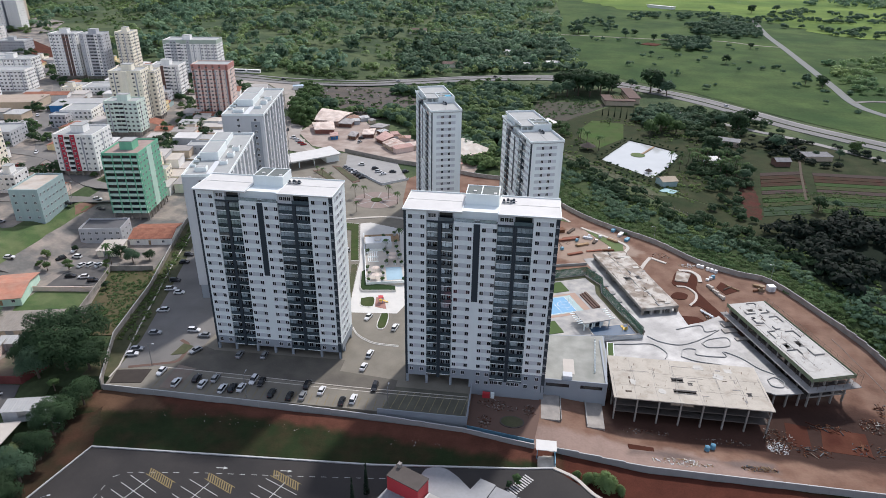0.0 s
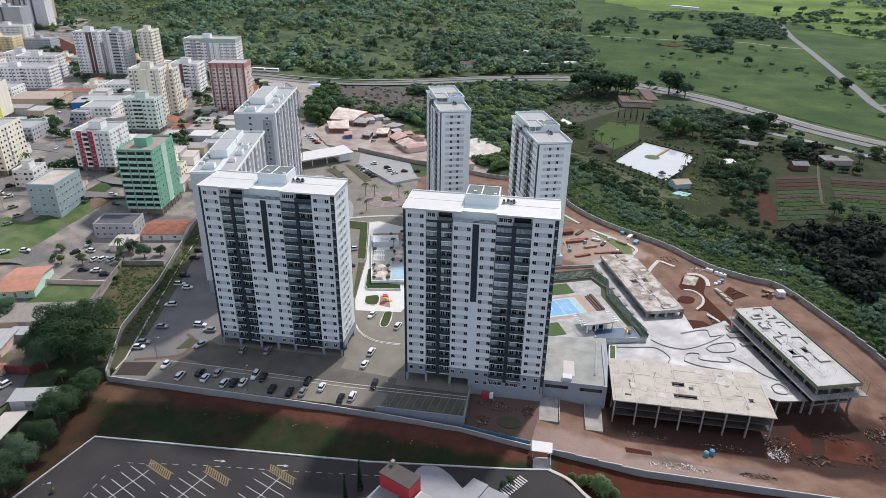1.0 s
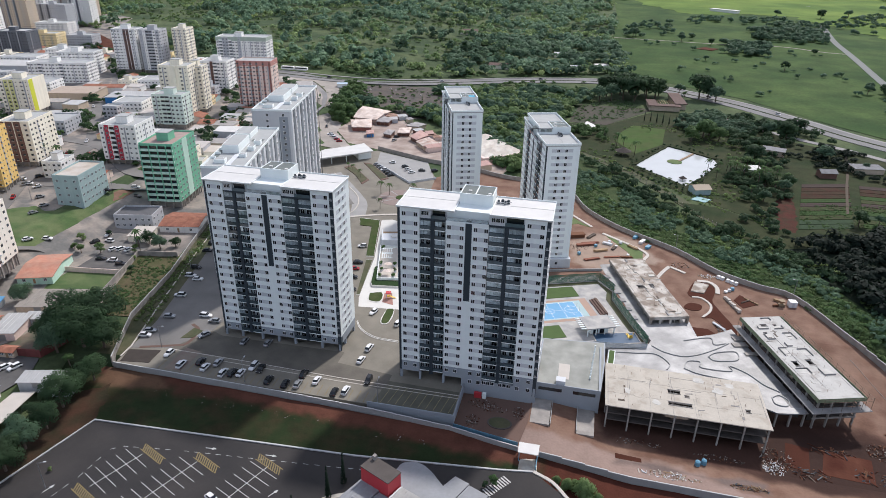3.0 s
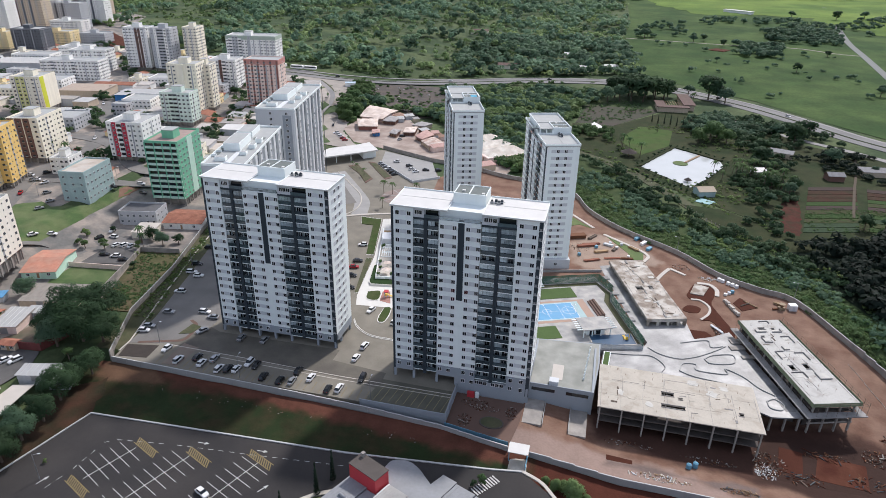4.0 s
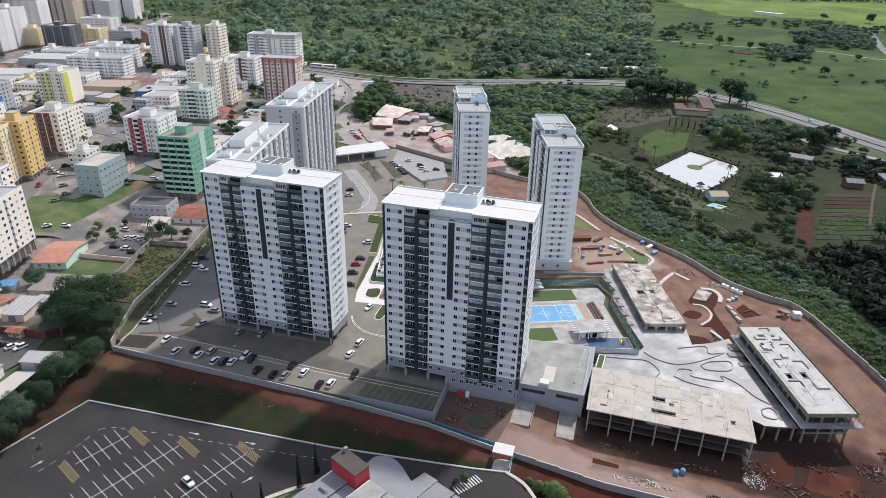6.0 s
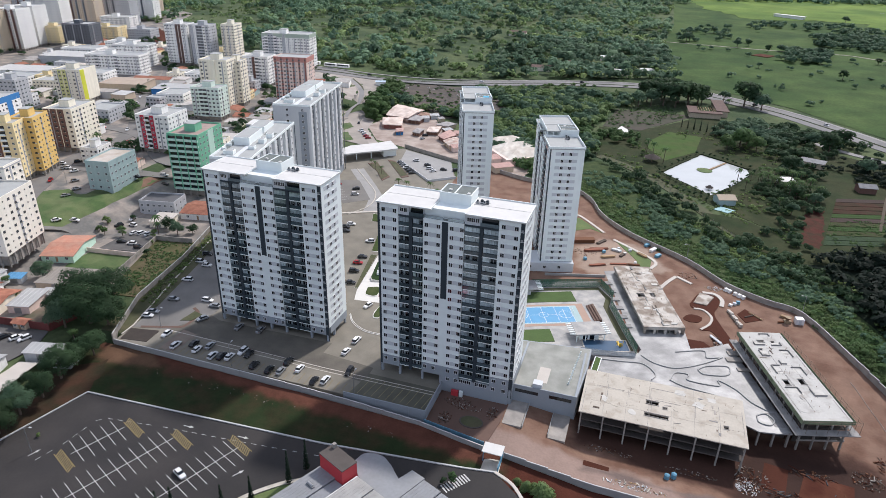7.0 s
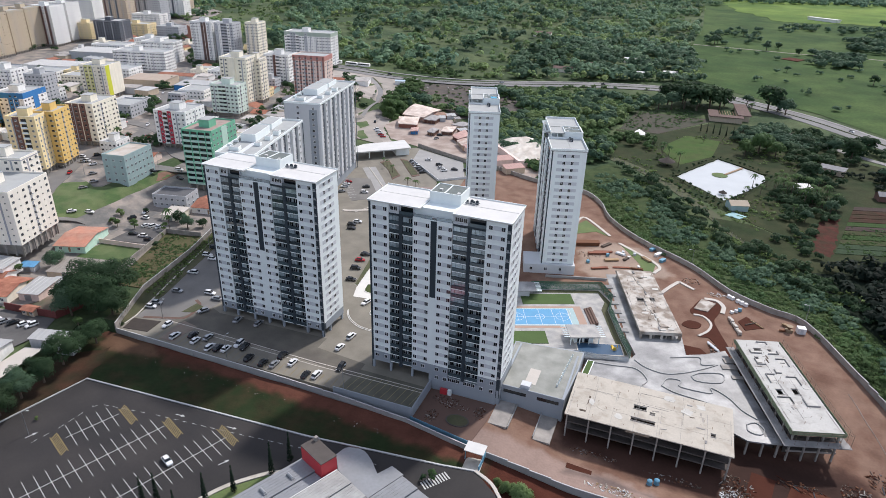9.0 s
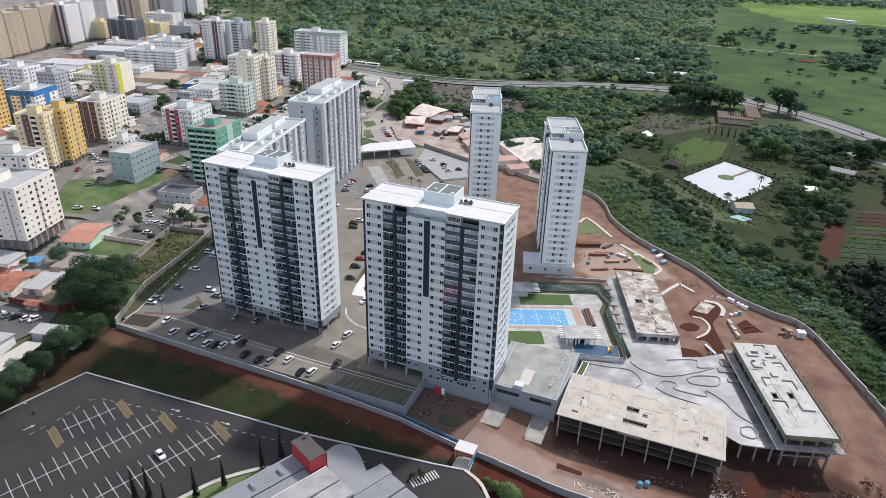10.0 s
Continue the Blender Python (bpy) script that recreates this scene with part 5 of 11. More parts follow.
for pts in ([(-3, 144), (-1, 133), (7, 139), (13, 136), (0, 151)], [(20, 128.6), (30, 112), (32, 105), (36.2, 106), (36.6, 113.6)]):
    flat_shape("new_lawn", pts, M["grass"], "fresh lawn bed inside the site kerbs", 0.12, smooth=False)


M["visitor_grey"] = mat("visitor_grey", (0.30, 0.295, 0.285), 0.85, patch=0.2, patch_size=5, grain=0.1)
# ---- leisure area behind the towers ----
def turned(x, y, rz=SITE_TURN, z=0.0):
    return shift(x, y, z, rz)


M["leisure_grey"] = mat("leisure_grey", (0.30, 0.30, 0.295), 0.8, patch=0.25, patch_size=4, grain=0.12, rgb2=(0.42, 0.40, 0.37), mix_size=4)
patch("leisure_floor", [(-18, 48), (-8, 76), (16, 86), (24, 73), (35.5, 36.5), (21, 32), (-3, 30)], 0.05, M["leisure_grey"], "pale concrete round the sports court", 2.6, "pavement")
court = thing("sports_court", "blue sports court with white lines and an orange border", "sports court", turned(-4.6, 40.6, SITE_TURN, 0.06))
part("border", Build().box(-4.5, 25.5, 0.5, 15.5, 0, 0.03).mesh("border", M["court_orange"]), court)
part("apron", Build().box(-2.0, 22.6, 2.0, 14.2, 0.03, 0.045).mesh("apron", mat("court_pale", (0.33, 0.45, 0.46), 0.7, patch=0.1)), court)
part("playing_field", Build().box(-2.0, 20.0, 2.6, 13.6, 0.045, 0.06).mesh("playing_field", M["court_blue"]), court)
for q in ((-2.0, 20, 2.6, 2.72), (-2, 20, 13.48, 13.6), (19.88, 20, 2.6, 13.6), (8.94, 9.06, 2.6, 13.6), (14.0, 14.1, 2.6, 13.6), (3.4, 3.5, 2.6, 13.6), (-2, 20, 8.05, 8.12), (17.0, 17.1, 4.2, 12.0), (0.6, 0.7, 4.2, 12.0)):
    part("court_line", Build().box(*q, 0.06, 0.07).mesh("court_line", M["frame_white"]), court)
for cx, r, n in ((9.0, 1.8, 24), (17.4, 2.6, 24), (0.4, 2.6, 24)):
    b = Build()
    for i in range(n):
        a0, a1 = 2 * math.pi * i / n, 2 * math.pi * (i + 1) / n
        b.face([(cx + k * math.cos(a), 8.1 + k * math.sin(a), 0.068) for k, a in ((r, a0), (r, a1), (r - 0.12, a1), (r - 0.12, a0))])
    part("court_circle", b.mesh("court_circle", M["frame_white"]), court)
goal = Build().tube((0, 6.6, 0), (0, 6.6, 2.1), 0.06).tube((0, 9.6, 0), (0, 9.6, 2.1), 0.06).tube((0, 6.6, 2.1), (0, 9.6, 2.1), 0.06).mesh("goal", M["frame_white"])
part("goal", goal, court, shift(19.9, 0, 0))
part("goal", goal, court, shift(-1.9, 0, 0))
for q, nm, lb in (((4, 24.0, 17.2, 25.0), "lawn", "clipped lawn behind the court"), ((-4, 9.0, -9.5, -1.6), "lawn", "clipped lawn before the court")):
    tagged(part(nm, Build().box(*q, 0.0, 0.12).mesh(nm, M["lawn"]), None, turned(-4.6, 40.6, SITE_TURN, 0.06)), lb, "lawn", kind="structure")
for i in range(3):
    tagged(part("bleacher", Build().box(26.6 + i * 0.9, 27.5 + i * 0.9, 2.2, 13.6, 0, 0.35 + 0.35 * i).mesh("bleacher", M["pavers_red"]), None, turned(-4.6, 40.6, SITE_TURN, 0.06)), "reddish concrete bleacher step beside the court", "bleacher", "bleacher steps")


def fence(points, height, m, label, gap=2.5, base=0.05):
    f = thing("mesh_fence", label, "fence")
    for (ax, ay), (bx, by) in zip(points, points[1:]):
        d = math.hypot(bx - ax, by - ay)
        n = max(1, round(d / gap))
        rz = math.degrees(math.atan2(by - ay, bx - ax))
        post = Build().tube((0, 0, 0), (0, 0, height + 0.1), 0.05, sides=5).mesh("post", m)
        b = Build()
        for k in range(9):
            b.box(0.05, d / n - 0.05, -0.012, 0.012, height * k / 8.5, height * k / 8.5 + height / 11)
        net = b.mesh("net", m)
        for i in range(n):
            x, y = ax + (bx - ax) * i / n, ay + (by - ay) * i / n
            part("post", post, f, shift(x, y, base, rz))
            part("net", net, f, shift(x, y, base, rz))
    return f


fence([(-8, 71), (18, 81.4), (23.6, 73), (23.4, 66), (29.4, 50), (34.6, 37.5)], 3.4, M["green_fence"], "dark green mesh fence round the court")
ribbon("fence_bed", [(-7, 69.4), (17.4, 79.2), (22, 72.4), (21.8, 66), (27.8, 50.2), (32.6, 38.6)], 2.2, 0.16, M["bank_grass"], "rough planted strip inside the court fence", "bed")
glass_w = mat("glass_screen", (0.40, 0.44, 0.47), 0.15, patch=0.05, piece=0.08)
fence([(16.5, 32.6), (24, 33.2), (34.4, 35.2)], 1.8, glass_w, "pale glazed screen along the pool", 2.2)

hut = thing("pool_house", "white pool house with slatted pergola ends", "pool house", turned(14.2, 37.2, SITE_TURN, 0.06))
part("roof", Build().box(0, 10.6, 0, 8.2, 2.9, 3.3).mesh("roof", M["leisure_grey"]), hut)
part("room", Build().box(2.0, 8.6, 1.6, 7.4, 0, 2.9).mesh("room", M["white_paint"]), hut)
for x in (0.3, 3.4, 6.6, 10.0):
    part("post", Build().box(x, x + 0.3, 0.3, 0.6, 0, 2.9).mesh("post", M["white_paint"]), hut)
for k in range(6):
    part("slat", Build().box(-1.9, 0, 0.6 + 1.3 * k, 0.9 + 1.3 * k, 3.0, 3.25).mesh("slat", M["white_paint"]), hut)
    part("slat", Build().box(10.6, 12.4, 0.6 + 1.3 * k, 0.9 + 1.3 * k, 3.0, 3.25).mesh("slat", M["white_paint"]), hut)
for x in (3.0, 5.4):
    part("door", Build().box(x, x + 1.6, 1.5, 1.6, 0, 2.2).mesh("door", M["glass_dark"]), hut)
pool = thing("swimming_pool", "covered dark blue pool beside the pool house", "pool", turned(18.2, 33.6, 18, 0.06))
part("rim", Build().box(-0.4, 15.2, -0.4, 6.6, 0, 0.25).mesh("rim", M["pavers_light"]), pool)
part("cover", Build().box(0, 14.8, 0, 6.2, 0.25, 0.3).mesh("cover", M["pool_blue"]), pool)
slide = thing("water_slide", "yellow play slide beside the pool", "slide", turned(28.6, 39.6, SITE_TURN, 0.06))
yel = mat("play_yellow", (0.65, 0.42, 0.03), 0.4)
part("chute", Build().box(0, 0.9, 0, 0.1, 0.3, 1.6).box(0.0, 0.9, 0.1, 3.0, 0.35, 0.45).mesh("chute", yel), slide)
for x in (-0.6, 1.4):
    part("post", Build().tube((x, 0.3, 0), (x, 0.3, 2.4), 0.12).mesh("post", yel), slide)
hut2 = thing("service_pavilion", "white pavilion with a slatted edge behind the tower", "pavilion", turned(-13.5, 60.6, SITE_TURN, 0.05))
part("roof", Build().box(0, 10.2, 0, 7.6, 2.8, 3.1).mesh("roof", M["concrete_wet"]), hut2)
part("room", Build().box(0.6, 7.6, 1.2, 7.0, 0, 2.8).mesh("room", M["panel_grey"]), hut2)
for k in range(7):
    part("slat", Build().box(10.2, 12.2, 0.3 + 1.1 * k, 0.6 + 1.1 * k, 2.8, 3.05).mesh("slat", M["white_paint"]), hut2)
podd = thing("tower_podium", "grey podium at the foot of the end-on tower", "podium", turned(-14.5, 84.0, 16.5, 0.0))
part("body", Build().box(0, 21, 0, 12, -0.5, 4.0).mesh("body", M["panel_grey"]), podd)
part("yard_wall", Build().box(9, 34, -3.4, -3.0, -0.4, 1.0).mesh("yard_wall", M["block_wall"]), podd)
for x in (3, 9, 15):
    part("window", WINDOW, podd, shift(x, -0.01, 1.6))

M["bed_lawn"] = mat("bed_lawn", (0.042, 0.072, 0.020), 0.95, patch=0.3, patch_size=2.5, grain=0.25, grain_size=0.4, bump=0.05, rgb2=(0.062, 0.075, 0.030), mix_size=4, spec=0.15)
# garden court between the first two towers
M["path_white"] = mat("path_white", (0.60, 0.585, 0.55), 0.85, patch=0.12, patch_size=3, grain=0.06)
M["hedge_dark"] = mat("hedge_dark", (0.026, 0.050, 0.018), 0.95, patch=0.4, patch_size=1.2, grain=0.4, grain_size=0.3, bump=0.12, spec=0.15)
patch("garden_floor", [(-53, 39), (-47, 60), (-58, 112), (-82, 120), (-86.6, 118), (-76.8, 77.6), (-74.6, 62), (-71.8, 44), (-69.6, 37.2)], 0.05, M["path_white"], "white concrete garden paths between the towers", 0.3, "pavement")


def kerbed(label, plan, top, height=0.25, kerb=0.45):
    """A planted bed on a plan, with a pale kerb round it."""
    bed = tagged(thing("lawn_bed", label, "lawn", None, "garden beds"), kind="structure")
    mx, my = sum(q[0] for q in plan) / len(plan), sum(q[1] for q in plan) / len(plan)
    rim = []
    for x, y in plan:
        d = math.hypot(x - mx, y - my)
        rim.append((x + (x - mx) / d * kerb, y + (y - my) / d * kerb))
    area = sum(a[0] * b[1] - b[0] * a[1] for a, b in zip(plan, plan[1:] + plan[:1]))
    plan, rim = (plan, rim) if area > 0 else (plan[::-1], rim[::-1])
    part("lawn", Build().prism(plan, 0.0, height).mesh("lawn", top), bed)
    part("kerb", Build().prism(rim, 0.0, height - 0.06).mesh("kerb", M["path_white"]), bed)
    return bed


kerbed("mown lawn strip along the parking bays", [(-97.6, 117.6), (-87.2, 117.2), (-77.6, 79), (-80.8, 78.4), (-88.8, 109.4), (-94.6, 109.4)], M["bed_lawn"])
kerbed("brown grass strip beside the parking bays", [(-79.6, 75), (-77, 75.6), (-72.2, 46), (-73.4, 45.6)], M["bank_grass"], 0.14, 0.2)
kerbed("dense dark hedge round the garden terrace", [(-73.4, 68), (-72.0, 70.6), (-69.2, 58.6), (-57.4, 58.0), (-56.8, 55.0), (-69.4, 53.0), (-70.6, 55)], M["hedge_dark"], 0.9, 0.3)
kerbed("small mown lawn with a rounded white kerb", curve_points([(-68.6, 47.6), (-64.2, 49.2), (-63.0, 42.8), (-67.2, 42.6), (-68.6, 47.6)], 3)[:-1], M["bed_lawn"])
kerbed("long lawn island in the driveway", curve_points([(-58.6, 38.0), (-56.0, 38.0), (-55.4, 30), (-56.6, 28), (-58.2, 29.6), (-58.6, 38.0)], 3)[:-1], M["bed_lawn"])
patch("play_floor", [(-63.2, 49.4), (-62.0, 42.4), (-57.4, 41.4), (-60.4, 50.2)], 0.1, mat("play_pink", (0.33, 0.17, 0.14), 0.85, patch=0.15, patch_size=1.5), "pink rubber play floor", 0.1, "pavement")
for y, w in ((25.2, 0.0), (25.9, 0.7)):
    ribbon("kerb", curve_points([(-66.5, 27 + w), (-64.2, 23.4 + w), (-61.0, 20.6 + w), (-56.2, 18.4 + w), (-48.3, 18.0 + w)], 5), 0.25, 0.12, M["path_white"], "curved white kerb line on the driveway", "kerb")
toy = thing("play_frame", "orange and blue play frame on the rubber floor", "play frame", shift(-61.0, 45.0, 0.1, 15))
part("tower", Build().box(0, 1.4, 0, 1.4, 0.9, 1.1).mesh("tower", yel), toy)
part("canopy", Build().prism([(-0.2, -0.2), (1.6, -0.2), (1.6, 1.6), (-0.2, 1.6)], 2.3, 2.6).mesh("canopy", M["red_paint"]), toy)
for x in (0.0, 1.3):
    for y in (0.0, 1.3):
        part("post", Build().tube((x, y, 0), (x, y, 2.4), 0.06).mesh("post", M["court_blue"]), toy)
part("chute", Build().face([(1.4, 0.3, 1.0), (3.4, 0.3, 0.1), (3.4, 1.1, 0.1), (1.4, 1.1, 1.0)]).face([(1.4, 0.3, 0.95), (1.4, 1.1, 0.95), (3.4, 1.1, 0.05), (3.4, 0.3, 0.05)]).mesh("chute", yel), toy)
terrace = thing("garden_terrace", "white raised pool terrace with planters between the towers", "terrace", shift(-69, 57, 0.06, 15))
part("floor", Build().box(0, 16, 0, 48, 0, 0.9).mesh("floor", M["pavers_light"]), terrace)
for q in ((0, 16, 0, 0.3), (0, 0.3, 0.3, 48), (0.3, 8, 30, 30.3)):
    part("low_wall", Build().box(*q, 0.9, 1.9).mesh("low_wall", M["white_paint"]), terrace)
for x, y in ((1.4, 16), (1.4, 21)):
    b = Build()
    for k in range(5):
        b.box(x + k * 0.9, x + k * 0.9 + 0.2, y, y + 4.6, 2.9, 3.1)
    b.box(x - 0.2, x + 4.4, y + 0.1, y + 0.35, 2.7, 2.9).box(x - 0.2, x + 4.4, y + 4.2, y + 4.45, 2.7, 2.9)
    part("pergola", b.mesh("pergola", M["white_paint"]), terrace)
part("basin", Build().box(8.4, 15, 3, 14, 0.9, 0.95).mesh("basin", mat("pool_pale", (0.35, 0.50, 0.58), 0.15)), terrace)
part("pavilion", Build().box(0.6, 12, 32, 39, 0.9, 3.9).mesh("pavilion", M["panel_grey"]), terrace)
part("spa", Build().tube((6, 35.5, 3.9), (6, 35.5, 4.4), 1.6, sides=20).mesh("spa", M["roof_white"]), terrace)
part("deck", Build().box(0.4, 16, 39.2, 47.6, 0.9, 0.94).mesh("deck", M["wood"]), terrace)

# kerbed beds and the small car park before the back gate
for pts in ([(-113, 164), (-111.5, 172), (-129, 194), (-133.5, 190), (-122, 178)], [(-104.5, 173), (-101.5, 177), (-120, 200.5), (-125, 201)]):
    bed = tagged(thing("flower_bed", "curved soil bed with a brown kerb at the gate", "bed", None, "gate beds"), kind="structure")
    mx, my = sum(p[0] for p in pts) / len(pts), sum(p[1] for p in pts) / len(pts)
    part("kerb", Build().prism(pts, 0, 0.22).mesh("kerb", M["pavers_red"]), bed)
    part("soil", Build().prism([(mx + 0.86 * (p[0] - mx), my + 0.86 * (p[1] - my)) for p in pts], 0.2, 0.28).mesh("soil", M["bank_grass"]), bed)
patch("gate_lot", [(-118, 125), (-107, 135), (-125, 160), (-143, 155)], 0.05, M["asphalt_worn"], "small grey car park by the tower", 0.2, "car park")
for k in range(9):
    x, y = -121.5 - 2.3 * k, 128.5 + 3.0 * k
    patch("bay_line", [(x, y), (x + 0.15, y - 0.12), (x + 3.6, y + 3.0), (x + 3.45, y + 3.1)], 0.06, M["line_white"], "white painted bay line", 0.01, "marking")

# back gate, its drive and visitors' car park
patch("visitor_lot", [(-117, 202), (-88, 174), (-77, 186), (-87, 212), (-122, 225)], 0.05, M["visitor_grey"], "pale paved visitors car park", 0.3, "car park")
panel_wall("back_wall", [(-125, 230), (-87, 213), (-62, 207)], 2.2, M["concrete_raw"], "stained concrete wall behind the car park", 4.0)
panel_wall("lot_wall", [(-117, 201), (-88, 172.5), (-75, 184)], 1.2, M["panel_grey"], "low pale wall beside the visitors car park", 4.0)
gh = thing("entrance_canopy", "long white entrance canopy over the back gate", "gatehouse")
part("roof", Build().prism([(-160, 176), (-132.5, 200.5), (-129, 203.5), (-122, 211), (-133, 225), (-139, 217), (-152, 205)], 4.4, 5.1).mesh("roof", M["roof_white"]), gh)
part("room", Build().prism([(-130, 206), (-123.6, 211.6), (-131.6, 221.6), (-137, 215)], 0, 4.4).mesh("room", M["white_paint"]), gh)
for x, y in ((-156, 180), (-150, 187), (-143, 194), (-136, 200.5)):
    part("post", Build().tube((x, y, 0), (x, y, 4.4), 0.3).mesh("post", M["white_paint"]), gh)
ribbon("garden_drive", curve_points([(-100, 120), (-104, 135), (-110, 145), (-125, 165), (-135, 178)], 6), 8, 0.04, M["visitor_grey"], "curved pale drive to the back gate", "road")
ribbon("kerb", curve_points([(-60, 125), (-74, 128), (-92, 123), (-112, 113), (-116, 112)], 6), 1.6, 0.3, M["pavers_light"], "pale curved planter wall", "kerb")
ribbon("kerb", curve_points([(-109, 112), (-104, 127), (-108, 144), (-120, 160), (-135, 178)], 6), 0.5, 0.25, M["pavers_light"], "pale drive kerb", "kerb")
plaza = tagged(thing("plaza", "star-patterned plaza with pale rays", "plaza", shift(-86, 150, 0.02)), kind="structure")
part("disc", Build().prism([(12 * math.cos(a * math.pi / 18), 12 * math.sin(a * math.pi / 18)) for a in range(36)], 0, 0.04).mesh("disc", mat("plaza_pink", (0.24, 0.185, 0.165), 0.85, patch=0.2, patch_size=3, grain=0.12)), plaza)
part("island", Build().tube((0, 0, 0), (0, 0, 0.3), 3.0, 2.9, 24).mesh("island", M["bed_lawn"]), plaza)
for k in range(8):
    part("ray", Build().box(3.2, 11.6, -0.3, 0.3, 0.04, 0.055).mesh("ray", M["visitor_grey"]), plaza, pose(0, 0, 0, 0, 0, 45 * k))

# ---- the city ----
CITY_TURN = 10.0
PAINT = {
    "cream": mat("paint_cream", (0.87, 0.81, 0.67), 0.85, patch=0.10, patch_size=6, streak=0.16),
    "white": mat("paint_white", (0.86, 0.85, 0.82), 0.85, patch=0.10, patch_size=6, streak=0.16),
    "green": mat("paint_green", (0.19, 0.50, 0.33), 0.8, patch=0.1, streak=0.14),
    "pale_green": mat("paint_pale_green", (0.56, 0.78, 0.65), 0.8, patch=0.1, streak=0.14),
    "teal": mat("paint_teal", (0.36, 0.47, 0.47), 0.85, patch=0.1, streak=0.14),
    "ochre": mat("paint_ochre", (0.74, 0.50, 0.17), 0.85, patch=0.1, streak=0.16),
    "yellow": mat("paint_yellow", (0.86, 0.70, 0.40), 0.85, patch=0.1, streak=0.16),
    "brown": mat("paint_brown", (0.16, 0.085, 0.065), 0.85, patch=0.1, streak=0.16),
    "red": mat("paint_red", (0.45, 0.03, 0.06), 0.8, patch=0.08, streak=0.12),
    "rose": mat("paint_rose", (0.76, 0.60, 0.53), 0.85, patch=0.1, streak=0.16),
    "maroon": mat("paint_maroon", (0.30, 0.12, 0.095), 0.85, patch=0.1, streak=0.14),
    "shade": mat("paint_shade", (0.36, 0.37, 0.39), 0.85, patch=0.1, streak=0.16),
    "blue": mat("paint_blue", (0.04, 0.20, 0.48), 0.8, patch=0.08, streak=0.12),
    "lime": mat("paint_lime", (0.60, 0.62, 0.05), 0.8, patch=0.08, streak=0.12),
    "grey": mat("paint_grey", (0.48, 0.49, 0.51), 0.85, patch=0.1, streak=0.16),
    "tan": mat("paint_tan", (0.55, 0.45, 0.34), 0.85, patch=0.1, streak=0.16),
    "mint": mat("paint_mint", (0.66, 0.76, 0.68), 0.85, patch=0.1, streak=0.16),
    "sage": mat("paint_sage", (0.40, 0.47, 0.40), 0.85, patch=0.1, streak=0.14),
    "ivory": mat("paint_ivory", (0.88, 0.83, 0.73), 0.85, patch=0.08, patch_size=6, streak=0.12),
    "sand": mat("paint_sand", (0.55, 0.455, 0.33), 0.85, patch=0.1, streak=0.16),
    "umber": mat("paint_umber", (0.33, 0.25, 0.185), 0.85, patch=0.1, streak=0.16),
    "lime_pale": mat("paint_lime_pale", (0.66, 0.64, 0.28), 0.85, patch=0.1, streak=0.14),
    "rose_deep": mat("paint_rose_deep", (0.50, 0.24, 0.21), 0.85, patch=0.1, streak=0.14),
    "slate": mat("paint_slate", (0.10, 0.11, 0.13), 0.6, patch=0.1, streak=0.16),
}
M["roof_slate"] = mat("roof_slate", (0.10, 0.10, 0.105), 0.85, patch=0.25, patch_size=2, grain=0.12)
M["roof_earth"] = mat("roof_earth", (0.42, 0.35, 0.28), 0.9, patch=0.25, patch_size=4, grain=0.12, rgb2=(0.50, 0.46, 0.41), mix_size=6)
M["roof_brick"] = mat("roof_brick", (0.34, 0.25, 0.22), 0.9, patch=0.3, patch_size=3, grain=0.15)
M["glass_city"] = mat("glass_city", (0.07, 0.08, 0.09), 0.15, patch=0.2, piece=0.5, spec=0.6)
CITY_WINDOW = window_mesh(1.25, 1.05, 0.1).mesh("window", M["frame_white"], M["glass_city"])
CITY_BALCONY = Build().box(-1.6, 1.6, -1.0, 0, -0.1, 0.1, 0).box(-1.6, 1.6, -1.0, -0.88, 0.1, 1.0, 0).box(-1.4, 1.4, -0.04, 0.0, 0.2, 2.3, 1).mesh("balcony", M["white_paint"], M["glass_dark"])


def rise(x, y):
    """Ground level under a city building."""
    return land_height(x, y) if x < -180 else 0.0


def town_at(x, y, rz):
    """Where a town building stands on the plateau."""
    a, c, k = town_place(x, y)
    return shift(a, c, rise(a, c), rz) @ Matrix.Scale(k, 4)


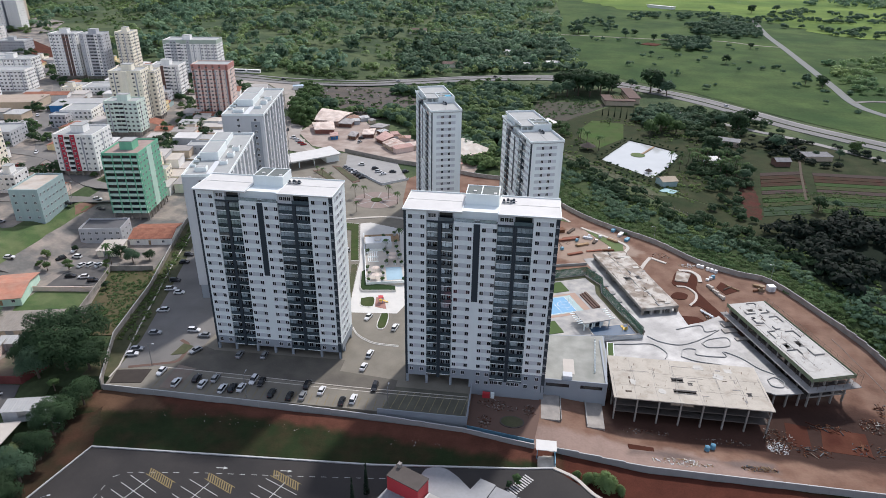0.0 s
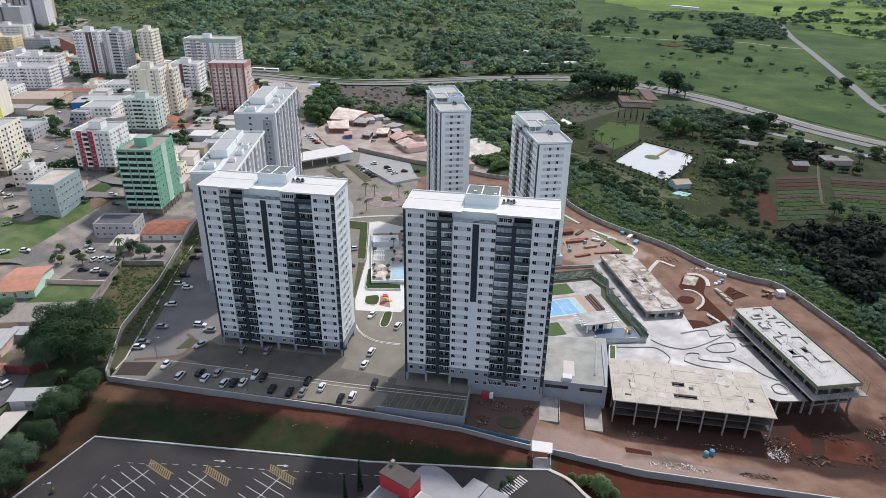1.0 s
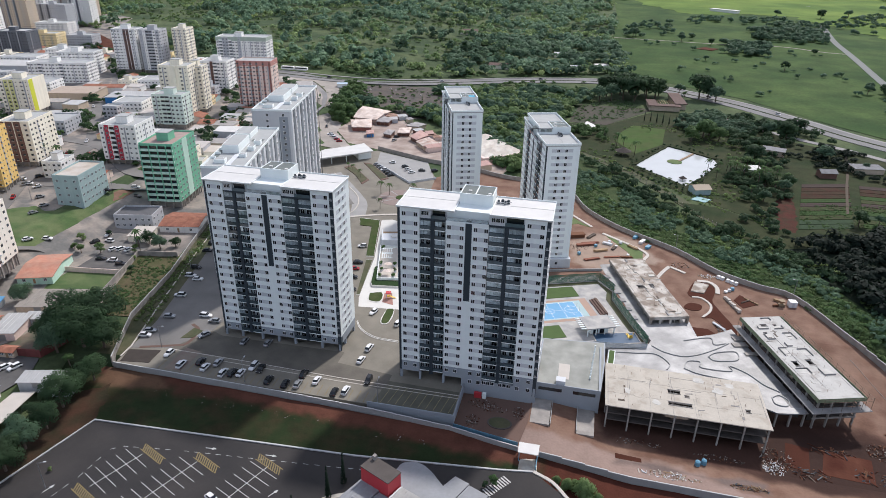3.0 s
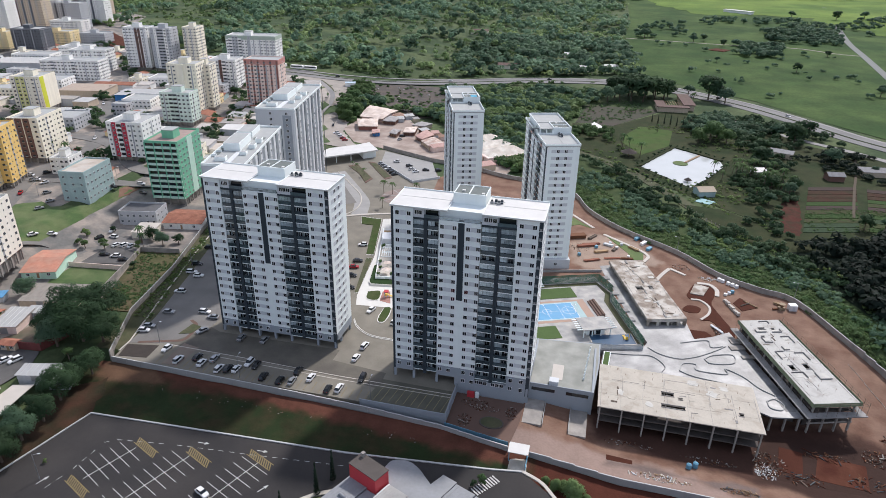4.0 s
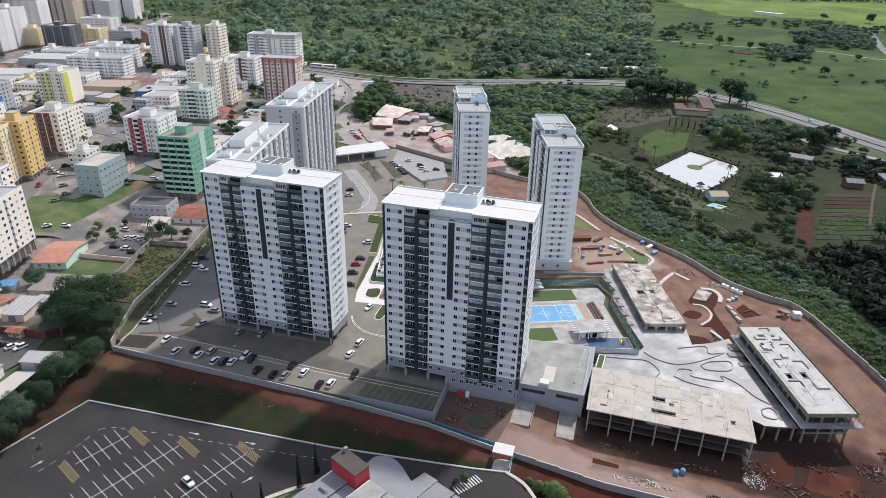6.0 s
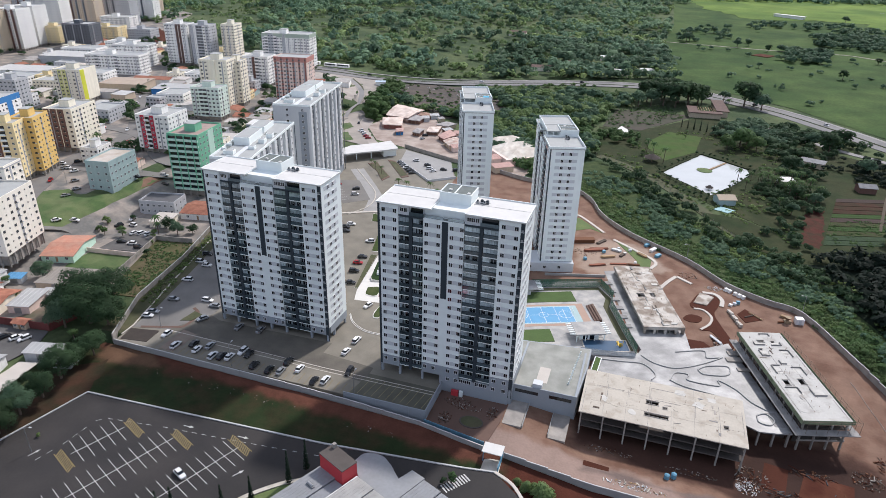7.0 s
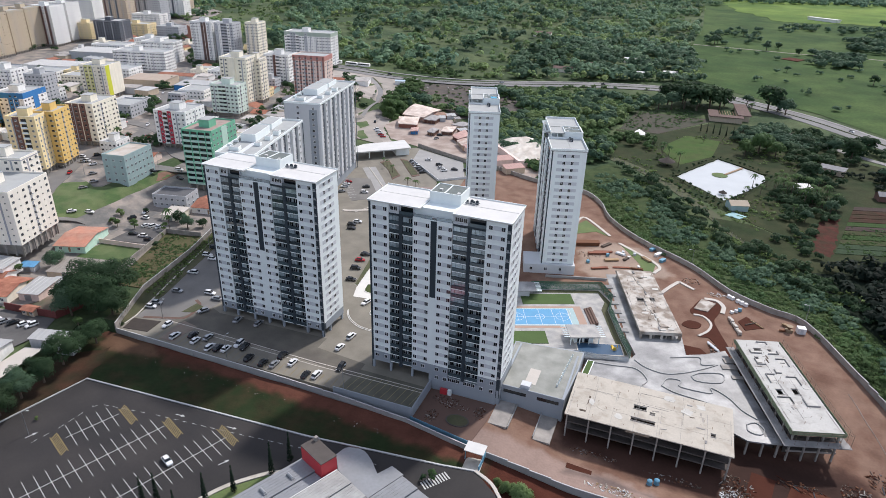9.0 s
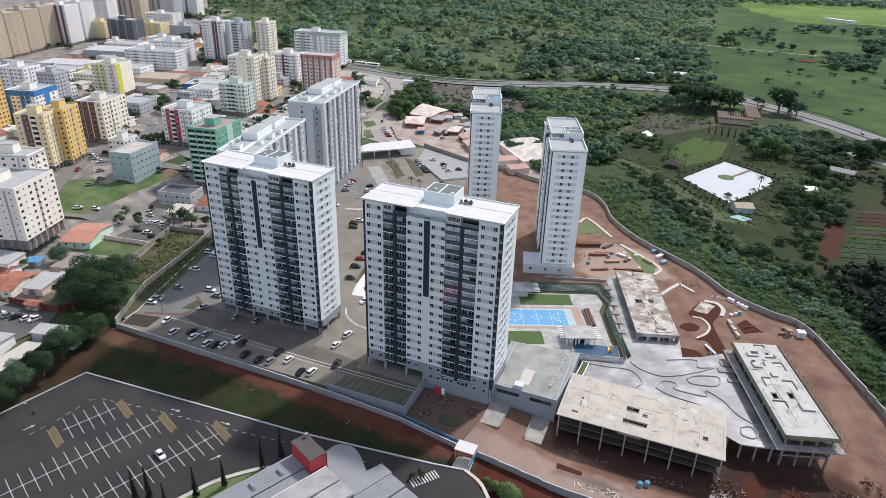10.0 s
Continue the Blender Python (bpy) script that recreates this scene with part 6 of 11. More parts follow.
def flats(label, x, y, w, d, floors, wall, rz=CITY_TURN, accent=None, accent_bays=(), balconies=(), fh=2.9, tank=True, single=True, side_accent=None, wings=False, stilts=True, gap=3.1, bands=None, blank_side=False, top_band=None, roof="roof_grey", share=0.84):
    """A block of flats: stilts, body, coloured bands, windows on the seen sides, parapet roof and water tank."""
    t = thing("apartment_block", label, "apartment building", town_at(x, y, rz), "city apartment blocks")
    g = 2.8 if stilts else 0.0
    h = g + floors * fh
    body = PAINT[wall]
    part("wall", Build().box(0, w, 0, d, g if stilts else -2.5, h).mesh("wall", body), t)
    if stilts:
        b = Build().box(1, w - 1, 2, d - 1, -2.5, g)
        for k in range(int(w // 4) + 1):
            xx = min(k * 4.0, w - 0.6)
            b.box(xx, xx + 0.6, 0, 0.6, -2.5, g)
        for k in range(int(d // 4) + 1):
            yy = min(k * 4.0, d - 0.6)
            b.box(w - 0.6, w, yy, yy + 0.6, -2.5, g)
        tagged(part("base", b.mesh("base", M["concrete_raw"]), t), "open ground floor on concrete stilts", kind="stuff")
    b = Build()
    for q in ((0, w, 0, 0.25), (0, w, d - 0.25, d), (0, 0.25, 0.25, d - 0.25), (w - 0.25, w, 0.25, d - 0.25)):
        b.box(*q, h, h + 0.9)
    part("parapet", b.mesh("parapet", body), t)
    part("roof", Build().box(0.25, w - 0.25, 0.25, d - 0.25, h, h + 0.12).mesh("roof", M[roof]), t)
    if tank:
        part("water_tank", Build().box(w * 0.34, w * 0.34 + min(7, w * 0.35), d * 0.3, d * 0.3 + min(7, d * 0.4), h + 0.12, h + 4.2).mesh("water_tank", body), t)
        part("tank_lid", Build().box(w * 0.34 - 0.2, w * 0.34 + min(7, w * 0.35) + 0.2, d * 0.3 - 0.2, d * 0.3 + min(7, d * 0.4) + 0.2, h + 4.2, h + 4.4).mesh("tank_lid", M["roof_grey"]), t)
    if wings:
        part("wing", Build().box(w * 0.42, w * 0.58, -1.2, 0, g, h + 0.6).mesh("wing", PAINT[accent or wall]), t)
    nb = max(2, round(w / gap))
    if accent and not wings:
        for k in accent_bays:
            x0 = w * (k + 0.5 - share / 2) / nb
            part("colour_band", Build().box(x0, x0 + w / nb * share, -0.12, 0, g, h + 0.5).mesh("colour_band", PAINT[accent]), t)
    if top_band:
        for q in ((-0.1, w + 0.1, -0.1, 0), (w, w + 0.1, 0, d)):
            part("top_band", Build().box(*q, h - fh, h + 0.92).mesh("top_band", PAINT[top_band]), t)
    if side_accent:
        s0, s1 = (0.02, 0.26) if blank_side else (0.4, 0.62)
        part("colour_band", Build().box(w, w + 0.12, d * s0, d * s1, g, h + 0.5).mesh("colour_band", PAINT[side_accent]), t)
    style = int(abs(x * 7 + y * 3)) % 3
    if floors > 4:
        # strips proud of the wall; their grey paint gives recesses in shade
        b = Build()
        for k in range(1, nb, 3 if style else 2):
            xx = w * k / nb
            b.box(xx - 0.45, xx + 0.45, -0.03, 0, g, h - 0.6)
        yy = d * (0.34 if style else 0.5)
        if not side_accent:
            b.box(w, w + 0.03, yy - 0.6, yy + 0.6, g, h - 0.6)
        tagged(part("facade_channel", b.mesh("facade_channel", PAINT["shade"]), t), "grey strips down the facade, painted like shaded recesses", kind="stuff")
        if style == 1:
            part("cornice", Build().box(-0.15, w + 0.15, -0.15, 0.0, h - 0.35, h).box(w, w + 0.15, 0, d, h - 0.35, h).mesh("cornice", PAINT["shade"]), t)
    spots = []
    for f in range(floors):
        zz = g + f * fh + 1.0
        for k in range(nb):
            xx = w * (k + 0.5) / nb
            if wings and abs(xx / w - 0.5) < 0.09:
                continue
            off = -0.125 if (accent and k in accent_bays) else -0.005
            if k in balconies:
                spots.append((CITY_BALCONY, shift(xx, off, zz - 0.9)))
            else:
                spots.append((CITY_WINDOW, shift(xx, off, zz)))
        ns = max(2, round(d / 3.6))
        for k in range(0 if blank_side else ns):
            yy = d * (k + 0.5) / ns
            if side_accent and d * 0.38 < yy < d * 0.64:
                continue
            spots.append((CITY_WINDOW, pose(w + 0.005, yy, zz, 0, 0, 90)))
    if bands:
        # continuous balcony fronts with dark glazing between them
        glaze = Build().box(0.3, w - 0.3, -0.06, 0.0, 0.0, 1.35).mesh("balcony_glazing", M["glass_dark"])
        front = Build().box(0.1, w - 0.1, -0.75, 0.0, -1.15, -0.1).mesh("balcony_front", PAINT[bands])
        fin = Build().box(-0.2, 0.2, -0.78, 0.0, -1.15, fh - 1.15).mesh("balcony_fin", body)
        for f in range(floors):
            zz = g + f * fh + 1.2
            part("balcony_front", front, t, shift(0, 0, zz))
            part("balcony_glazing", glaze, t, shift(0, 0, zz))
            for k in (0.02, 0.3, 0.55, 0.8, 0.98):
                part("balcony_fin", fin, t, shift(w * k, 0, zz))
        spots = [q for q in spots if q[1].translation.x > w - 0.5]
    if single and len(spots) <= 300:
        for me, m in spots:
            part("balcony" if me is CITY_BALCONY else "window", me, t, m)
    else:
        b = Build()
        for me, m in spots:
            if me is CITY_BALCONY:
                b.box(-1.6, 1.6, -1.0, 0, -0.1, 1.0, 0, m).box(-1.4, 1.4, -0.06, 0, 1.0, 2.3, 1, m)
            else:
                at = m.translation
                pick = int(at.x * 5 + at.y * 3) % 4
                if pick == 0:
                    b.box(-0.32, 0.32, -0.05, 0.02, 0.35, 0.95, 1, m)
                else:
                    b.box(-0.7, 0.7, -0.05, 0.02, -0.05, 1.05, 1, m)
                    if x > -450:
                        b.box(-0.8, 0.8, -0.09, 0.0, -0.15, -0.05, 0, m)
                    if pick == 2 and x > -450:
                        b.box(0.85, 1.35, -0.4, 0.0, -0.1, 0.3, 2, m)
        tagged(part("glazing", b.mesh("glazing", body, M["glass_city"], M["panel_grey"]), t), "rows of small dark windows", kind="stuff")
    return t


flats("bright green apartment block with pale green balconies", -206, 105.4, 17, 25, 10, "green", 9, side_accent="pale_green", bands="pale_green", roof="roof_brick")
flats("white apartment block with red painted panels", -274.5, 157.4, 22, 22, 7, "white", 8, accent="red", accent_bays=(1, 3), balconies=(2,), side_accent=None)
flats("low teal and grey office block", -252.5, 94.5, 13.5, 24, 4, "teal", 9, stilts=False, tank=False, gap=5, fh=3.7, roof="roof_earth")
flats("tall cream block beside the avenue", -307.5, 264.4, 22, 18, 12, "cream", 12, wings=True, gap=4, single=False)
flats("slim cream block joined to its neighbour", -297, 282.6, 12, 14, 11, "cream", 12, gap=4, single=False)
flats("pale grey block of flats", -296, 237, 22, 14, 7, "mint", 8, balconies=(2, 3), single=False)
flats("rose tower with vertical white stripes", -264.5, 300.4, 27, 18, 12, "rose", 10, accent="maroon", accent_bays=(0, 2, 4, 6, 8, 10), single=False, tank=False, gap=2.4, top_band="rose_deep", share=0.56)
flats("white block with dark stair strip", -330, 352, 24, 20, 8, "white", 10, accent="brown", accent_bays=(3,), balconies=(4,), single=False)
flats("white block with green top storey", -362, 434.4, 50, 22, 11, "white", 10, accent="grey", accent_bays=(2, 3, 7), balconies=(1, 4), single=False, top_band="sage")
flats("white tower with a brown stair strip", -460, 410, 24, 18, 13, "white", 10, accent="brown", accent_bays=(4, 5), single=False)
flats("slate and white tower", -432, 414, 20, 18, 13, "grey", 10, accent="white", accent_bays=(1, 4), balconies=(2, 3), single=False)
flats("cream tower beside the slate one", -408, 432, 14, 20, 13, "cream", 10, single=False)
flats("ochre and yellow apartment tower", -305, 83, 16, 13, 10, "yellow", 24, accent="brown", accent_bays=(1,), balconies=(2,), side_accent=None, gap=4)
flats("ochre rear wing of the yellow tower", -303, 97, 13, 17, 10, "ochre", 22, gap=4, single=False)
flats("cream block with a dark brown side", -325, 137.6, 18, 26, 8, "cream", 14, accent="brown", accent_bays=(0, 1, 2), single=False, gap=4)
flats("white block with a lime stripe", -423, 236, 22, 22, 8, "cream", 14, accent="lime_pale", accent_bays=(1, 2), side_accent="lime", single=False, gap=4, blank_side=True)
flats("white and blue block of flats", -402, 146, 22, 24, 7, "white", 16, accent="blue", accent_bays=(0, 3, 4), side_accent="blue", single=False, gap=4, top_band="blue")
flats("large white block of flats on stilts", -242, 6.4, 28, 25.6, 8, "ivory", 17, gap=4.6, single=False)
flats("taller wing of the white block of flats", -256, 29, 24, 12, 10, "ivory", 17, gap=4.6, single=False)
flats("orange and dark tower", -404, 112, 22, 20, 14, "ochre", 14, accent="slate", accent_bays=(0, 1), single=False, gap=4)
flats("grey and white block of flats", -470, 190, 24, 18, 8, "white", 12, single=False)
flats("pale grey block of flats", -440, 200, 16, 14, 7, "grey", 12, single=False)
flats("white terraced block with small windows", -500, 342, 54, 20, 6, "white", 14, balconies=(3, 9), single=False, stilts=False)
flats("white block behind the terrace", -505, 384, 36, 20, 7, "white", 14, single=False, stilts=False)
for k in range(5):
    flats("tan slab tower in a long row", -640 - 9.0 * k, 262 + 27 * k, 24, 24, 14, "sand", 14, accent="umber", accent_bays=(1, 3, 5), single=False)
for k in range(2):
    flats("white tower with brown balcony stripes", -672 - 10 * k, 396 + 30 * k, 26, 24, 14, "white", 14, accent="brown", accent_bays=(1, 4, 6), single=False)
flats("dark glass office block", -628, 440, 32, 24, 9, "slate", 14, single=False, stilts=False)
flats("yellow office block with small windows", -666, 444, 22, 20, 6, "yellow", 14, single=False)
rr = random.Random(5)
for k in range(22):
    x, y = -720 - 52 * (k % 6) + rr.uniform(-8, 8), 480 + 62 * (k // 6) + 40 * (k % 6) + rr.uniform(-10, 10)
    flats("distant tower block in the city centre", x, y, rr.uniform(24, 38), 22, rr.randint(10, 18), rr.choice(("white", "grey", "tan", "white", "cream")), 12 + rr.uniform(-4, 4), accent=rr.choice(("grey", "brown", "slate")), accent_bays=(1, 4), single=False)
for x, y, w, f, c in ((-590, 398, 40, 3, "white"), (-566, 436, 30, 4, "white"), (-650, 500, 36, 5, "yellow"), (-612, 520, 30, 4, "grey"), (-690, 560, 40, 6, "white"), (-560, 240, 34, 4, "grey"), (-520, 262, 30, 3, "white"), (-600, 210, 30, 5, "white"), (-478, 262, 28, 3, "cream"), (-480, 300, 34, 3, "white"), (-350, 262, 22, 3, "white"), (-360, 200, 18, 3, "grey"), (-395, 352, 34, 2, "white"), (-366, 394, 22, 3, "cream")):
    flats("low pale commercial block with a flat roof", x, y, w, 22, f, c, 13, stilts=False, tank=f > 3, single=False)
sheet("red_plot", in_town([(-665, 596), (-640, 560), (-523, 488), (-508, 500), (-548, 536), (-650, 616)]), lambda x, y: land_height(x, y) + 0.6, M["red_dirt"], "bare red earth plot at the edge of the city", 20.0)
sheet("pale_car_park", in_town([(-560, 470), (-510, 444), (-490, 466), (-530, 492)]), lambda x, y: land_height(x, y) + 0.5, M["pavers_light"], "pale car park at the edge of the city", 20.0, "car park")


def gable_house(label, x, y, w, d, rz, wall, roof, h=3.0, ridge=1.6, group="low houses", lean=False):
    """A low house: walls, a gabled or single-pitch roof with overhang, door and windows."""
    t = thing("house", label, "house", town_at(x, y, rz), group)
    body = Build().box(0, w, 0, d, -1.5, h)
    b = Build()
    o, th = 0.5, 0.14
    if lean:
        for dz in (0, th):
            pts = [(-o, -o, h + dz), (w + o, -o, h + dz), (w + o, d + o, h + ridge * 0.5 + dz), (-o, d + o, h + ridge * 0.5 + dz)]
            b.face(pts if dz else pts[::-1])
        b.face([(-o, -o, h), (w + o, -o, h), (w + o, -o, h + th), (-o, -o, h + th)])
        b.face([(w + o, -o, h), (w + o, d + o, h + ridge * 0.5), (w + o, d + o, h + ridge * 0.5 + th), (w + o, -o, h + th)])
    else:
        for s, e in ((-o, d / 2), (d + o, d / 2)):
            pts = [(-o, s, h), (w + o, s, h), (w + o, e, h + ridge), (-o, e, h + ridge)]
            up = [(p[0], p[1], p[2] + th) for p in pts]
            if s > e:
                pts, up = pts[::-1], up[::-1]
            b.face(up).face(pts[::-1])
            b.face([pts[0], pts[1], up[1], up[0]] if s < e else [pts[3], pts[2], up[2], up[3]])
        for xx in (0, w):
            body.face([(xx, 0, h), (xx, d, h), (xx, d / 2, h + ridge)])
    part("wall", body.weld().mesh("wall", PAINT[wall]), t)
    part("roof", b.weld().mesh("roof", roof), t)
    if y > 100 or x < -300:
        return t
    part("door", Build().box(w * 0.45, w * 0.45 + 0.9, -0.05, 0, 0, 2.1).mesh("door", M["wood"]), t)
    part("window", CITY_WINDOW, t, shift(w * 0.2, -0.01, 1.0))
    part("window", CITY_WINDOW, t, shift(w * 0.8, -0.01, 1.0))
    return t


def flat_shed(label, x, y, w, d, rz, h, roof, wall="white", group="low sheds", tilt=0.4):
    """A low commercial shed: walls and a ribbed sheet roof."""
    t = thing("shed", label, "shed", town_at(x, y, rz), group)
    part("wall", Build().box(0, w, 0, d, -1.5, h).mesh("wall", PAINT[wall]), t)
    b = Build()
    n = max(4, int(w / 1.5))
    edge = []
    for i in range(n):
        a, c = -0.4 + (w + 0.8) * i / n, -0.4 + (w + 0.8) * (i + 1) / n
        edge += [(a, 0.1), (c - 0.3, 0.1), (c - 0.22, 0.2), (c - 0.08, 0.2)]
    edge.append((w + 0.4, 0.1))
    for (a, za), (c, zc) in zip(edge, edge[1:]):
        b.face([(a, -0.4, h + za), (c, -0.4, h + zc), (c, d + 0.4, h + zc + tilt), (a, d + 0.4, h + za + tilt)])
    lo, hi = (-0.4, -0.4, h), (w + 0.4, -0.4, h)
    lo2, hi2 = (-0.4, d + 0.4, h + tilt), (w + 0.4, d + 0.4, h + tilt)
    b.face([lo, hi] + [(x, -0.4, h + z) for x, z in edge[::-1]])
    b.face([hi2, lo2] + [(x, d + 0.4, h + z + tilt) for x, z in edge])
    b.face([lo, lo2, hi2, hi])
    b.face([lo, (edge[0][0], -0.4, h + 0.1), (edge[0][0], d + 0.4, h + 0.1 + tilt), lo2])
    b.face([hi, hi2, (w + 0.4, d + 0.4, h + 0.1 + tilt), (w + 0.4, -0.4, h + 0.1)])
    part("roof", b.weld().mesh("roof", roof), t)
    if y < 100 and x > -300:
        part("door", Build().box(w * 0.3, w * 0.3 + 2.6, -0.05, 0, 0, 2.4).mesh("door", M["steel"]), t)
    return t


def bus(x, y, rz):
    """A long white coach seen from far off."""
    a, c = town_place(x, y)[:2]
    t = thing("bus", "long white bus parked beside the highway", "bus", shift(a, c, land_height(a, c) + 0.2, rz), "parked buses")
    part("body", Build().prism([(0, 0.6), (0.9, 0.35), (11.6, 0.35), (12.4, 0.7), (12.4, 2.9), (12.0, 3.3), (0.6, 3.3), (0.1, 2.7)], -1.25, 1.25).mesh("body", PAINT["white"]), t, pose(0, 0, 0, 90, 0, 0))
    for side in (-1.27, 1.25):
        part("window_band", Build().box(0.9, 12.0, side, side + 0.02, 1.7, 2.7).mesh("window_band", M["glass_dark"]), t)
    for wx in (2.4, 9.6):
        for wy in (-1.2, 0.9):
            part("wheel", Build().tube((wx, wy, 0.5), (wx, wy + 0.3, 0.5), 0.5, sides=12).mesh("wheel", M["rubber"]), t)
    return t


for x, y, rz in ((-332, 474, -4), (-312, 471, 0), (-297, 470.5, 2)):
    bus(x, y, rz)

# streets of the city, then the low houses between them
STREETS = (
    ([(-222, -60), (-262, 20), (-262, 52), (-277, 82), (-297, 118), (-305, 150), (-310, 187), (-345, 235), (-385, 290), (-430, 370), (-480, 430)], 9),
    ([(-222, 128), (-290, 118), (-330, 112), (-400, 95), (-520, 70)], 8),
    ([(-196, 44), (-222, 50), (-238, 46)], 7),
    ([(-176, 57), (-196, 60), (-200, 56)], 8),
    ([(-214, 150), (-250, 148), (-310, 190), (-400, 195), (-520, 200)], 8),
    ([(-236, 215), (-300, 222), (-345, 235)], 7),
    ([(-500, 60), (-535, 230), (-600, 350), (-711, 631)], 14),
    ([(-480, 430), (-560, 480), (-640, 560), (-711, 631)], 10),
)
for k, (pts, wd) in enumerate(STREETS):
    ribbon("street", in_town(curve_points(pts, 6)), wd, 0.06 + 0.02 * k, M["asphalt_worn"], "worn grey city street", "road", follow=True)
M["yard_brown"] = mat("yard_brown", (0.15, 0.115, 0.085), 0.95, patch=0.35, patch_size=3, grain=0.2, grain_size=0.5, rgb2=(0.075, 0.075, 0.045), mix_size=4)
M["plot_grass"] = mat("plot_grass", (0.055, 0.10, 0.028), 0.95, patch=0.35, patch_size=6, grain=0.25, grain_size=0.5, bump=0.06, rgb2=(0.10, 0.13, 0.05), mix_size=9, sharp=0.1)
sheet("open_plot", ragged(in_town([(-272, 82), (-261, 66), (-250, 51), (-232, 47), (-214, 47), (-208, 53), (-212, 66), (-218, 80), (-222, 98), (-226, 122), (-238, 124), (-237, 106), (-236, 92), (-252, 86), (-262, 90)]), 0.8), lambda x, y: land_height(x, y) + 0.05, M["plot_grass"], "open green plot with mown grass", 5.0, "grass")
sheet("drive", in_town([(-218, 5), (-210, 11), (-211, 32), (-217, 43), (-219, 34)]), lambda x, y: land_height(x, y) + 0.08, M["pavers_light"], "pale paved drive before the white block", 5.0, "pavement")
sheet("bare_earth", ragged(in_town([(-237, 116), (-229, 106), (-225, 120), (-234, 125)]), 0.8), lambda x, y: land_height(x, y) + 0.09, M["site_dirt"], "worn bare earth on the plot", 5.0)
patch("walled_plot", [(-190, 16), (-167, 19), (-171, 37), (-197, 33)], 0.08, M["plot_grass"], "small walled grass plot", 0.3, "grass")
patch("walled_plot", [(-160, 8), (-147, 10), (-157, 58), (-175, 54)], 0.06, mat("overgrown", (0.070, 0.078, 0.034), 0.95, patch=0.4, patch_size=4, grain=0.3, grain_size=0.5, bump=0.08, rgb2=(0.110, 0.090, 0.052), mix_size=7, sharp=0.14, spec=0.12), "overgrown walled plot", 0.3, "grass")
panel_wall("plot_wall", [(-164, 12), (-175, 54), (-158, 57)], 2.2, M["concrete_raw"], "stained wall between the plots", 3.5)
panel_wall("plot_wall", [(-194, 34), (-171, 37)], 2.0, PAINT["rose"], "reddish wall along the plot", 4)
patch("car_yard", [(-205, 51), (-195, 37), (-174, 42), (-176, 56), (-190, 66), (-202, 64)], 0.07, M["asphalt_yard"], "small asphalt yard with parked cars", 0.1, "car park")

gable_house("low house with faded orange tile roof", -204, 20, 13, 20, 20, "pale_green", mat("tile_faded", (0.48, 0.21, 0.14), 0.85, patch=0.3, patch_size=2, grain=0.15, rgb2=(0.40, 0.22, 0.16), mix_size=4), 2.6)
gable_house("low house with weathered red tiles", -181, 78, 18, 16, 12, "white", M["tile_red"])
flats("two-storey grey house with a dark flat roof", -204, 77, 18, 12, 2, "grey", 12, stilts=False, tank=False, roof="roof_slate")
flat_shed("long low shed with a weathered brown sheet roof", -187, 2, 21, 12, 14, 2.6, mat("roof_brown", (0.26, 0.235, 0.205), 0.85, patch=0.25, patch_size=2), "tan")
flat_shed("small lean-to with a pale sheet roof", -178, -4, 10, 4, 12, 2.6, M["metal_roof"], "grey")
flat_shed("pale metal roofed workshop", -181, -15, 8, 12, 15, 3.0, M["metal_roof"], "rose")
panel_wall("yard_wall", [(-179.7, -21.4), (-158, -18.7), (-156, -9)], 2.6, mat("wall_red", (0.17, 0.045, 0.04), 0.85, patch=0.25, patch_size=1.5, streak=0.2), "dark red wall along the car yard", 4.0)
patch("back_yard", [(-179, -21), (-158.4, -18.4), (-156.4, -9), (-164, 5), (-172, 0), (-174, -13)], 0.05, M["yard_brown"], "trodden brown back yard", 0.2, "yard")
gable_house("small lean-to with orange tiles in the yard", -170.6, -22, 5, 3.2, 6, "tan", M["tile_red"], 2.2, 0.8)
flat_shed("low shelter with a rusty roof in the yard", -167, -8, 7, 5, 14, 2.2, mat("roof_rusty", (0.16, 0.10, 0.075), 0.9, patch=0.3, patch_size=1.5), "brown")
flat_shed("small tin roof beside the lane", -141.5, -33.4, 6, 4.4, 14, 2.3, M["metal_roof"], "grey")
gable_house("house with orange tiles beside the workshop", -192, -21, 10, 14, 14, "cream", M["tile_red"])
gable_house("small house with orange tiles", -204, -13, 9, 8, 14, "white", M["tile_red"])
flat_shed("low beige annex beside the grey house", -188, 65, 9, 10, 12, 2.8, M["pavers_light"], "cream")
flat_shed("shed under a blue tarpaulin", -201, 1, 6, 4, 20, 2.2, mat("tarp_blue", (0.10, 0.28, 0.48), 0.6, patch=0.25, patch_size=1), "grey")
flat_shed("small tin roof by the trees", -152, -34, 14, 5, 14, 2.3, M["metal_roof"], "grey")
gable_house("long white house at the edge of the bank", -160, -66, 12, 26, 14, "white", M["metal_roof"])
patch("white_lane", [(-146, -34), (-152, -36), (-150, -80), (-141, -80)], 0.03, M["pavers_light"], "pale concrete lane under the trees", 0.2, "road")
patch("car_yard", [(-184, -37), (-155.6, -38), (-154, -28), (-158, -19.4), (-180, -22)], 0.06, M["asphalt_yard"], "asphalt yard with parked cars", 0.1, "car park")

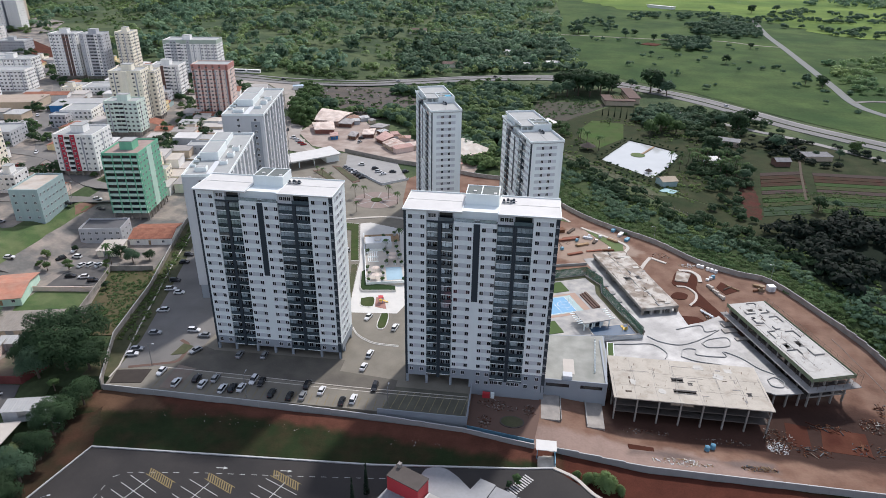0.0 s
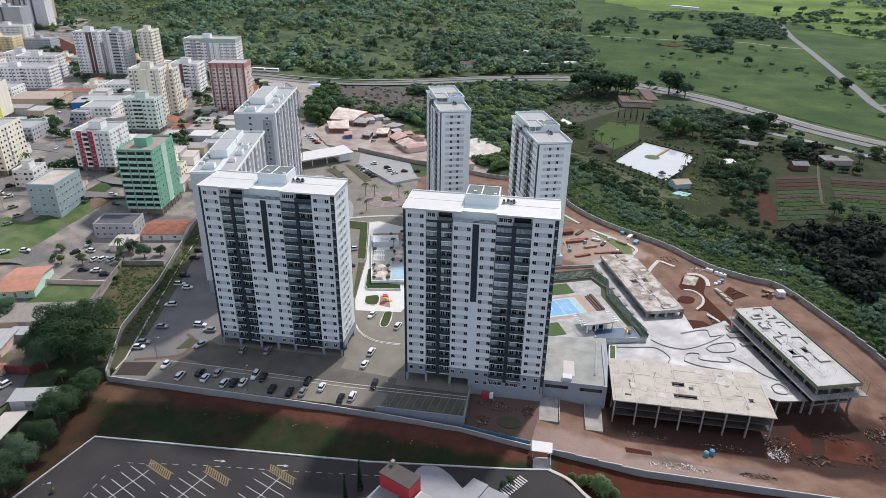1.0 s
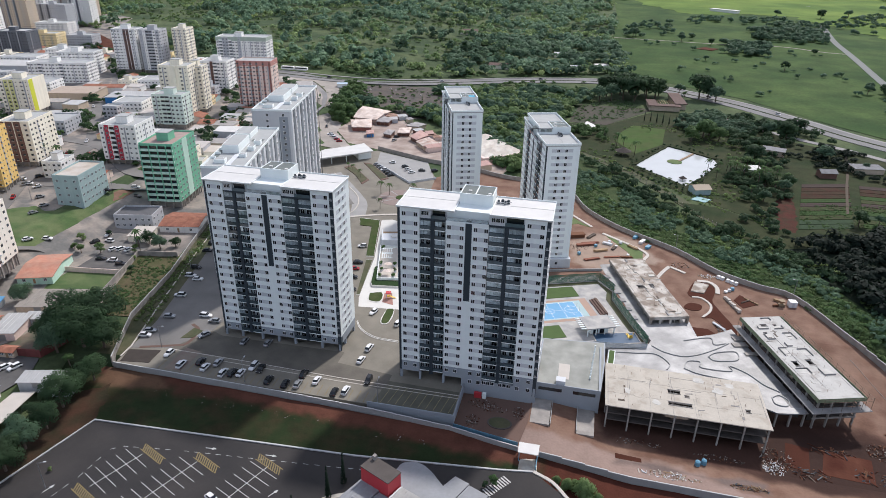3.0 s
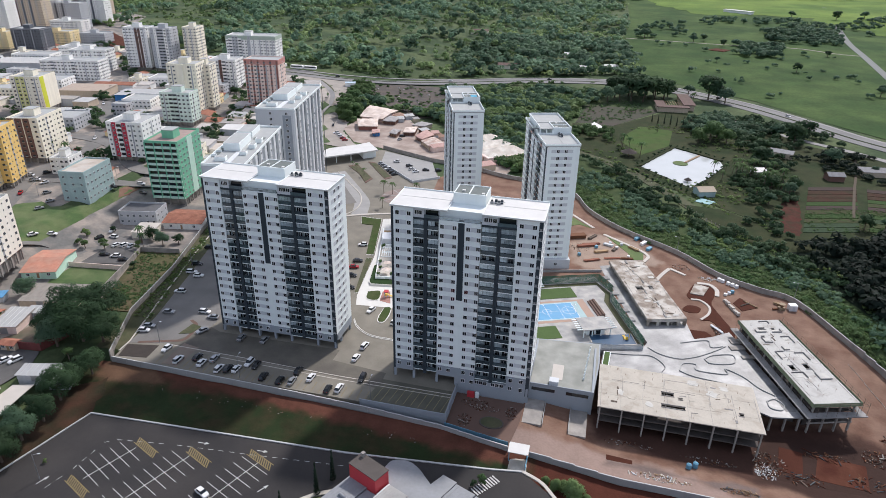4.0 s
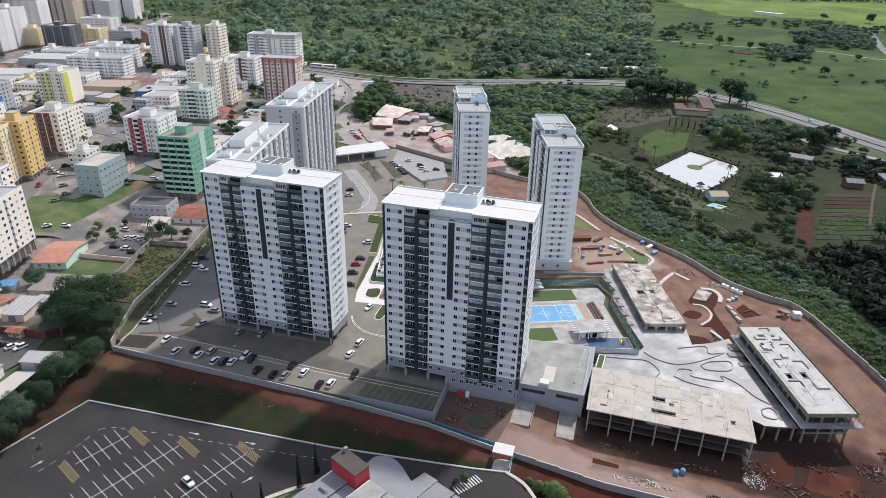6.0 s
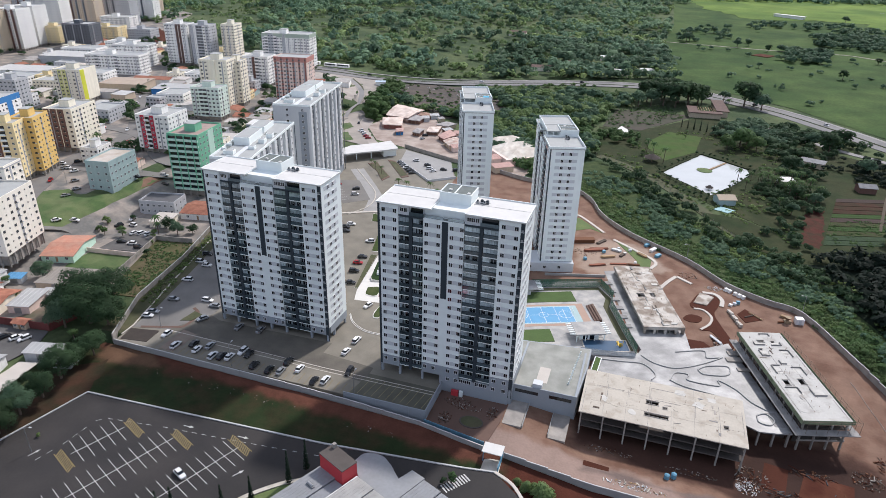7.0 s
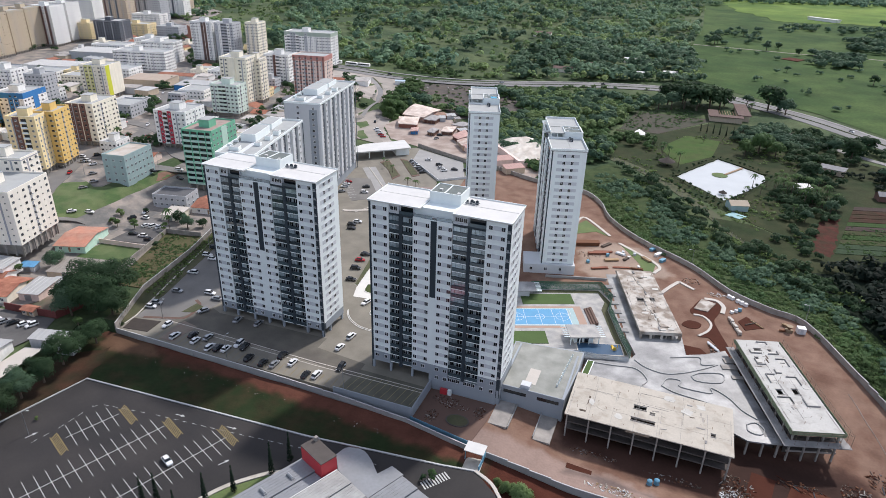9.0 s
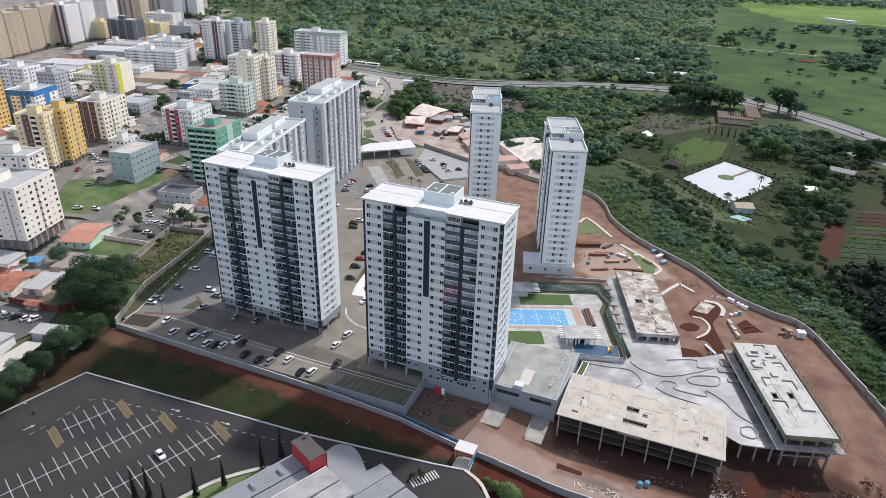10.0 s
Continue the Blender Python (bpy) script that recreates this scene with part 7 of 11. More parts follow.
flat_shed("market hall with a pale roof and shop fronts", -432, 286, 38, 26, 14, 6, mat("roof_buff", (0.38, 0.31, 0.25), 0.85, patch=0.2), "tan")
gable_house("low row with red tiles behind the market", -424, 318, 34, 14, 14, "white", M["tile_red"], 5)
flat_shed("blue and white car showroom", -380, 290, 40, 22, 16, 5, M["metal_roof"], "blue")
flat_shed("long grey sports hall", -580, 360, 60, 30, 14, 8, M["metal_roof"], "grey")
flat_shed("white warehouse with a pale roof", -560, 290, 50, 26, 14, 7, M["metal_roof"], "white")
flat_shed("low commercial roof with brown sheets", -385, 228, 24, 16, 14, 4, M["metal_roof"], "white")

# the older low houses that fill the blocks
TAKEN = [(-278, 96, 12), (-246, 70, 24), (-260, 84, 14), (-228, 60, 20), (-226, 110, 14), (-570, 408, 26), (-550, 446, 24), (-545, 250, 24), (-505, 270, 22), (-585, 220, 22), (-466, 272, 22), (-464, 310, 24), (-340, 272, 18), (-352, 210, 16), (-378, 362, 24), (-356, 404, 18), (-206, 105, 20), (-270, 165, 24), (-250, 107, 24), (-292, 275, 28), (-280, 246, 18), (-246, 312, 22), (-322, 362, 22), (-324, 450, 26), (-430, 425, 40), (-305, 88, 30), (-330, 145, 20), (-425, 238, 22), (-415, 162, 24), (-230, 26, 28), (-410, 110, 18), (-460, 200, 22), (-475, 358, 44), (-490, 395, 30), (-412, 300, 36), (-362, 302, 30), (-375, 236, 20), (-550, 375, 45), (-535, 303, 40), (-194, 84, 22), (-172, 86, 18), (-220, 88, 34), (-196, 28, 18), (-172, 30, 30), (-175, -5, 28), (-186, 52, 16), (-645, 450, 40)]
ROAD_POINTS = [(q, wd) for pts, wd in STREETS for q in curve_points(pts, 8)]
AVENUE = curve_points([(-300, 452), (-262, 430), (-225, 388), (-208, 330), (-196, 290), (-172, 255), (-150, 225)], 6)
rr = random.Random(21)
n_house = 0
TOWN_ROOFS = (M["metal_roof"], M["roof_white"], mat("roof_dust", (0.46, 0.43, 0.40), 0.9, patch=0.2, patch_size=3), mat("roof_fibre", (0.33, 0.31, 0.29), 0.9, patch=0.25, patch_size=3), mat("roof_sand", (0.52, 0.47, 0.41), 0.9, patch=0.2, patch_size=3))
for gx in range(-600, -176, 14):
    for gy in range(-70, 480, 15):
        x, y = gx + gy * -0.18 + 70 + rr.uniform(-4, 4), gy + rr.uniform(-4, 4)
        if x > -186 - max(0, (y - 120)) * 0.12 and y < 300 or x < -620:
            continue
        if y > 300 and x > -300 + (y - 300) * -0.4:
            continue
        if y < 60 and x > -212:
            continue
        if any(math.hypot(x + 6 - a, y + 5 - c) < r * 0.72 + 6 for a, c, r in TAKEN):
            continue
        if any(math.hypot(x + 6 - q[0], y + 5 - q[1]) < wd / 2 + 7.5 for q, wd in ROAD_POINTS) or any(math.hypot(x + 6 - q[0], y + 5 - q[1]) < 26 for q in AVENUE):
            continue
        n_house += 1
        w, d = rr.uniform(10, 16), rr.uniform(9, 14)
        kind = rr.random()
        if kind < 0.24:
            gable_house("low town house with red clay tiles", x, y, w, d, CITY_TURN + rr.choice((0, 90)) + rr.uniform(-3, 3), rr.choice(("white", "cream", "yellow", "rose", "teal")), M["tile_red"], rr.uniform(2.9, 3.6))
        elif kind < 0.84:
            flat_shed("low town building with a pale sheet roof", x, y, w, d, CITY_TURN + rr.uniform(-3, 3), rr.uniform(2.8, 5.5), rr.choice(TOWN_ROOFS), rr.choice(("white", "cream", "grey", "tan")))
        else:
            flats("small two or three storey town building", x, y, w, d, rr.choice((2, 3)), rr.choice(("white", "cream", "yellow", "grey")), CITY_TURN + rr.uniform(-3, 3), stilts=False, tank=rr.random() < 0.5, single=False)

roof_umber = mat("roof_umber", (0.20, 0.145, 0.10), 0.9, patch=0.25, patch_size=3)
flat_shed("long low shop row with a brown sheet roof beside the avenue", -223, 328, 46, 5, 109, 3.6, roof_umber, "tan")
flat_shed("long low shop row with a cream roof beside the avenue", -228.5, 326, 46, 9, 109, 5.0, TOWN_ROOFS[4], "cream")
flat_shed("white shop with a grey roof at the junction", -241, 384, 18, 14, 109, 5.0, TOWN_ROOFS[2], "white")
flat_shed("white kiosk with a pale blue roof at the junction", -224, 406, 9, 5, 20, 3.0, mat("roof_pale_blue", (0.42, 0.52, 0.60), 0.7, patch=0.2, patch_size=1.5), "white")
flat_shed("low shop with a red sheet roof beside the avenue", -262, 372, 22, 12, 109, 4.0, M["tile_red"], "white")
flat_shed("low grey workshop beside the avenue", -252, 330, 24, 12, 109, 4.0, TOWN_ROOFS[3], "grey")
# avenue round the back, and the highway
M["road_pale"] = mat("road_pale", (0.21, 0.207, 0.203), 0.85, patch=0.15, patch_size=9, grain=0.08, grain_size=0.8, rgb2=(0.27, 0.255, 0.24), mix_size=18)
M["town_dust"] = mat("town_dust", (0.30, 0.265, 0.235), 0.95, patch=0.25, patch_size=7, grain=0.15, grain_size=0.8, rgb2=(0.40, 0.36, 0.32), mix_size=16)
sheet("roadside_ground", ragged(in_town([(-335, 462), (-262, 436), (-240, 400), (-222, 360), (-206, 298), (-186, 262), (-176, 240), (-196, 236), (-262, 300), (-310, 350), (-350, 420)]), 1.2), lambda x, y: land_height(x, y) + 0.08, M["town_dust"], "pale trodden ground beside the avenue", 8.0)
sheet("avenue", in_town(curve_points([(-172, 230), (-192, 268), (-206, 298), (-212, 328), (-226, 372), (-253, 408), (-275, 432)], 4) + curve_points([(-226, 440), (-216, 410), (-208, 385), (-206, 372), (-203, 345), (-198, 318), (-190, 296), (-178, 275), (-160, 244), (-146, 222)], 4)), lambda x, y: land_height(x, y) + 0.15, mat("avenue_tan", (0.27, 0.245, 0.215), 0.9, patch=0.2, patch_size=9, grain=0.1, grain_size=0.8, rgb2=(0.35, 0.31, 0.27), mix_size=14), "wide dusty avenue curving to the gate", 8.0, "road")
ribbon("avenue_lane", in_town(curve_points([(-262, 424), (-243, 400), (-224, 371), (-212, 338), (-206, 310), (-198, 285)], 6)), 7.5, 0.2, M["road_pale"], "worn grey lane of the avenue", "road", follow=True)
ribbon("median", in_town(curve_points([(-256, 424), (-240, 404), (-227, 384), (-213.5, 351), (-206, 319), (-200, 300)], 6)), 1.3, 0.45, M["bank_grass"], "narrow weedy median", "kerb", follow=True)
sheet("lawn_corner", ragged(in_town([(-191, 266), (-186, 273), (-178, 263), (-180, 252)]), 0.5), lambda x, y: land_height(x, y) + 0.3, M["plot_grass"], "small green traffic island", 4.0, "grass")
sheet("roadside_ground", ragged(in_town([(-184, 292), (-172, 288), (-166, 262), (-150, 238), (-136, 222), (-150, 220), (-176, 268)]), 0.8), lambda x, y: land_height(x, y) + 0.1, M["town_dust"], "pale trodden ground between the avenue and the yard", 8.0)
sheet("lawn_corner", ragged(in_town([(-179, 246), (-176, 249), (-164, 233), (-168, 229), (-173, 234)]), 0.5), lambda x, y: land_height(x, y) + 0.3, M["plot_grass"], "scruffy green verge by the gate", 4.0, "grass")
HIGHWAY = in_town(curve_points([(-720, 640), (-560, 520), (-420, 470), (-300, 452), (-232, 440), (-177, 441), (-126, 456), (-60, 484), (10, 500), (57, 490), (84, 474), (130, 436), (165, 392), (192, 350), (235, 303), (300, 235), (420, 110)], 8))
ribbon("highway", HIGHWAY, 21, 0.12, mat("highway_grey", (0.135, 0.135, 0.133), 0.85, patch=0.2, patch_size=12, grain=0.1, grain_size=0.8, rgb2=(0.19, 0.185, 0.18), mix_size=40), "grey dual carriageway across the valley", "road", follow=True)
ribbon("highway_shoulder", strip(HIGHWAY, 24)[1], 3, 0.14, M["road_pale"], "pale concrete shoulder", "road", follow=True)
ribbon("highway_median", HIGHWAY, 2.4, 0.2, M["dry_grass"], "grass median of the highway", "grass", follow=True)
ribbon("service_road", curve_points([(96, 398), (125, 366), (153, 337), (183, 312), (222, 268), (290, 200)], 5), 6, 0.1, M["road_pale"], "narrow service road beside the highway", "road", follow=True)

# ---- fields, water and plants ----
# cloud shade over the farm is put into this darkened grass colour
M["farm_grass"] = mat("farm_grass", (0.022, 0.036, 0.013), 0.95, patch=0.4, patch_size=7, grain=0.3, grain_size=0.9, bump=0.1, rgb2=(0.044, 0.048, 0.022), mix_size=15, spec=0.15)
sheet("pasture", [(40, 556), (78, 512), (140, 460), (182, 400), (210, 362), (260, 306), (340, 235), (900, 205), (1500, 900), (1500, 1900), (20, 1900), (32, 1275), (36, 977), (28, 811), (20, 712), (36, 615)], lambda x, y: land_height(x, y) + 0.1, M["pasture"], "wide green pasture beyond the highway", 60.0, "field")
# brighter copy of the pasture: sun between clouds is put into colour
M["meadow"] = mat("meadow", (0.075, 0.135, 0.028), 0.95, patch=0.35, patch_size=40, grain=0.2, grain_size=4, rgb2=(0.150, 0.220, 0.045), mix_size=110, spec=0.15)
sheet("far_meadow", ragged([(135, 1130), (187, 1090), (274, 1128), (330, 1100), (352, 1040), (400, 870), (500, 780), (620, 740), (900, 760), (1500, 1000), (1500, 1880), (60, 1880), (70, 1300)], 14, 22.0), lambda x, y: land_height(x, y) + 0.5, M["meadow"], "far pasture coloured bright yellow-green for a patch of sun", 60.0, "field")
ribbon("farm_track", curve_points([(480, 300), (350, 340), (296, 372), (274, 410), (270, 443), (278, 505), (291, 612), (305, 730), (318, 845), (347, 1010), (360, 1093), (400, 1300)], 6), 8, 0.35, mat("track", (0.17, 0.18, 0.17), 0.9, patch=0.15), "pale farm track across the pasture", "track", follow=True)
ribbon("farm_track", curve_points([(270, 443), (300, 450), (380, 440)], 4), 5, 0.4, M["asphalt_worn"], "side track through the orchard", "track", follow=True)
ribbon("farm_track", curve_points([(23, 791), (72, 785), (156, 774), (236, 773), (277, 745), (306, 735)], 6), 3.5, 0.3, mat("track_earth", (0.30, 0.28, 0.22), 0.9, patch=0.15), "thin earth track across the pasture", "track", follow=True)
patch("bare_earth", [(128, 726), (146, 716), (156, 733), (140, 744)], land_height(140, 730) + 0.5, M["red_dirt"], "patch of bare red earth in the pasture", 0.5)
hall = thing("farm_shed", "long white farm shed far off in the meadow", "shed", shift(200, 1162, land_height(200, 1162), -40))
part("wall", Build().box(0, 52, 0, 10, 0, 4).mesh("wall", PAINT["white"]), hall)
part("roof", Build().box(-1, 53, -1, 11, 4, 4.8).mesh("roof", M["roof_white"]), hall)
patch("farm_ground", [(-6, 262), (28, 236), (60, 200), (70, 190), (112, 150), (136, 200), (128, 300), (150, 326), (110, 400), (60, 396), (20, 338), (-10, 338)], -0.17, M["farm_grass"], "dull grass and weeds of the farm", 0.2, "grass")
patch("farm_lawn", [(28, 262), (60, 200), (112, 150), (135, 200), (128, 300), (66, 345), (44, 345), (30, 300)], -0.12, M["farm_grass"], "olive farm grass round the pond", 0.2, "grass")
patch("farm_lawn", [(27, 294), (39, 268), (58, 295), (63, 337), (40, 343), (29, 315)], -0.07, mat("field_grass", (0.050, 0.098, 0.022), 0.95, patch=0.3, patch_size=6, grain=0.2, grain_size=0.5, rgb2=(0.066, 0.088, 0.030), mix_size=14, spec=0.15), "mown green lawn by the pond", 0.1, "grass")
patch("ploughed_field", [(-8, 340), (20, 338), (56, 395), (40, 440), (0, 420)], -0.1, mat("plough", (0.055, 0.044, 0.032), 0.95, patch=0.3, patch_size=6, grain=0.2, grain_size=0.8, rgb2=(0.038, 0.045, 0.022), mix_size=14), "dark ploughed ground", 0.1, "field")
sheet("farm_edge", [(58, 182), (70, 162), (86, 138), (106, 112), (126, 120), (122, 150), (104, 156), (78, 180)], lambda x, y: land_height(x, y) + 0.16, M["farm_grass"], "dull grass at the foot of the bank", 4.0)
sheet("red_path", ragged([(100, 142), (106, 141), (111, 160), (115, 178), (121, 208), (115, 211), (108, 190), (104, 166)], 1.0, 2.5), lambda x, y: -0.05, mat("path_red", (0.084, 0.027, 0.021), 0.95, patch=0.4, patch_size=4, grain=0.3, grain_size=0.8, bump=0.1, rgb2=(0.050, 0.032, 0.020), mix_size=5, sharp=0.12, spec=0.12), "bare red earth path on the farm", 5.0)
pond = tagged(thing("pond", "square farm pond, its pale colour standing in for mirrored sky", "pond"), kind="structure")
part("bank", Build().prism(ragged([(34, 244), (65, 205), (96, 262), (92, 272), (62, 297)], 0.8), -0.3, -0.05).mesh("bank", M["dry_grass"]), pond)
part("surface", Build().prism(ragged([(38.2, 243), (64.6, 211.4), (77, 232), (88.4, 257), (87.6, 268), (61.6, 291)], 0.28, 2.0), -0.2, 0.0).mesh("surface", M["water"]), pond)
# dark strip along the far banks stands in for tree reflections
part("reeds", Build().prism(ragged([(36.6, 242), (38.6, 243.4), (61.8, 290.6), (87.4, 268.6), (89.4, 268.6), (62, 293.4)], 0.35, 2.0), -0.1, 0.7).mesh("reeds", M["farm_grass"]), pond)
part("island", Build().prism([(62.6 + 4.6 * math.cos(a * math.pi / 10), 256 + 4.6 * math.sin(a * math.pi / 10)) for a in range(20)], -0.1, 0.25).mesh("island", M["grass"]), pond)
part("jetty", Build().prism([(65, 258.5), (66, 257.5), (76.4, 276), (75.4, 277)], 0.1, 0.5).mesh("jetty", M["wood"]), pond)
patch("small_pond", [(-1, 322), (9, 322), (14, 332), (6, 346)], -0.05, M["roof_white"], "white plastic sheeting on the ground", 0.05, "sheet")
farm = thing("farmhouse", "long farmhouse with brown tiles and an open veranda", "house", shift(54, 396, 0, 4))
tile_brown = mat("tile_brown", (0.115, 0.072, 0.060), 0.9, patch=0.4, patch_size=2.5, grain=0.2, grain_size=0.6)
for q, h in (((0, 26, 0, 8), 4.0), ((22, 32, 8, 52), 4.6), ((0, 8, 8, 24), 4.0)):
    part("wall", Build().box(q[0] + 1, q[1] - 1, q[2] + 1, q[3] - 1, 0, h).mesh("wall", PAINT["tan"]), farm)
    part("roof", Build().box(*q, h, h + 0.5).mesh("roof", tile_brown), farm)
for k in range(9):
    part("post", Build().box(-0.15, 0.15, -0.15, 0.15, 0, 4.0).mesh("post", M["wood"]), farm, shift(9.4 + 1.5 * k, 8.8, 0))
for k in range(7):
    part("pergola_beam", Build().box(9.0 + 2.0 * k, 9.25 + 2.0 * k, 8.0, 24.0, 3.9, 4.2).mesh("pergola_beam", M["wood"]), farm)
gable_house("pool house with a turquoise terrace", 68, 196, 9, 8, 20, "teal", mat("tile_buff", (0.40, 0.33, 0.25), 0.85, patch=0.15), group="farm buildings")
patch("pool_terrace", [(65, 189), (72, 186), (76, 191), (69, 195)], 0.06, mat("terrace_blue", (0.22, 0.40, 0.42), 0.6, patch=0.25, patch_size=1.5), "turquoise pool terrace", 0.2, "terrace")
M["farm_roof"] = mat("farm_roof", (0.19, 0.19, 0.195), 0.85, patch=0.35, patch_size=2, grain=0.15)
flat_shed("open farm shed with a grey sheet roof", 120, 291, 14, 8, -20, 3.2, M["farm_roof"], "tan", "farm buildings")
flat_shed("farm shed with a dull sheet roof", 168, 262, 17, 9, 8, 3.0, M["farm_roof"], "tan", "farm buildings")
gable_house("small farm hut with dark walls", 145, 247, 9, 7, 8, "brown", M["farm_roof"], group="farm buildings")
flat_shed("white hut among palms", 104, 243, 8, 7, 15, 2.8, M["roof_white"], "white", "farm buildings")
for x, y, w, d, r in ((-102, 534, 26, 12, 5), (-51, 700, 22, 12, -8), (-70, 572, 18, 10, 12), (-20, 545, 16, 10, 4), (8, 560, 14, 9, 15), (-180, 760, 24, 14, 8), (-40, 620, 16, 10, 0)):
    gable_house("country house among the trees", x, y, w, d, r, "cream", tile_brown if w > 17 else M["roof_white"], 3.6 + land_height(x, y), group="country houses")
parasol = thing("thatched_shelter", "dark thatched shelter by the pond", "shelter", shift(31, 263, 0))
thatch = mat("thatch", (0.05, 0.04, 0.035), 0.95, patch=0.2)
part("roof", Build().tube((0, 0, 2.6), (0, 0, 5.0), 5.2, 0.3, 14).mesh("roof", thatch), parasol)
part("post", Build().tube((0, 0, 0), (0, 0, 2.8), 0.2).mesh("post", M["wood"]), parasol)
copy_thing(parasol, shift(64, 221, -0.4)).scale = (0.45, 0.45, 0.6)

# vegetable beds by the farm: bands of brown soil and rows of greens
M["veg_green"] = mat("veg_green", (0.036, 0.066, 0.020), 0.95, patch=0.35, patch_size=2, grain=0.3, grain_size=0.5, bump=0.1, spec=0.15)
M["plough_brown"] = mat("plough_brown", (0.036, 0.020, 0.015), 0.95, patch=0.25, patch_size=3, grain=0.15, grain_size=0.6, bump=0.1)
patch("vegetable_field", [(100, 128), (122, 84), (240, 76), (330, 150), (260, 236), (196, 296), (150, 326), (122, 300), (132, 240), (120, 200), (112, 150)], -0.14, M["farm_grass"], "olive ground of the vegetable fields", 0.2, "field")
M["veg_blue"] = mat("veg_blue", (0.036, 0.058, 0.030), 0.95, patch=0.4, patch_size=2, grain=0.35, grain_size=0.5, bump=0.1, spec=0.15)
M["veg_pale"] = mat("veg_pale", (0.046, 0.068, 0.022), 0.95, patch=0.4, patch_size=2.5, grain=0.3, grain_size=0.5, bump=0.1, rgb2=(0.05, 0.045, 0.025), mix_size=4, spec=0.15)
M["plough_red"] = mat("plough_red", (0.060, 0.030, 0.021), 0.95, patch=0.35, patch_size=4, grain=0.25, grain_size=0.7, bump=0.1, rgb2=(0.042, 0.034, 0.020), mix_size=6, spec=0.12)
for (x0, y0, x1, y1), (dx, dy), bands in (
    ((112, 160, 139, 168), (19, 72), "blue blue pale green pale brown green red red red brown".split()),
    ((144, 170, 190, 170), (19, 68), "green pale blue green pale brown pale green red red brown".split()),
    ((192, 168, 262, 160), (26, 70), "green blue pale green brown pale green red brown red red".split()),
):
    n = len(bands)
    for k, kind in enumerate(bands):
        f0, f1 = (k + 0.04) / n, (k + 0.94) / n
        me = Build().prism([(x0 + dx * f0, y0 + dy * f0), (x1 + dx * f0, y1 + dy * f0), (x1 + dx * f1, y1 + dy * f1), (x0 + dx * f1, y0 + dy * f1)], -0.3, 0.1).mesh("vegetable_bed", M[{"blue": "veg_blue", "pale": "veg_pale", "green": "veg_green", "brown": "plough_brown", "red": "plough_red"}[kind]])
        tagged(part("vegetable_bed", me), {"blue": "broad bed of blue-green cabbage rows", "pale": "broad bed of pale young greens", "green": "broad bed of green leafy vegetables", "brown": "dark brown freshly dug vegetable bed", "red": "reddish bare ploughed vegetable bed"}[kind], "vegetable bed", "vegetable beds")
ribbon("farm_path", curve_points([(176, 306), (164, 262), (155, 233), (142, 188)], 4), 1.4, 0.2, mat("path_earth", (0.080, 0.060, 0.040), 0.95, patch=0.2), "earth path between the vegetable fields", "path")
ribbon("farm_path", curve_points([(-2, 262), (25, 238), (51, 200), (71, 163), (83, 150)], 5), 7.0, 0.0, mat("path_grass", (0.070, 0.076, 0.036), 0.95, patch=0.3, patch_size=5, grain=0.2), "olive grass track along the farm fence", "path")
fence = thing("farm_fence", "thin wire fence on grey posts along the farm", "fence")
post_mesh = Build().box(-0.12, 0.12, -0.12, 0.12, -0.3, 1.8).mesh("post", M["concrete_raw"])
FENCE = curve_points([(-4, 262), (23, 237), (49, 198), (68, 161), (80, 147)], 8)
for x, y in FENCE:
    part("post", post_mesh, fence, shift(x, y, 0))

# the shanty yards behind the gate
M["yard_earth"] = mat("yard_earth", (0.28, 0.215, 0.18), 0.95, patch=0.25, patch_size=6, grain=0.12, rgb2=(0.39, 0.325, 0.28), mix_size=12)
patch("shanty_yard", [(-165, 325), (-170, 270), (-150, 240), (-88, 216), (-62, 210), (-40, 198), (-36, 222), (-80, 262), (-120, 290), (-140, 325)], -0.04, M["yard_earth"], "trodden earth yard behind the wall", 0.1)
canvas = mat("canvas", (0.70, 0.60, 0.53), 0.8, patch=0.2, patch_size=3, rgb2=(0.56, 0.45, 0.38), mix_size=5, sharp=0.12)
pink = mat("sheet_pink", (0.46, 0.29, 0.25), 0.8, patch=0.15)
for x, y, w, d, r, h, m, wl in ((-92, 232, 13, 5, 40, 3, pink, "rose"), (-84, 240, 12, 5, 42, 3, canvas, "tan"), (-68, 212, 14, 7, 40, 3.4, pink, "rose"), (-56, 201, 12, 6, 40, 3.4, pink, "tan")):
    flat_shed("patched market stall with a sheet roof", x, y, w, d, r, h, m, wl, "market stalls", 0.8)
SHEETS = [canvas, pink, M["metal_roof"], mat("sheet_rust", (0.28, 0.17, 0.12), 0.85, patch=0.25, patch_size=1.5), mat("sheet_dull", (0.33, 0.31, 0.30), 0.85, patch=0.25, patch_size=1.5)]


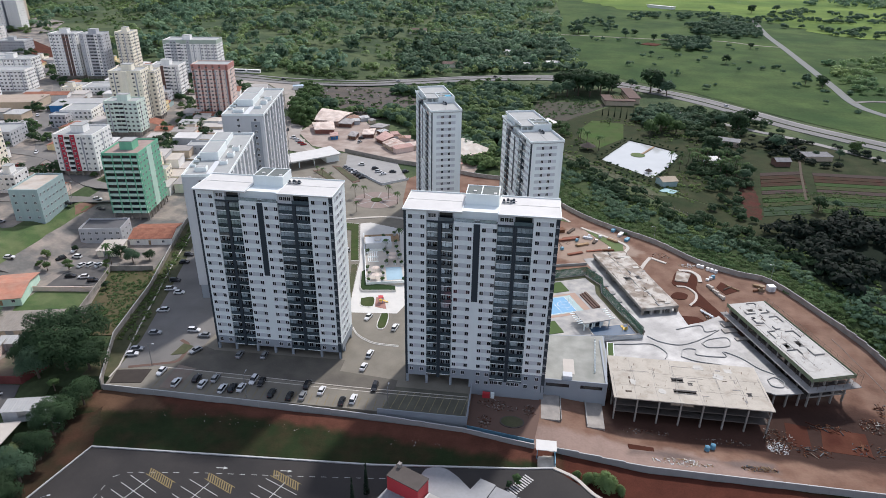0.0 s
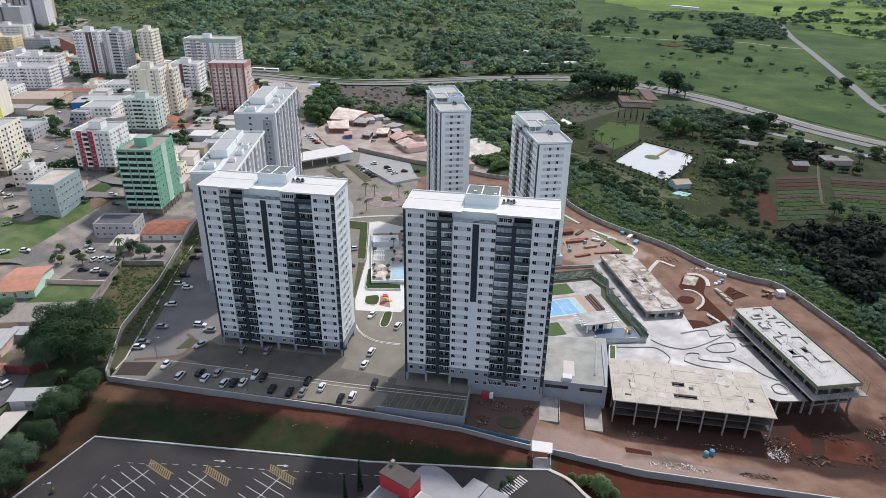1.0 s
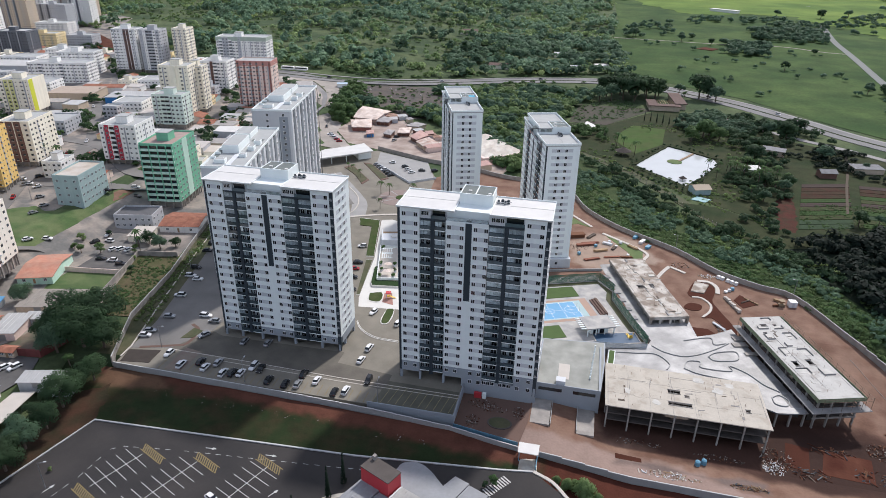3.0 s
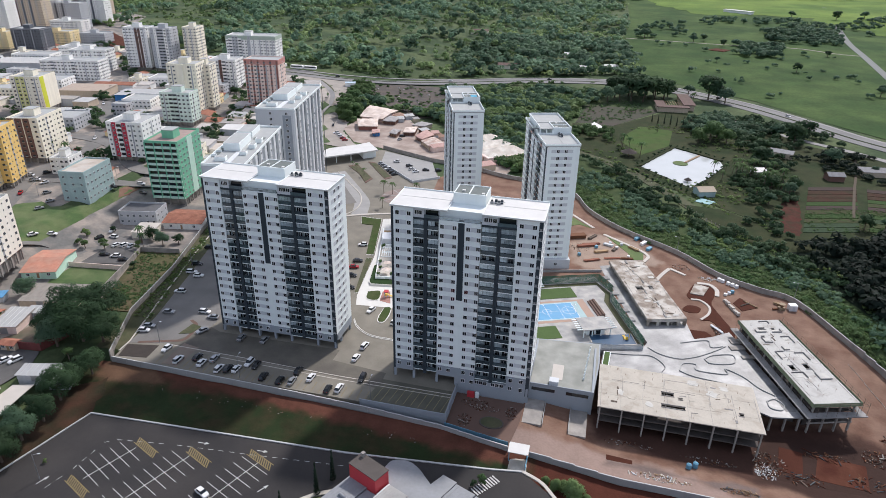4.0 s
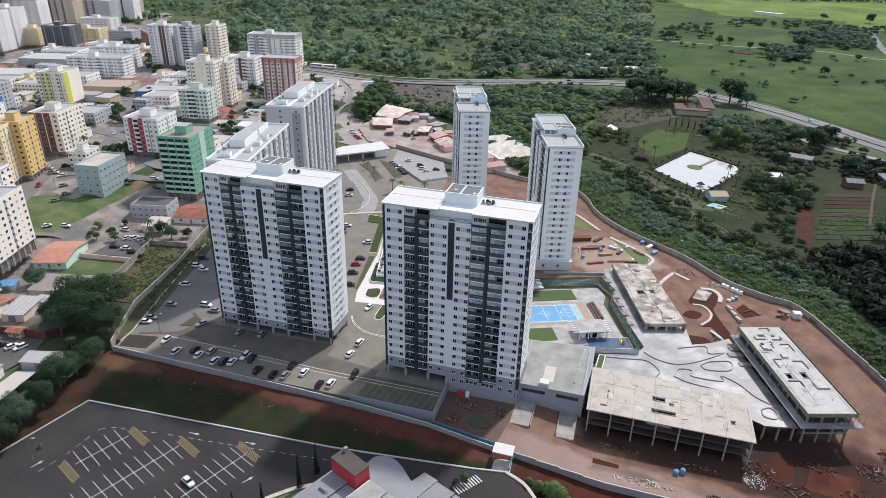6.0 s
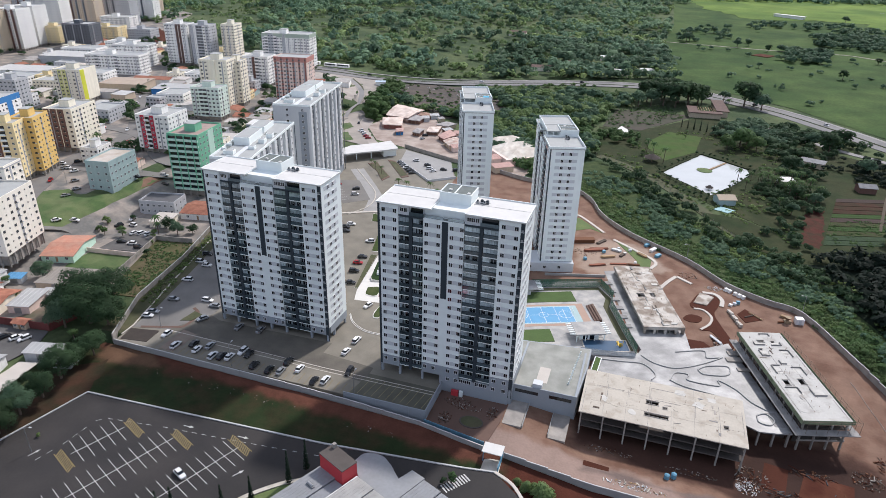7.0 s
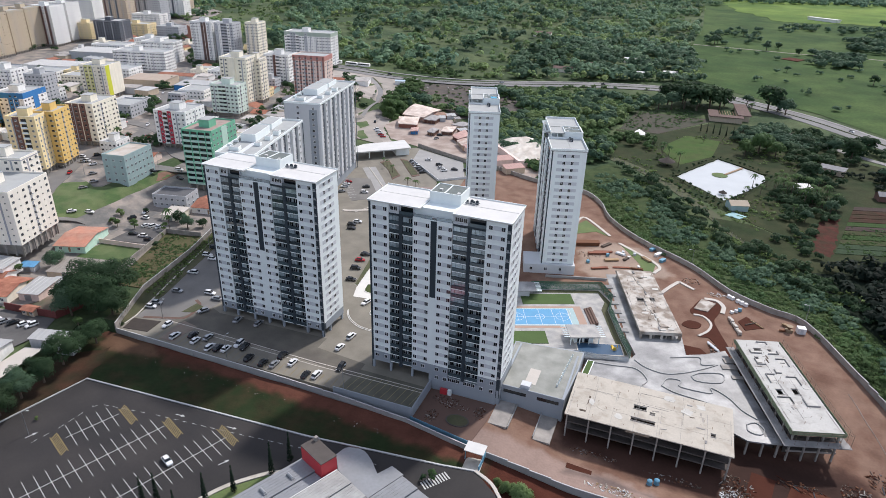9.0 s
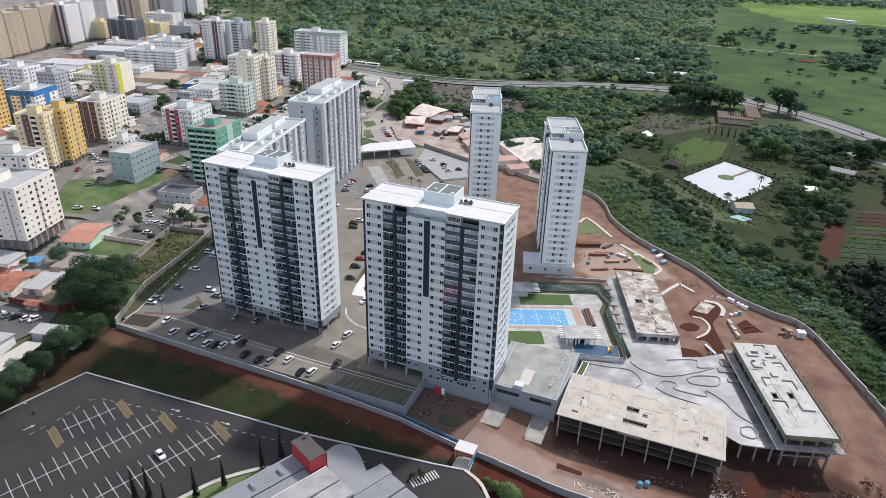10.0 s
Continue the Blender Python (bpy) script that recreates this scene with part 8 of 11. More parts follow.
def canvas_hall(label, plan, h, ridge, m, wall, seed):
    """A market hall under a sagging patched sheet roof, on a four-cornered plan."""
    t = thing("market_hall", label, "market hall", shift(0, 0, land_height(*plan[0])), "market stalls")
    q = [Vector(town_place(*p)[:2]) for p in plan]
    at = lambda u, v: (q[0] * (1 - u) + q[1] * u) * (1 - v) + (q[3] * (1 - u) + q[2] * u) * v
    n, k = 10, 8
    def top(i, j, drop=0.0):
        u, v = i / n, j / k
        p = at(u, v)
        edge = min(u, 1 - u, v, 1 - v)
        z = h + ridge * (1 - abs(2 * v - 1)) ** 0.85 * min(1.0, 0.45 + 3 * min(u, 1 - u)) + 0.35 * noise.noise((p.x * 0.35, p.y * 0.35, seed)) + (0.18 if (i // 2 + j // 2 + seed) % 3 == 0 and edge > 0 else 0)
        return (p.x, p.y, z - drop)
    b = Build()
    for i in range(n):
        for j in range(k):
            b.face([top(i, j), top(i + 1, j), top(i + 1, j + 1), top(i, j + 1)])
    for i in range(n):
        b.face([top(i, 0, 0.5), top(i + 1, 0, 0.5), top(i + 1, 0), top(i, 0)])
        b.face([top(i + 1, k, 0.5), top(i, k, 0.5), top(i, k), top(i + 1, k)])
    for j in range(k):
        b.face([top(n, j, 0.5), top(n, j + 1, 0.5), top(n, j + 1), top(n, j)])
        b.face([top(0, j + 1, 0.5), top(0, j, 0.5), top(0, j), top(0, j + 1)])
    part("roof", b.weld().mesh("roof", m), t)
    inner = [at(u, v) for u, v in ((0.05, 0.06), (0.95, 0.06), (0.95, 0.94), (0.05, 0.94))]
    part("wall", Build().prism([tuple(p) for p in inner], -0.2, h - 0.35).mesh("wall", PAINT[wall]), t)
    for u, v in ((0.01, 0.02), (0.35, 0.02), (0.65, 0.02), (0.99, 0.02)):
        p = at(u, v)
        part("post", Build().tube((p.x, p.y, -0.2), (p.x, p.y, h - 0.1), 0.12, sides=6).mesh("post", M["wood"]), t)
    return t


canvas_hall("wide market hall under a pale patched canvas roof", [(-165, 292), (-146, 290), (-143, 318), (-170, 328)], 3.8, 2.8, canvas, "rose", 1)
canvas_hall("market hall under a cream canvas roof with red walls", [(-157, 267), (-143, 270), (-150, 291), (-165, 286)], 3.4, 1.6, canvas, "maroon", 2)
canvas_hall("low market hall under grey patched sheets", [(-146, 288), (-136, 288), (-136, 302), (-145, 304)], 3.0, 0.9, SHEETS[4], "brown", 3)
canvas_hall("small pink kiosk beside the yard", [(-142, 255), (-137, 257), (-140, 266), (-145, 263)], 2.8, 0.4, pink, "blue", 4)
canvas_hall("market stall under dull sheets", [(-131, 259), (-125, 257), (-125, 268), (-131, 270)], 2.8, 0.7, SHEETS[4], "brown", 5)
canvas_hall("market stall under pale canvas sheets", [(-122, 263), (-114, 265), (-116, 280), (-124, 276)], 2.9, 0.8, canvas, "brown", 6)
canvas_hall("long market row under pink sheets", [(-111, 256), (-104, 249), (-99, 262), (-108, 274)], 3.0, 0.8, pink, "brown", 7)
canvas_hall("long market row under rusty sheets", [(-104, 246), (-95, 234), (-86, 243), (-98, 258)], 3.0, 0.8, mat("sheet_rose", (0.40, 0.27, 0.22), 0.85, patch=0.3, patch_size=2, rgb2=(0.52, 0.44, 0.38), mix_size=4, sharp=0.1), "tan", 8)
canvas_hall("lean-to under rusty sheets behind the hall", [(-144, 305), (-135, 303), (-134, 312), (-142, 316)], 2.8, 0.6, SHEETS[3], "brown", 9)
canvas_hall("stall under patched grey sheets by the ravine", [(-122, 284), (-112, 283), (-108, 292), (-118, 296)], 2.6, 0.6, SHEETS[4], "tan", 10)
rr = random.Random(17)
for k in range(12):
    if k < 6:
        x, y = rr.uniform(-146, -122), rr.uniform(282, 312)
    else:
        f = rr.random()
        x, y = -112 + 40 * f + rr.uniform(-4, 5), 268 - 40 * f + rr.uniform(-2, 10)
    flat_shed("patched shanty hut with a rusty sheet roof", x, y, rr.uniform(3, 7), rr.uniform(3, 6), rr.uniform(0, 50), rr.uniform(2.0, 2.8), rr.choice(SHEETS), rr.choice(("grey", "tan", "brown", "grey", "brown", "rose")), "market stalls", rr.uniform(0.3, 0.9))
tent = thing("market_tent", "large pale canvas market tent", "tent", shift(-78, 250, 0, -50))
b = Build()
for k in range(3):
    y0, y1 = 14.0 * k, 14.0 * (k + 1)
    b.face([(0, y0, 4), (0, y1, 4), (9, (y0 + y1) / 2, 8)][::-1])
    b.face([(0, y0, 4), (9, (y0 + y1) / 2, 8), (20, (y0 + y1) / 2, 8), (29, y0, 4)][::-1])
    b.face([(0, y1, 4), (29, y1, 4), (20, (y0 + y1) / 2, 8), (9, (y0 + y1) / 2, 8)][::-1])
    b.face([(29, y0, 4), (29, y1, 4), (20, (y0 + y1) / 2, 8)])
part("canopy", b.mesh("canopy", mat("canvas_white", (0.74, 0.69, 0.61), 0.8, patch=0.25, patch_size=3, rgb2=(0.60, 0.53, 0.45), mix_size=5, sharp=0.12)), tent, pose(0, 0, 0, 0, 0, -90) @ shift(-29, -2, 0))
part("wall", Build().box(0.5, 41, -2, 26, 0, 4).mesh("wall", PAINT["rose"]), tent)
sheet("stream_bed", ragged(in_town([(-214, 420), (-206, 388), (-190, 362), (-168, 346), (-149, 340), (-132, 312), (-112, 318), (-90, 335), (-70, 345), (-62, 365), (-96, 384), (-110, 416), (-140, 430), (-180, 428)]), 1.5), lambda x, y: land_height(x, y) + 0.12, mat("stream_mud", (0.050, 0.044, 0.038), 0.85, patch=0.35, patch_size=6, grain=0.25, grain_size=0.8, bump=0.1, rgb2=(0.085, 0.065, 0.05), mix_size=10), "dark stony ravine with a stream", 6.0)
ravine = random.Random(5)
for k in range(12):
    x, y = ravine.uniform(-186, -112), ravine.uniform(356, 408)
    ob = part("boulder", Build().tube((0, 0, -0.3), (ravine.uniform(-0.4, 0.4), 0.2, ravine.uniform(0.5, 1.1)), ravine.uniform(0.8, 1.7), ravine.uniform(0.3, 0.8), 7).mesh("boulder", M["concrete_raw"]), None, shift(x, y, land_height(x, y)))
    tagged(ob, "rough grey boulder lying in the ravine", "boulder", "ravine boulders")


def quads_mesh(name, centres, normals, sizes, shade, m):
    """Many small leaf faces in one mesh, made from arrays."""
    n = len(centres)
    ref = np.random.RandomState(n % 9973).normal(size=(n, 3))
    u = np.cross(normals, ref)
    u /= np.linalg.norm(u, axis=1)[:, None] + 1e-9
    w = np.cross(normals, u)
    w /= np.linalg.norm(w, axis=1)[:, None] + 1e-9
    s = sizes[:, None]
    v = np.stack([centres - u * s - w * s * 0.7, centres + u * s - w * s * 0.6, centres + u * s * 0.7 + w * s, centres - u * s * 0.8 + w * s * 0.8], 1).reshape(-1, 3)
    me = bpy.data.meshes.new(name)
    me.vertices.add(4 * n)
    me.vertices.foreach_set("co", v.ravel().astype(np.float32))
    me.loops.add(4 * n)
    me.loops.foreach_set("vertex_index", np.arange(4 * n, dtype=np.int32))
    me.polygons.add(n)
    me.polygons.foreach_set("loop_start", np.arange(0, 4 * n, 4, dtype=np.int32))
    me.materials.append(m)
    me.polygons.foreach_set("use_smooth", np.ones(n, bool))
    me.update(calc_edges=True)
    # leaves take the light as the round crown that they make up
    me.normals_split_custom_set_from_vertices(np.repeat(shade, 4, 0).astype(np.float32))
    return me


def leaf_cloud(rs, lobes, n, size):
    """Leaf places on the outsides of several lobes: centres, normals, sizes."""
    lobes = np.array(lobes, float)
    weight = lobes[:, 3] * lobes[:, 5]
    pick = rs.choice(len(lobes), n, p=weight / weight.sum())
    way = rs.normal(size=(n, 3))
    way /= np.linalg.norm(way, axis=1)[:, None]
    way[:, 2] = np.where(way[:, 2] < -0.35, -way[:, 2], way[:, 2])
    deep = rs.uniform(0.62, 1.08, n)[:, None]
    c = lobes[pick, :3] + way * lobes[pick, 3:] * deep
    nrm = way / lobes[pick, 3:] * lobes[pick, 3:].mean(1)[:, None] + rs.normal(size=(n, 3)) * 0.3 + np.array([0, 0, 0.3])
    nrm /= np.linalg.norm(nrm, axis=1)[:, None]
    mid = (lobes[:, :3] * weight[:, None]).sum(0) / weight.sum()
    out = c - mid
    shade = way * 0.7 + out / (np.linalg.norm(out, axis=1)[:, None] + 1e-9) * 0.5 + nrm * 0.25 + np.array([0, 0, 0.3])
    shade /= np.linalg.norm(shade, axis=1)[:, None]
    return c, nrm, rs.uniform(0.6, 1.3, n) * size, shade


def crown_lobes(rs, h, r, n=7):
    out = [(0, 0, h * 0.66, r * 0.62, r * 0.62, h * 0.27)]
    for k in range(n):
        a = 2 * math.pi * k / n + rs.uniform(-0.4, 0.4)
        q = r * rs.uniform(0.42, 0.7)
        s = r * rs.uniform(0.32, 0.5)
        out.append((q * math.cos(a), q * math.sin(a), h * rs.uniform(0.36, 0.78), s, s, s * rs.uniform(0.65, 0.95)))
    return out


def tree_kind(seed, h, r, m, n=900, leaf=0.32, lobes=7):
    """Meshes of one tree: trunk with limbs, and a crown of many leaves."""
    rs = np.random.RandomState(seed)
    b = Build()
    b.tube((0, 0, -0.4), (0.1, 0.05, h * 0.42), 0.05 * r + 0.10, 0.04 * r + 0.05, 8)
    lo = crown_lobes(rs, h, r, lobes)
    for c in lo[1:6]:
        b.tube((0.1, 0.05, h * 0.38), (c[0] * 0.8, c[1] * 0.8, c[2]), 0.025 * r + 0.04, 0.02, 6)
    return b.mesh("trunk", M["bark"]), quads_mesh("crown", *leaf_cloud(rs, lo, n, leaf), M[m])


def cypress_kind(seed, h, r):
    rs = np.random.RandomState(seed)
    lo = [(0, 0, h * (0.12 + 0.16 * k), r * (1 - 0.15 * k), r * (1 - 0.15 * k), h * 0.14) for k in range(6)]
    return Build().tube((0, 0, -0.4), (0, 0, h * 0.5), 0.12, 0.05).mesh("trunk", M["bark"]), quads_mesh("crown", *leaf_cloud(rs, lo, 600, 0.15), M["leaf_deep"])


def palm_kind(seed, h, n=13, reach=2.4):
    rs = np.random.RandomState(seed)
    trunk = Build().tube((0, 0, -0.4), (0.15, 0, h * 0.5), 0.2, 0.16).tube((0.15, 0, h * 0.5), (0.1, 0.1, h), 0.16, 0.13).mesh("trunk", M["bark"])
    b = Build()
    for k in range(n):
        a = 2 * math.pi * k / n + rs.uniform(-0.2, 0.2)
        up = rs.uniform(0.1, 0.9)
        ca, sa = math.cos(a), math.sin(a)
        last = None
        for j in range(6):
            t = j / 5
            rad, z = reach * t, h + up * reach * t - 1.15 * reach * t * t
            wd = 0.34 * math.sin(math.pi * min(1, t + 0.12)) + 0.03
            pts = [(0.1 + rad * ca - sa * wd, 0.1 + rad * sa + ca * wd, z - 0.12), (0.1 + rad * ca, 0.1 + rad * sa, z), (0.1 + rad * ca + sa * wd, 0.1 + rad * sa - ca * wd, z - 0.12)]
            if last:
                b.face([last[0], pts[0], pts[1], last[1]]).face([last[1], pts[1], pts[2], last[2]])
            last = pts
    return trunk, b.mesh("fronds", M["leaf_mid"])


KINDS = {
    "far": [tree_kind(41, 11, 5.6, "leaf_dark", 640, 0.52, 9), tree_kind(42, 9, 4.8, "leaf_wood", 560, 0.48, 8), tree_kind(43, 10, 5.6, "leaf_mid", 640, 0.52, 9)],
    "broad": [tree_kind(1, 11, 6.0, "leaf_dark", 6800, 0.165, 13), tree_kind(2, 9, 5.0, "leaf_dark", 5400, 0.155, 12), tree_kind(3, 10, 5.4, "leaf_wood", 5800, 0.165, 13)],
    "small": [tree_kind(11, 5, 2.4, "leaf_mid", 700, 0.20, 6), tree_kind(12, 4.2, 2.0, "leaf_dark", 600, 0.19, 6), tree_kind(13, 4.6, 2.3, "leaf_light", 600, 0.2, 6)],
    "cypress": [cypress_kind(21, 9, 0.8)],
    "bush": [(Build().tube((0, 0, -0.4), (0.1, 0, 1.4), 0.12, 0.05, 6).mesh("trunk", M["bark"]), quads_mesh("crown", *leaf_cloud(np.random.RandomState(52), [(0, 0, 1.7, 1.5, 1.4, 1.5), (0.9, 0.5, 1.2, 1.1, 1.0, 1.0), (-0.9, 0.3, 1.1, 1.0, 1.1, 0.95), (0.2, -0.9, 1.1, 1.1, 0.9, 0.9), (-0.2, 0.2, 2.7, 0.9, 0.9, 0.9)], 1900, 0.12), M["leaf_pale"]))],
    "palm": [palm_kind(31, 6), palm_kind(32, 8, 15, 2.8)],
}
WORDS = {"broad": ("tree", "broad dark green tree with a rounded uneven crown", "tree", "broad trees"), "small": ("small_tree", "small leafy green tree", "tree", "small trees"), "bush": ("bush", "bushy young tree with leaves to the ground", "bush", "bushes"), "cypress": ("cypress", "narrow dark cypress beside the car park", "tree", "cypresses"), "palm": ("palm", "palm with drooping green fronds", "palm", "palms")}
tree_turn = random.Random(8)


def plant(kind, x, y, size=1.0, z=0.0, pick=None):
    name, label, cat, group = WORDS[kind]
    if x < -180:
        x, y, _ = town_place(x, y)
        z = land_height(x, y)
    trunk, crown = KINDS["far" if kind == "broad" and y > 150 else kind][tree_turn.randrange(len(KINDS[kind])) if pick is None else pick]
    t = thing(name, label, cat, shift(x, y, z, tree_turn.uniform(0, 360)), group)
    t.scale = (size * tree_turn.uniform(0.9, 1.1), size * tree_turn.uniform(0.9, 1.1), size)
    part("trunk", trunk, t)
    part("fronds" if kind == "palm" else "crown", crown, t)
    return t


for x, y, s in ((-157, -3, 1.6), (-149, 2, 1.45), (-149, -10, 1.5), (-161, -10, 1.3), (-142, -9, 1.1), (-155, -15, 1.2), (-134, -37, 1.05), (-135, -30, 0.85), (-131.5, -46, 1.0), (-131, -54, 1.0), (-129.5, -62, 0.95), (-134, -24, 0.8), (-132, -70, 1.0), (-130, -78, 1.0), (-131, -88, 1.1), (-191, 9, 0.8), (-184, 72, 0.4), (-170, 62, 0.7), (-178, 66, 0.6), (-165, 66, 0.5)):
    plant("broad", x, y, s, -0.6 if y < -20 else 0)
for x, y, s in ((-200, 50, 0.9), (-192, 52, 1.0), (-205, 52, 0.7), (-208, 60, 0.9), (-200, 68, 0.8), (-178, 56, 0.9), (-174, 50, 0.5), (-168, 40, 0.8), (-186, -8, 0.8), (-198, -2, 1.2), (-146, -20, 0.9), (-126, -70, 0.6), (-119, -59, 0.3), (-7, -36, 0.6), (-9, -37.5, 0.5)):
    plant("small", x, y, s, -2.6 if x > 5 else (-1.4 if y < -20 else 0))
for x, y in ((-44, -45), (-46, -50.5), (-51, -59.4), (-55, -65), (-65, -70), (-68, -71.5), (-57.5, -72)):
    plant("cypress", x, y, tree_turn.uniform(0.95, 1.15), -1.4)
for x, y, s in ((-98, 152, 0.9), (-93, 152, 0.8), (-80, 153, 0.9), (-92, 132, 0.7), (-74, 146, 0.8), (-68, 90, 0.7), (-64, 100, 0.8), (-130, 188, 0.6), (-125, 182, 0.6), (-118, 175, 0.6), (-180, 61, 1.0), (-177, 58, 0.8), (-312, 150, 1.3), (-308, 158, 1.2), (-318, 152, 1.1), (38, 262, 1.2), (96, 240, 1.3), (92, 246, 1.1), (100, 236, 1.2), (110, 236, 1.3), (104, 228, 1.1), (27, 280, 1.2), (116, 228, 1.1)):
    plant("palm", x, y, s)
for x, y in ((27, 237), (30, 234), (33, 231), (36, 227), (38.5, 223), (41, 219), (44, 216), (47, 212), (50, 210), (53, 208), (56, 207), (59, 204), (62, 201)):
    plant("small", x, y, tree_turn.uniform(0.45, 0.7), 0, 1)
for x, y, s in ((93, 241, 1.0), (101, 237, 1.1), (105, 222, 1.2), (111, 228, 1.1), (98, 204, 1.0), (97, 250, 1.0), (103, 246, 1.2), (31, 275, 1.1), (26, 283, 0.8), (88, 246, 0.9), (108, 240, 1.3), (114, 246, 1.1), (95, 230, 0.9), (86, 440, 1.4), (52, 330, 0.7)):
    plant("palm", x, y, s)
for k in range(8):
    plant("cypress", 49 + 4.4 * k, 359 - 2.0 * k, tree_turn.uniform(0.75, 0.95))
for k in range(7):
    plant("cypress", 104 + 2.2 * k, 284 + 5.0 * k, tree_turn.uniform(0.3, 0.4))
# clipped shrubs round the pond's edge
for (ax, ay), (bx, by), n in (((35, 243), (60, 293), 8), ((62, 294), (91, 271), 9), ((92, 264), (67, 209), 10), ((64, 208), (36, 240), 9)):
    for k in range(n):
        f = (k + tree_turn.uniform(0.1, 0.9)) / n
        plant("small", ax + (bx - ax) * f, ay + (by - ay) * f, tree_turn.uniform(0.38, 0.62), -0.1, 1)
for x, y, s in ((80, 240, 1.0), (91, 234, 1.1), (102, 256, 1.0), (108, 222, 1.2), (116, 231, 1.2), (97, 232, 1.1), (84, 231, 0.9), (112, 214, 1.0), (120, 224, 1.0), (76, 224, 0.7)):
    plant("palm", x, y, s)
# tubs with clipped bushes, low walls and shades over the white terrace between the towers
tub = Build().tube((0, 0, 0), (0, 0, 0.7), 0.45, 0.6, 12).mesh("tub", M["panel_grey"])
bush = quads_mesh("bush", *leaf_cloud(np.random.RandomState(6), [(0, 0, 1.1, 0.7, 0.7, 0.6), (0.3, 0.2, 1.4, 0.5, 0.5, 0.45)], 160, 0.13), M["leaf_mid"])
ct, st = math.cos(math.radians(15)), math.sin(math.radians(15))
for u, v, s in ((1.2, 2, 1.2), (1.4, 8, 1.0), (1.0, 13, 1.1), (15, 1.4, 1.1), (15.2, 15.6, 1.3), (12.4, 16.4, 1.0), (9, 17.2, 1.2), (6.6, 1.6, 1.3), (7.2, 7, 1.0), (6.8, 12, 1.2), (14.8, 22, 1.4), (14.4, 26, 1.1), (10, 25, 1.2), (8.6, 29, 1.0), (1.2, 28, 1.3), (14, 31, 1.2), (14, 37, 1.1), (3, 41, 1.3), (9, 43, 1.2), (14, 46, 1.3)):
    t = thing("planter", "grey tub with a clipped green bush", "planter", shift(-69 + u * ct - v * st, 57 + u * st + v * ct, 0.96, tree_turn.uniform(0, 360)), "terrace planters")
    t.scale = (s, s, s)
    part("tub", tub, t)
    part("bush", bush, t)
shade = Build().tube((0, 0, 2.0), (0, 0, 2.6), 1.7, 0.08, 8).mesh("canopy", canvas)
pole_m = Build().tube((0, 0, 0), (0, 0, 2.5), 0.05, sides=6).mesh("pole", M["steel"])
for u, v in ((4, 4.5), (4.2, 10.5), (11.5, 19.5), (11.8, 23)):
    t = thing("parasol", "pale canvas parasol on the terrace", "parasol", shift(-69 + u * ct - v * st, 57 + u * st + v * ct, 0.96), "terrace parasols")
    part("canopy", shade, t)
    part("pole", pole_m, t)
for x, y, f in ((-174, 288, 1.0), (-180, 299, 1.35), (-174, 306, 1.15), (-186, 314, 1.3), (-180, 326, 1.1), (-192, 334, 1.15), (-188, 348, 1.0), (-196, 358, 0.9)):
    plant("broad", x, y, f, 0, 2)
for x, y, f in ((11.4, -31, 1.0), (15.8, -32.4, 1.6), (8.8, -29.6, 0.65), (19.4, -33.2, 0.9), (13.4, -30.2, 0.9)):
    plant("bush", x, y, f, verge_height(x, y))
# umbrella tree by the second pond, big trees by the farmhouse and the sheds
for x, y, s, k in ((87, 318, 1.5, 2), (78, 309, 1.1, 2), (97, 313, 1.1, 2), (92, 326, 1.2, 2), (100, 452, 2.1, 0), (113, 444, 1.6, 1), (84, 464, 1.2, 1), (108, 455, 1.3, 0), (157, 285, 1.2, 1), (144, 330, 1.35, 0), (136, 342, 1.2, 1), (154, 345, 1.3, 0), (148, 336, 1.2, 1), (113, 274, 1.0, 0), (118, 280, 0.8, 1), (192, 272, 0.7, 1), (208, 288, 0.8, 2), (176, 270, 0.6, 1), (142, 172, 0.8, 0), (152, 175, 0.7, 1), (109, 222, 0.8, 0), (117, 214, 0.9, 1), (121, 222, 0.8, 0), (103, 196, 0.8, 1)):
    plant("broad", x, y, s, land_height(x, y), k)
# dark stand between the highway and the ploughed plot
for x, y, s in ((14, 418, 1.2), (24, 424, 1.5), (34, 430, 1.6), (44, 428, 1.5), (54, 436, 1.5), (62, 444, 1.3), (20, 440, 1.5), (32, 448, 1.6), (46, 446, 1.6), (40, 462, 1.5), (26, 466, 1.3), (54, 458, 1.3), (66, 456, 1.0)):
    plant("broad", x, y, s * tree_turn.uniform(1.15, 1.4), land_height(x, y), tree_turn.choice((0, 1)))
# lone trees on the pasture
for x, y, s in ((116, 783, 1.2), (205, 609, 1.0), (129, 643, 0.8), (205, 690, 0.9), (54, 799, 1.6), (92, 902, 1.1), (131, 800, 0.8), (301, 1107, 1.4), (368, 1098, 1.5), (420, 1132, 1.5), (262, 720, 0.7), (150, 760, 0.9), (58, 812, 1.1), (44, 830, 1.0), (262, 530, 0.9), (254, 510, 1.1), (266, 500, 1.0), (270, 516, 0.9)):
    plant("broad", x, y, s, land_height(x, y), tree_turn.choice((0, 1)))


def inside(poly, x, y):
    hit = np.zeros(len(x), bool)
    for (ax, ay), (bx, by) in zip(poly, poly[1:] + poly[:1]):
        cross = ((ay > y) != (by > y)) & (x < (bx - ax) * (y - ay) / ((by - ay) or 1e-9) + ax)
        hit ^= cross
    return hit


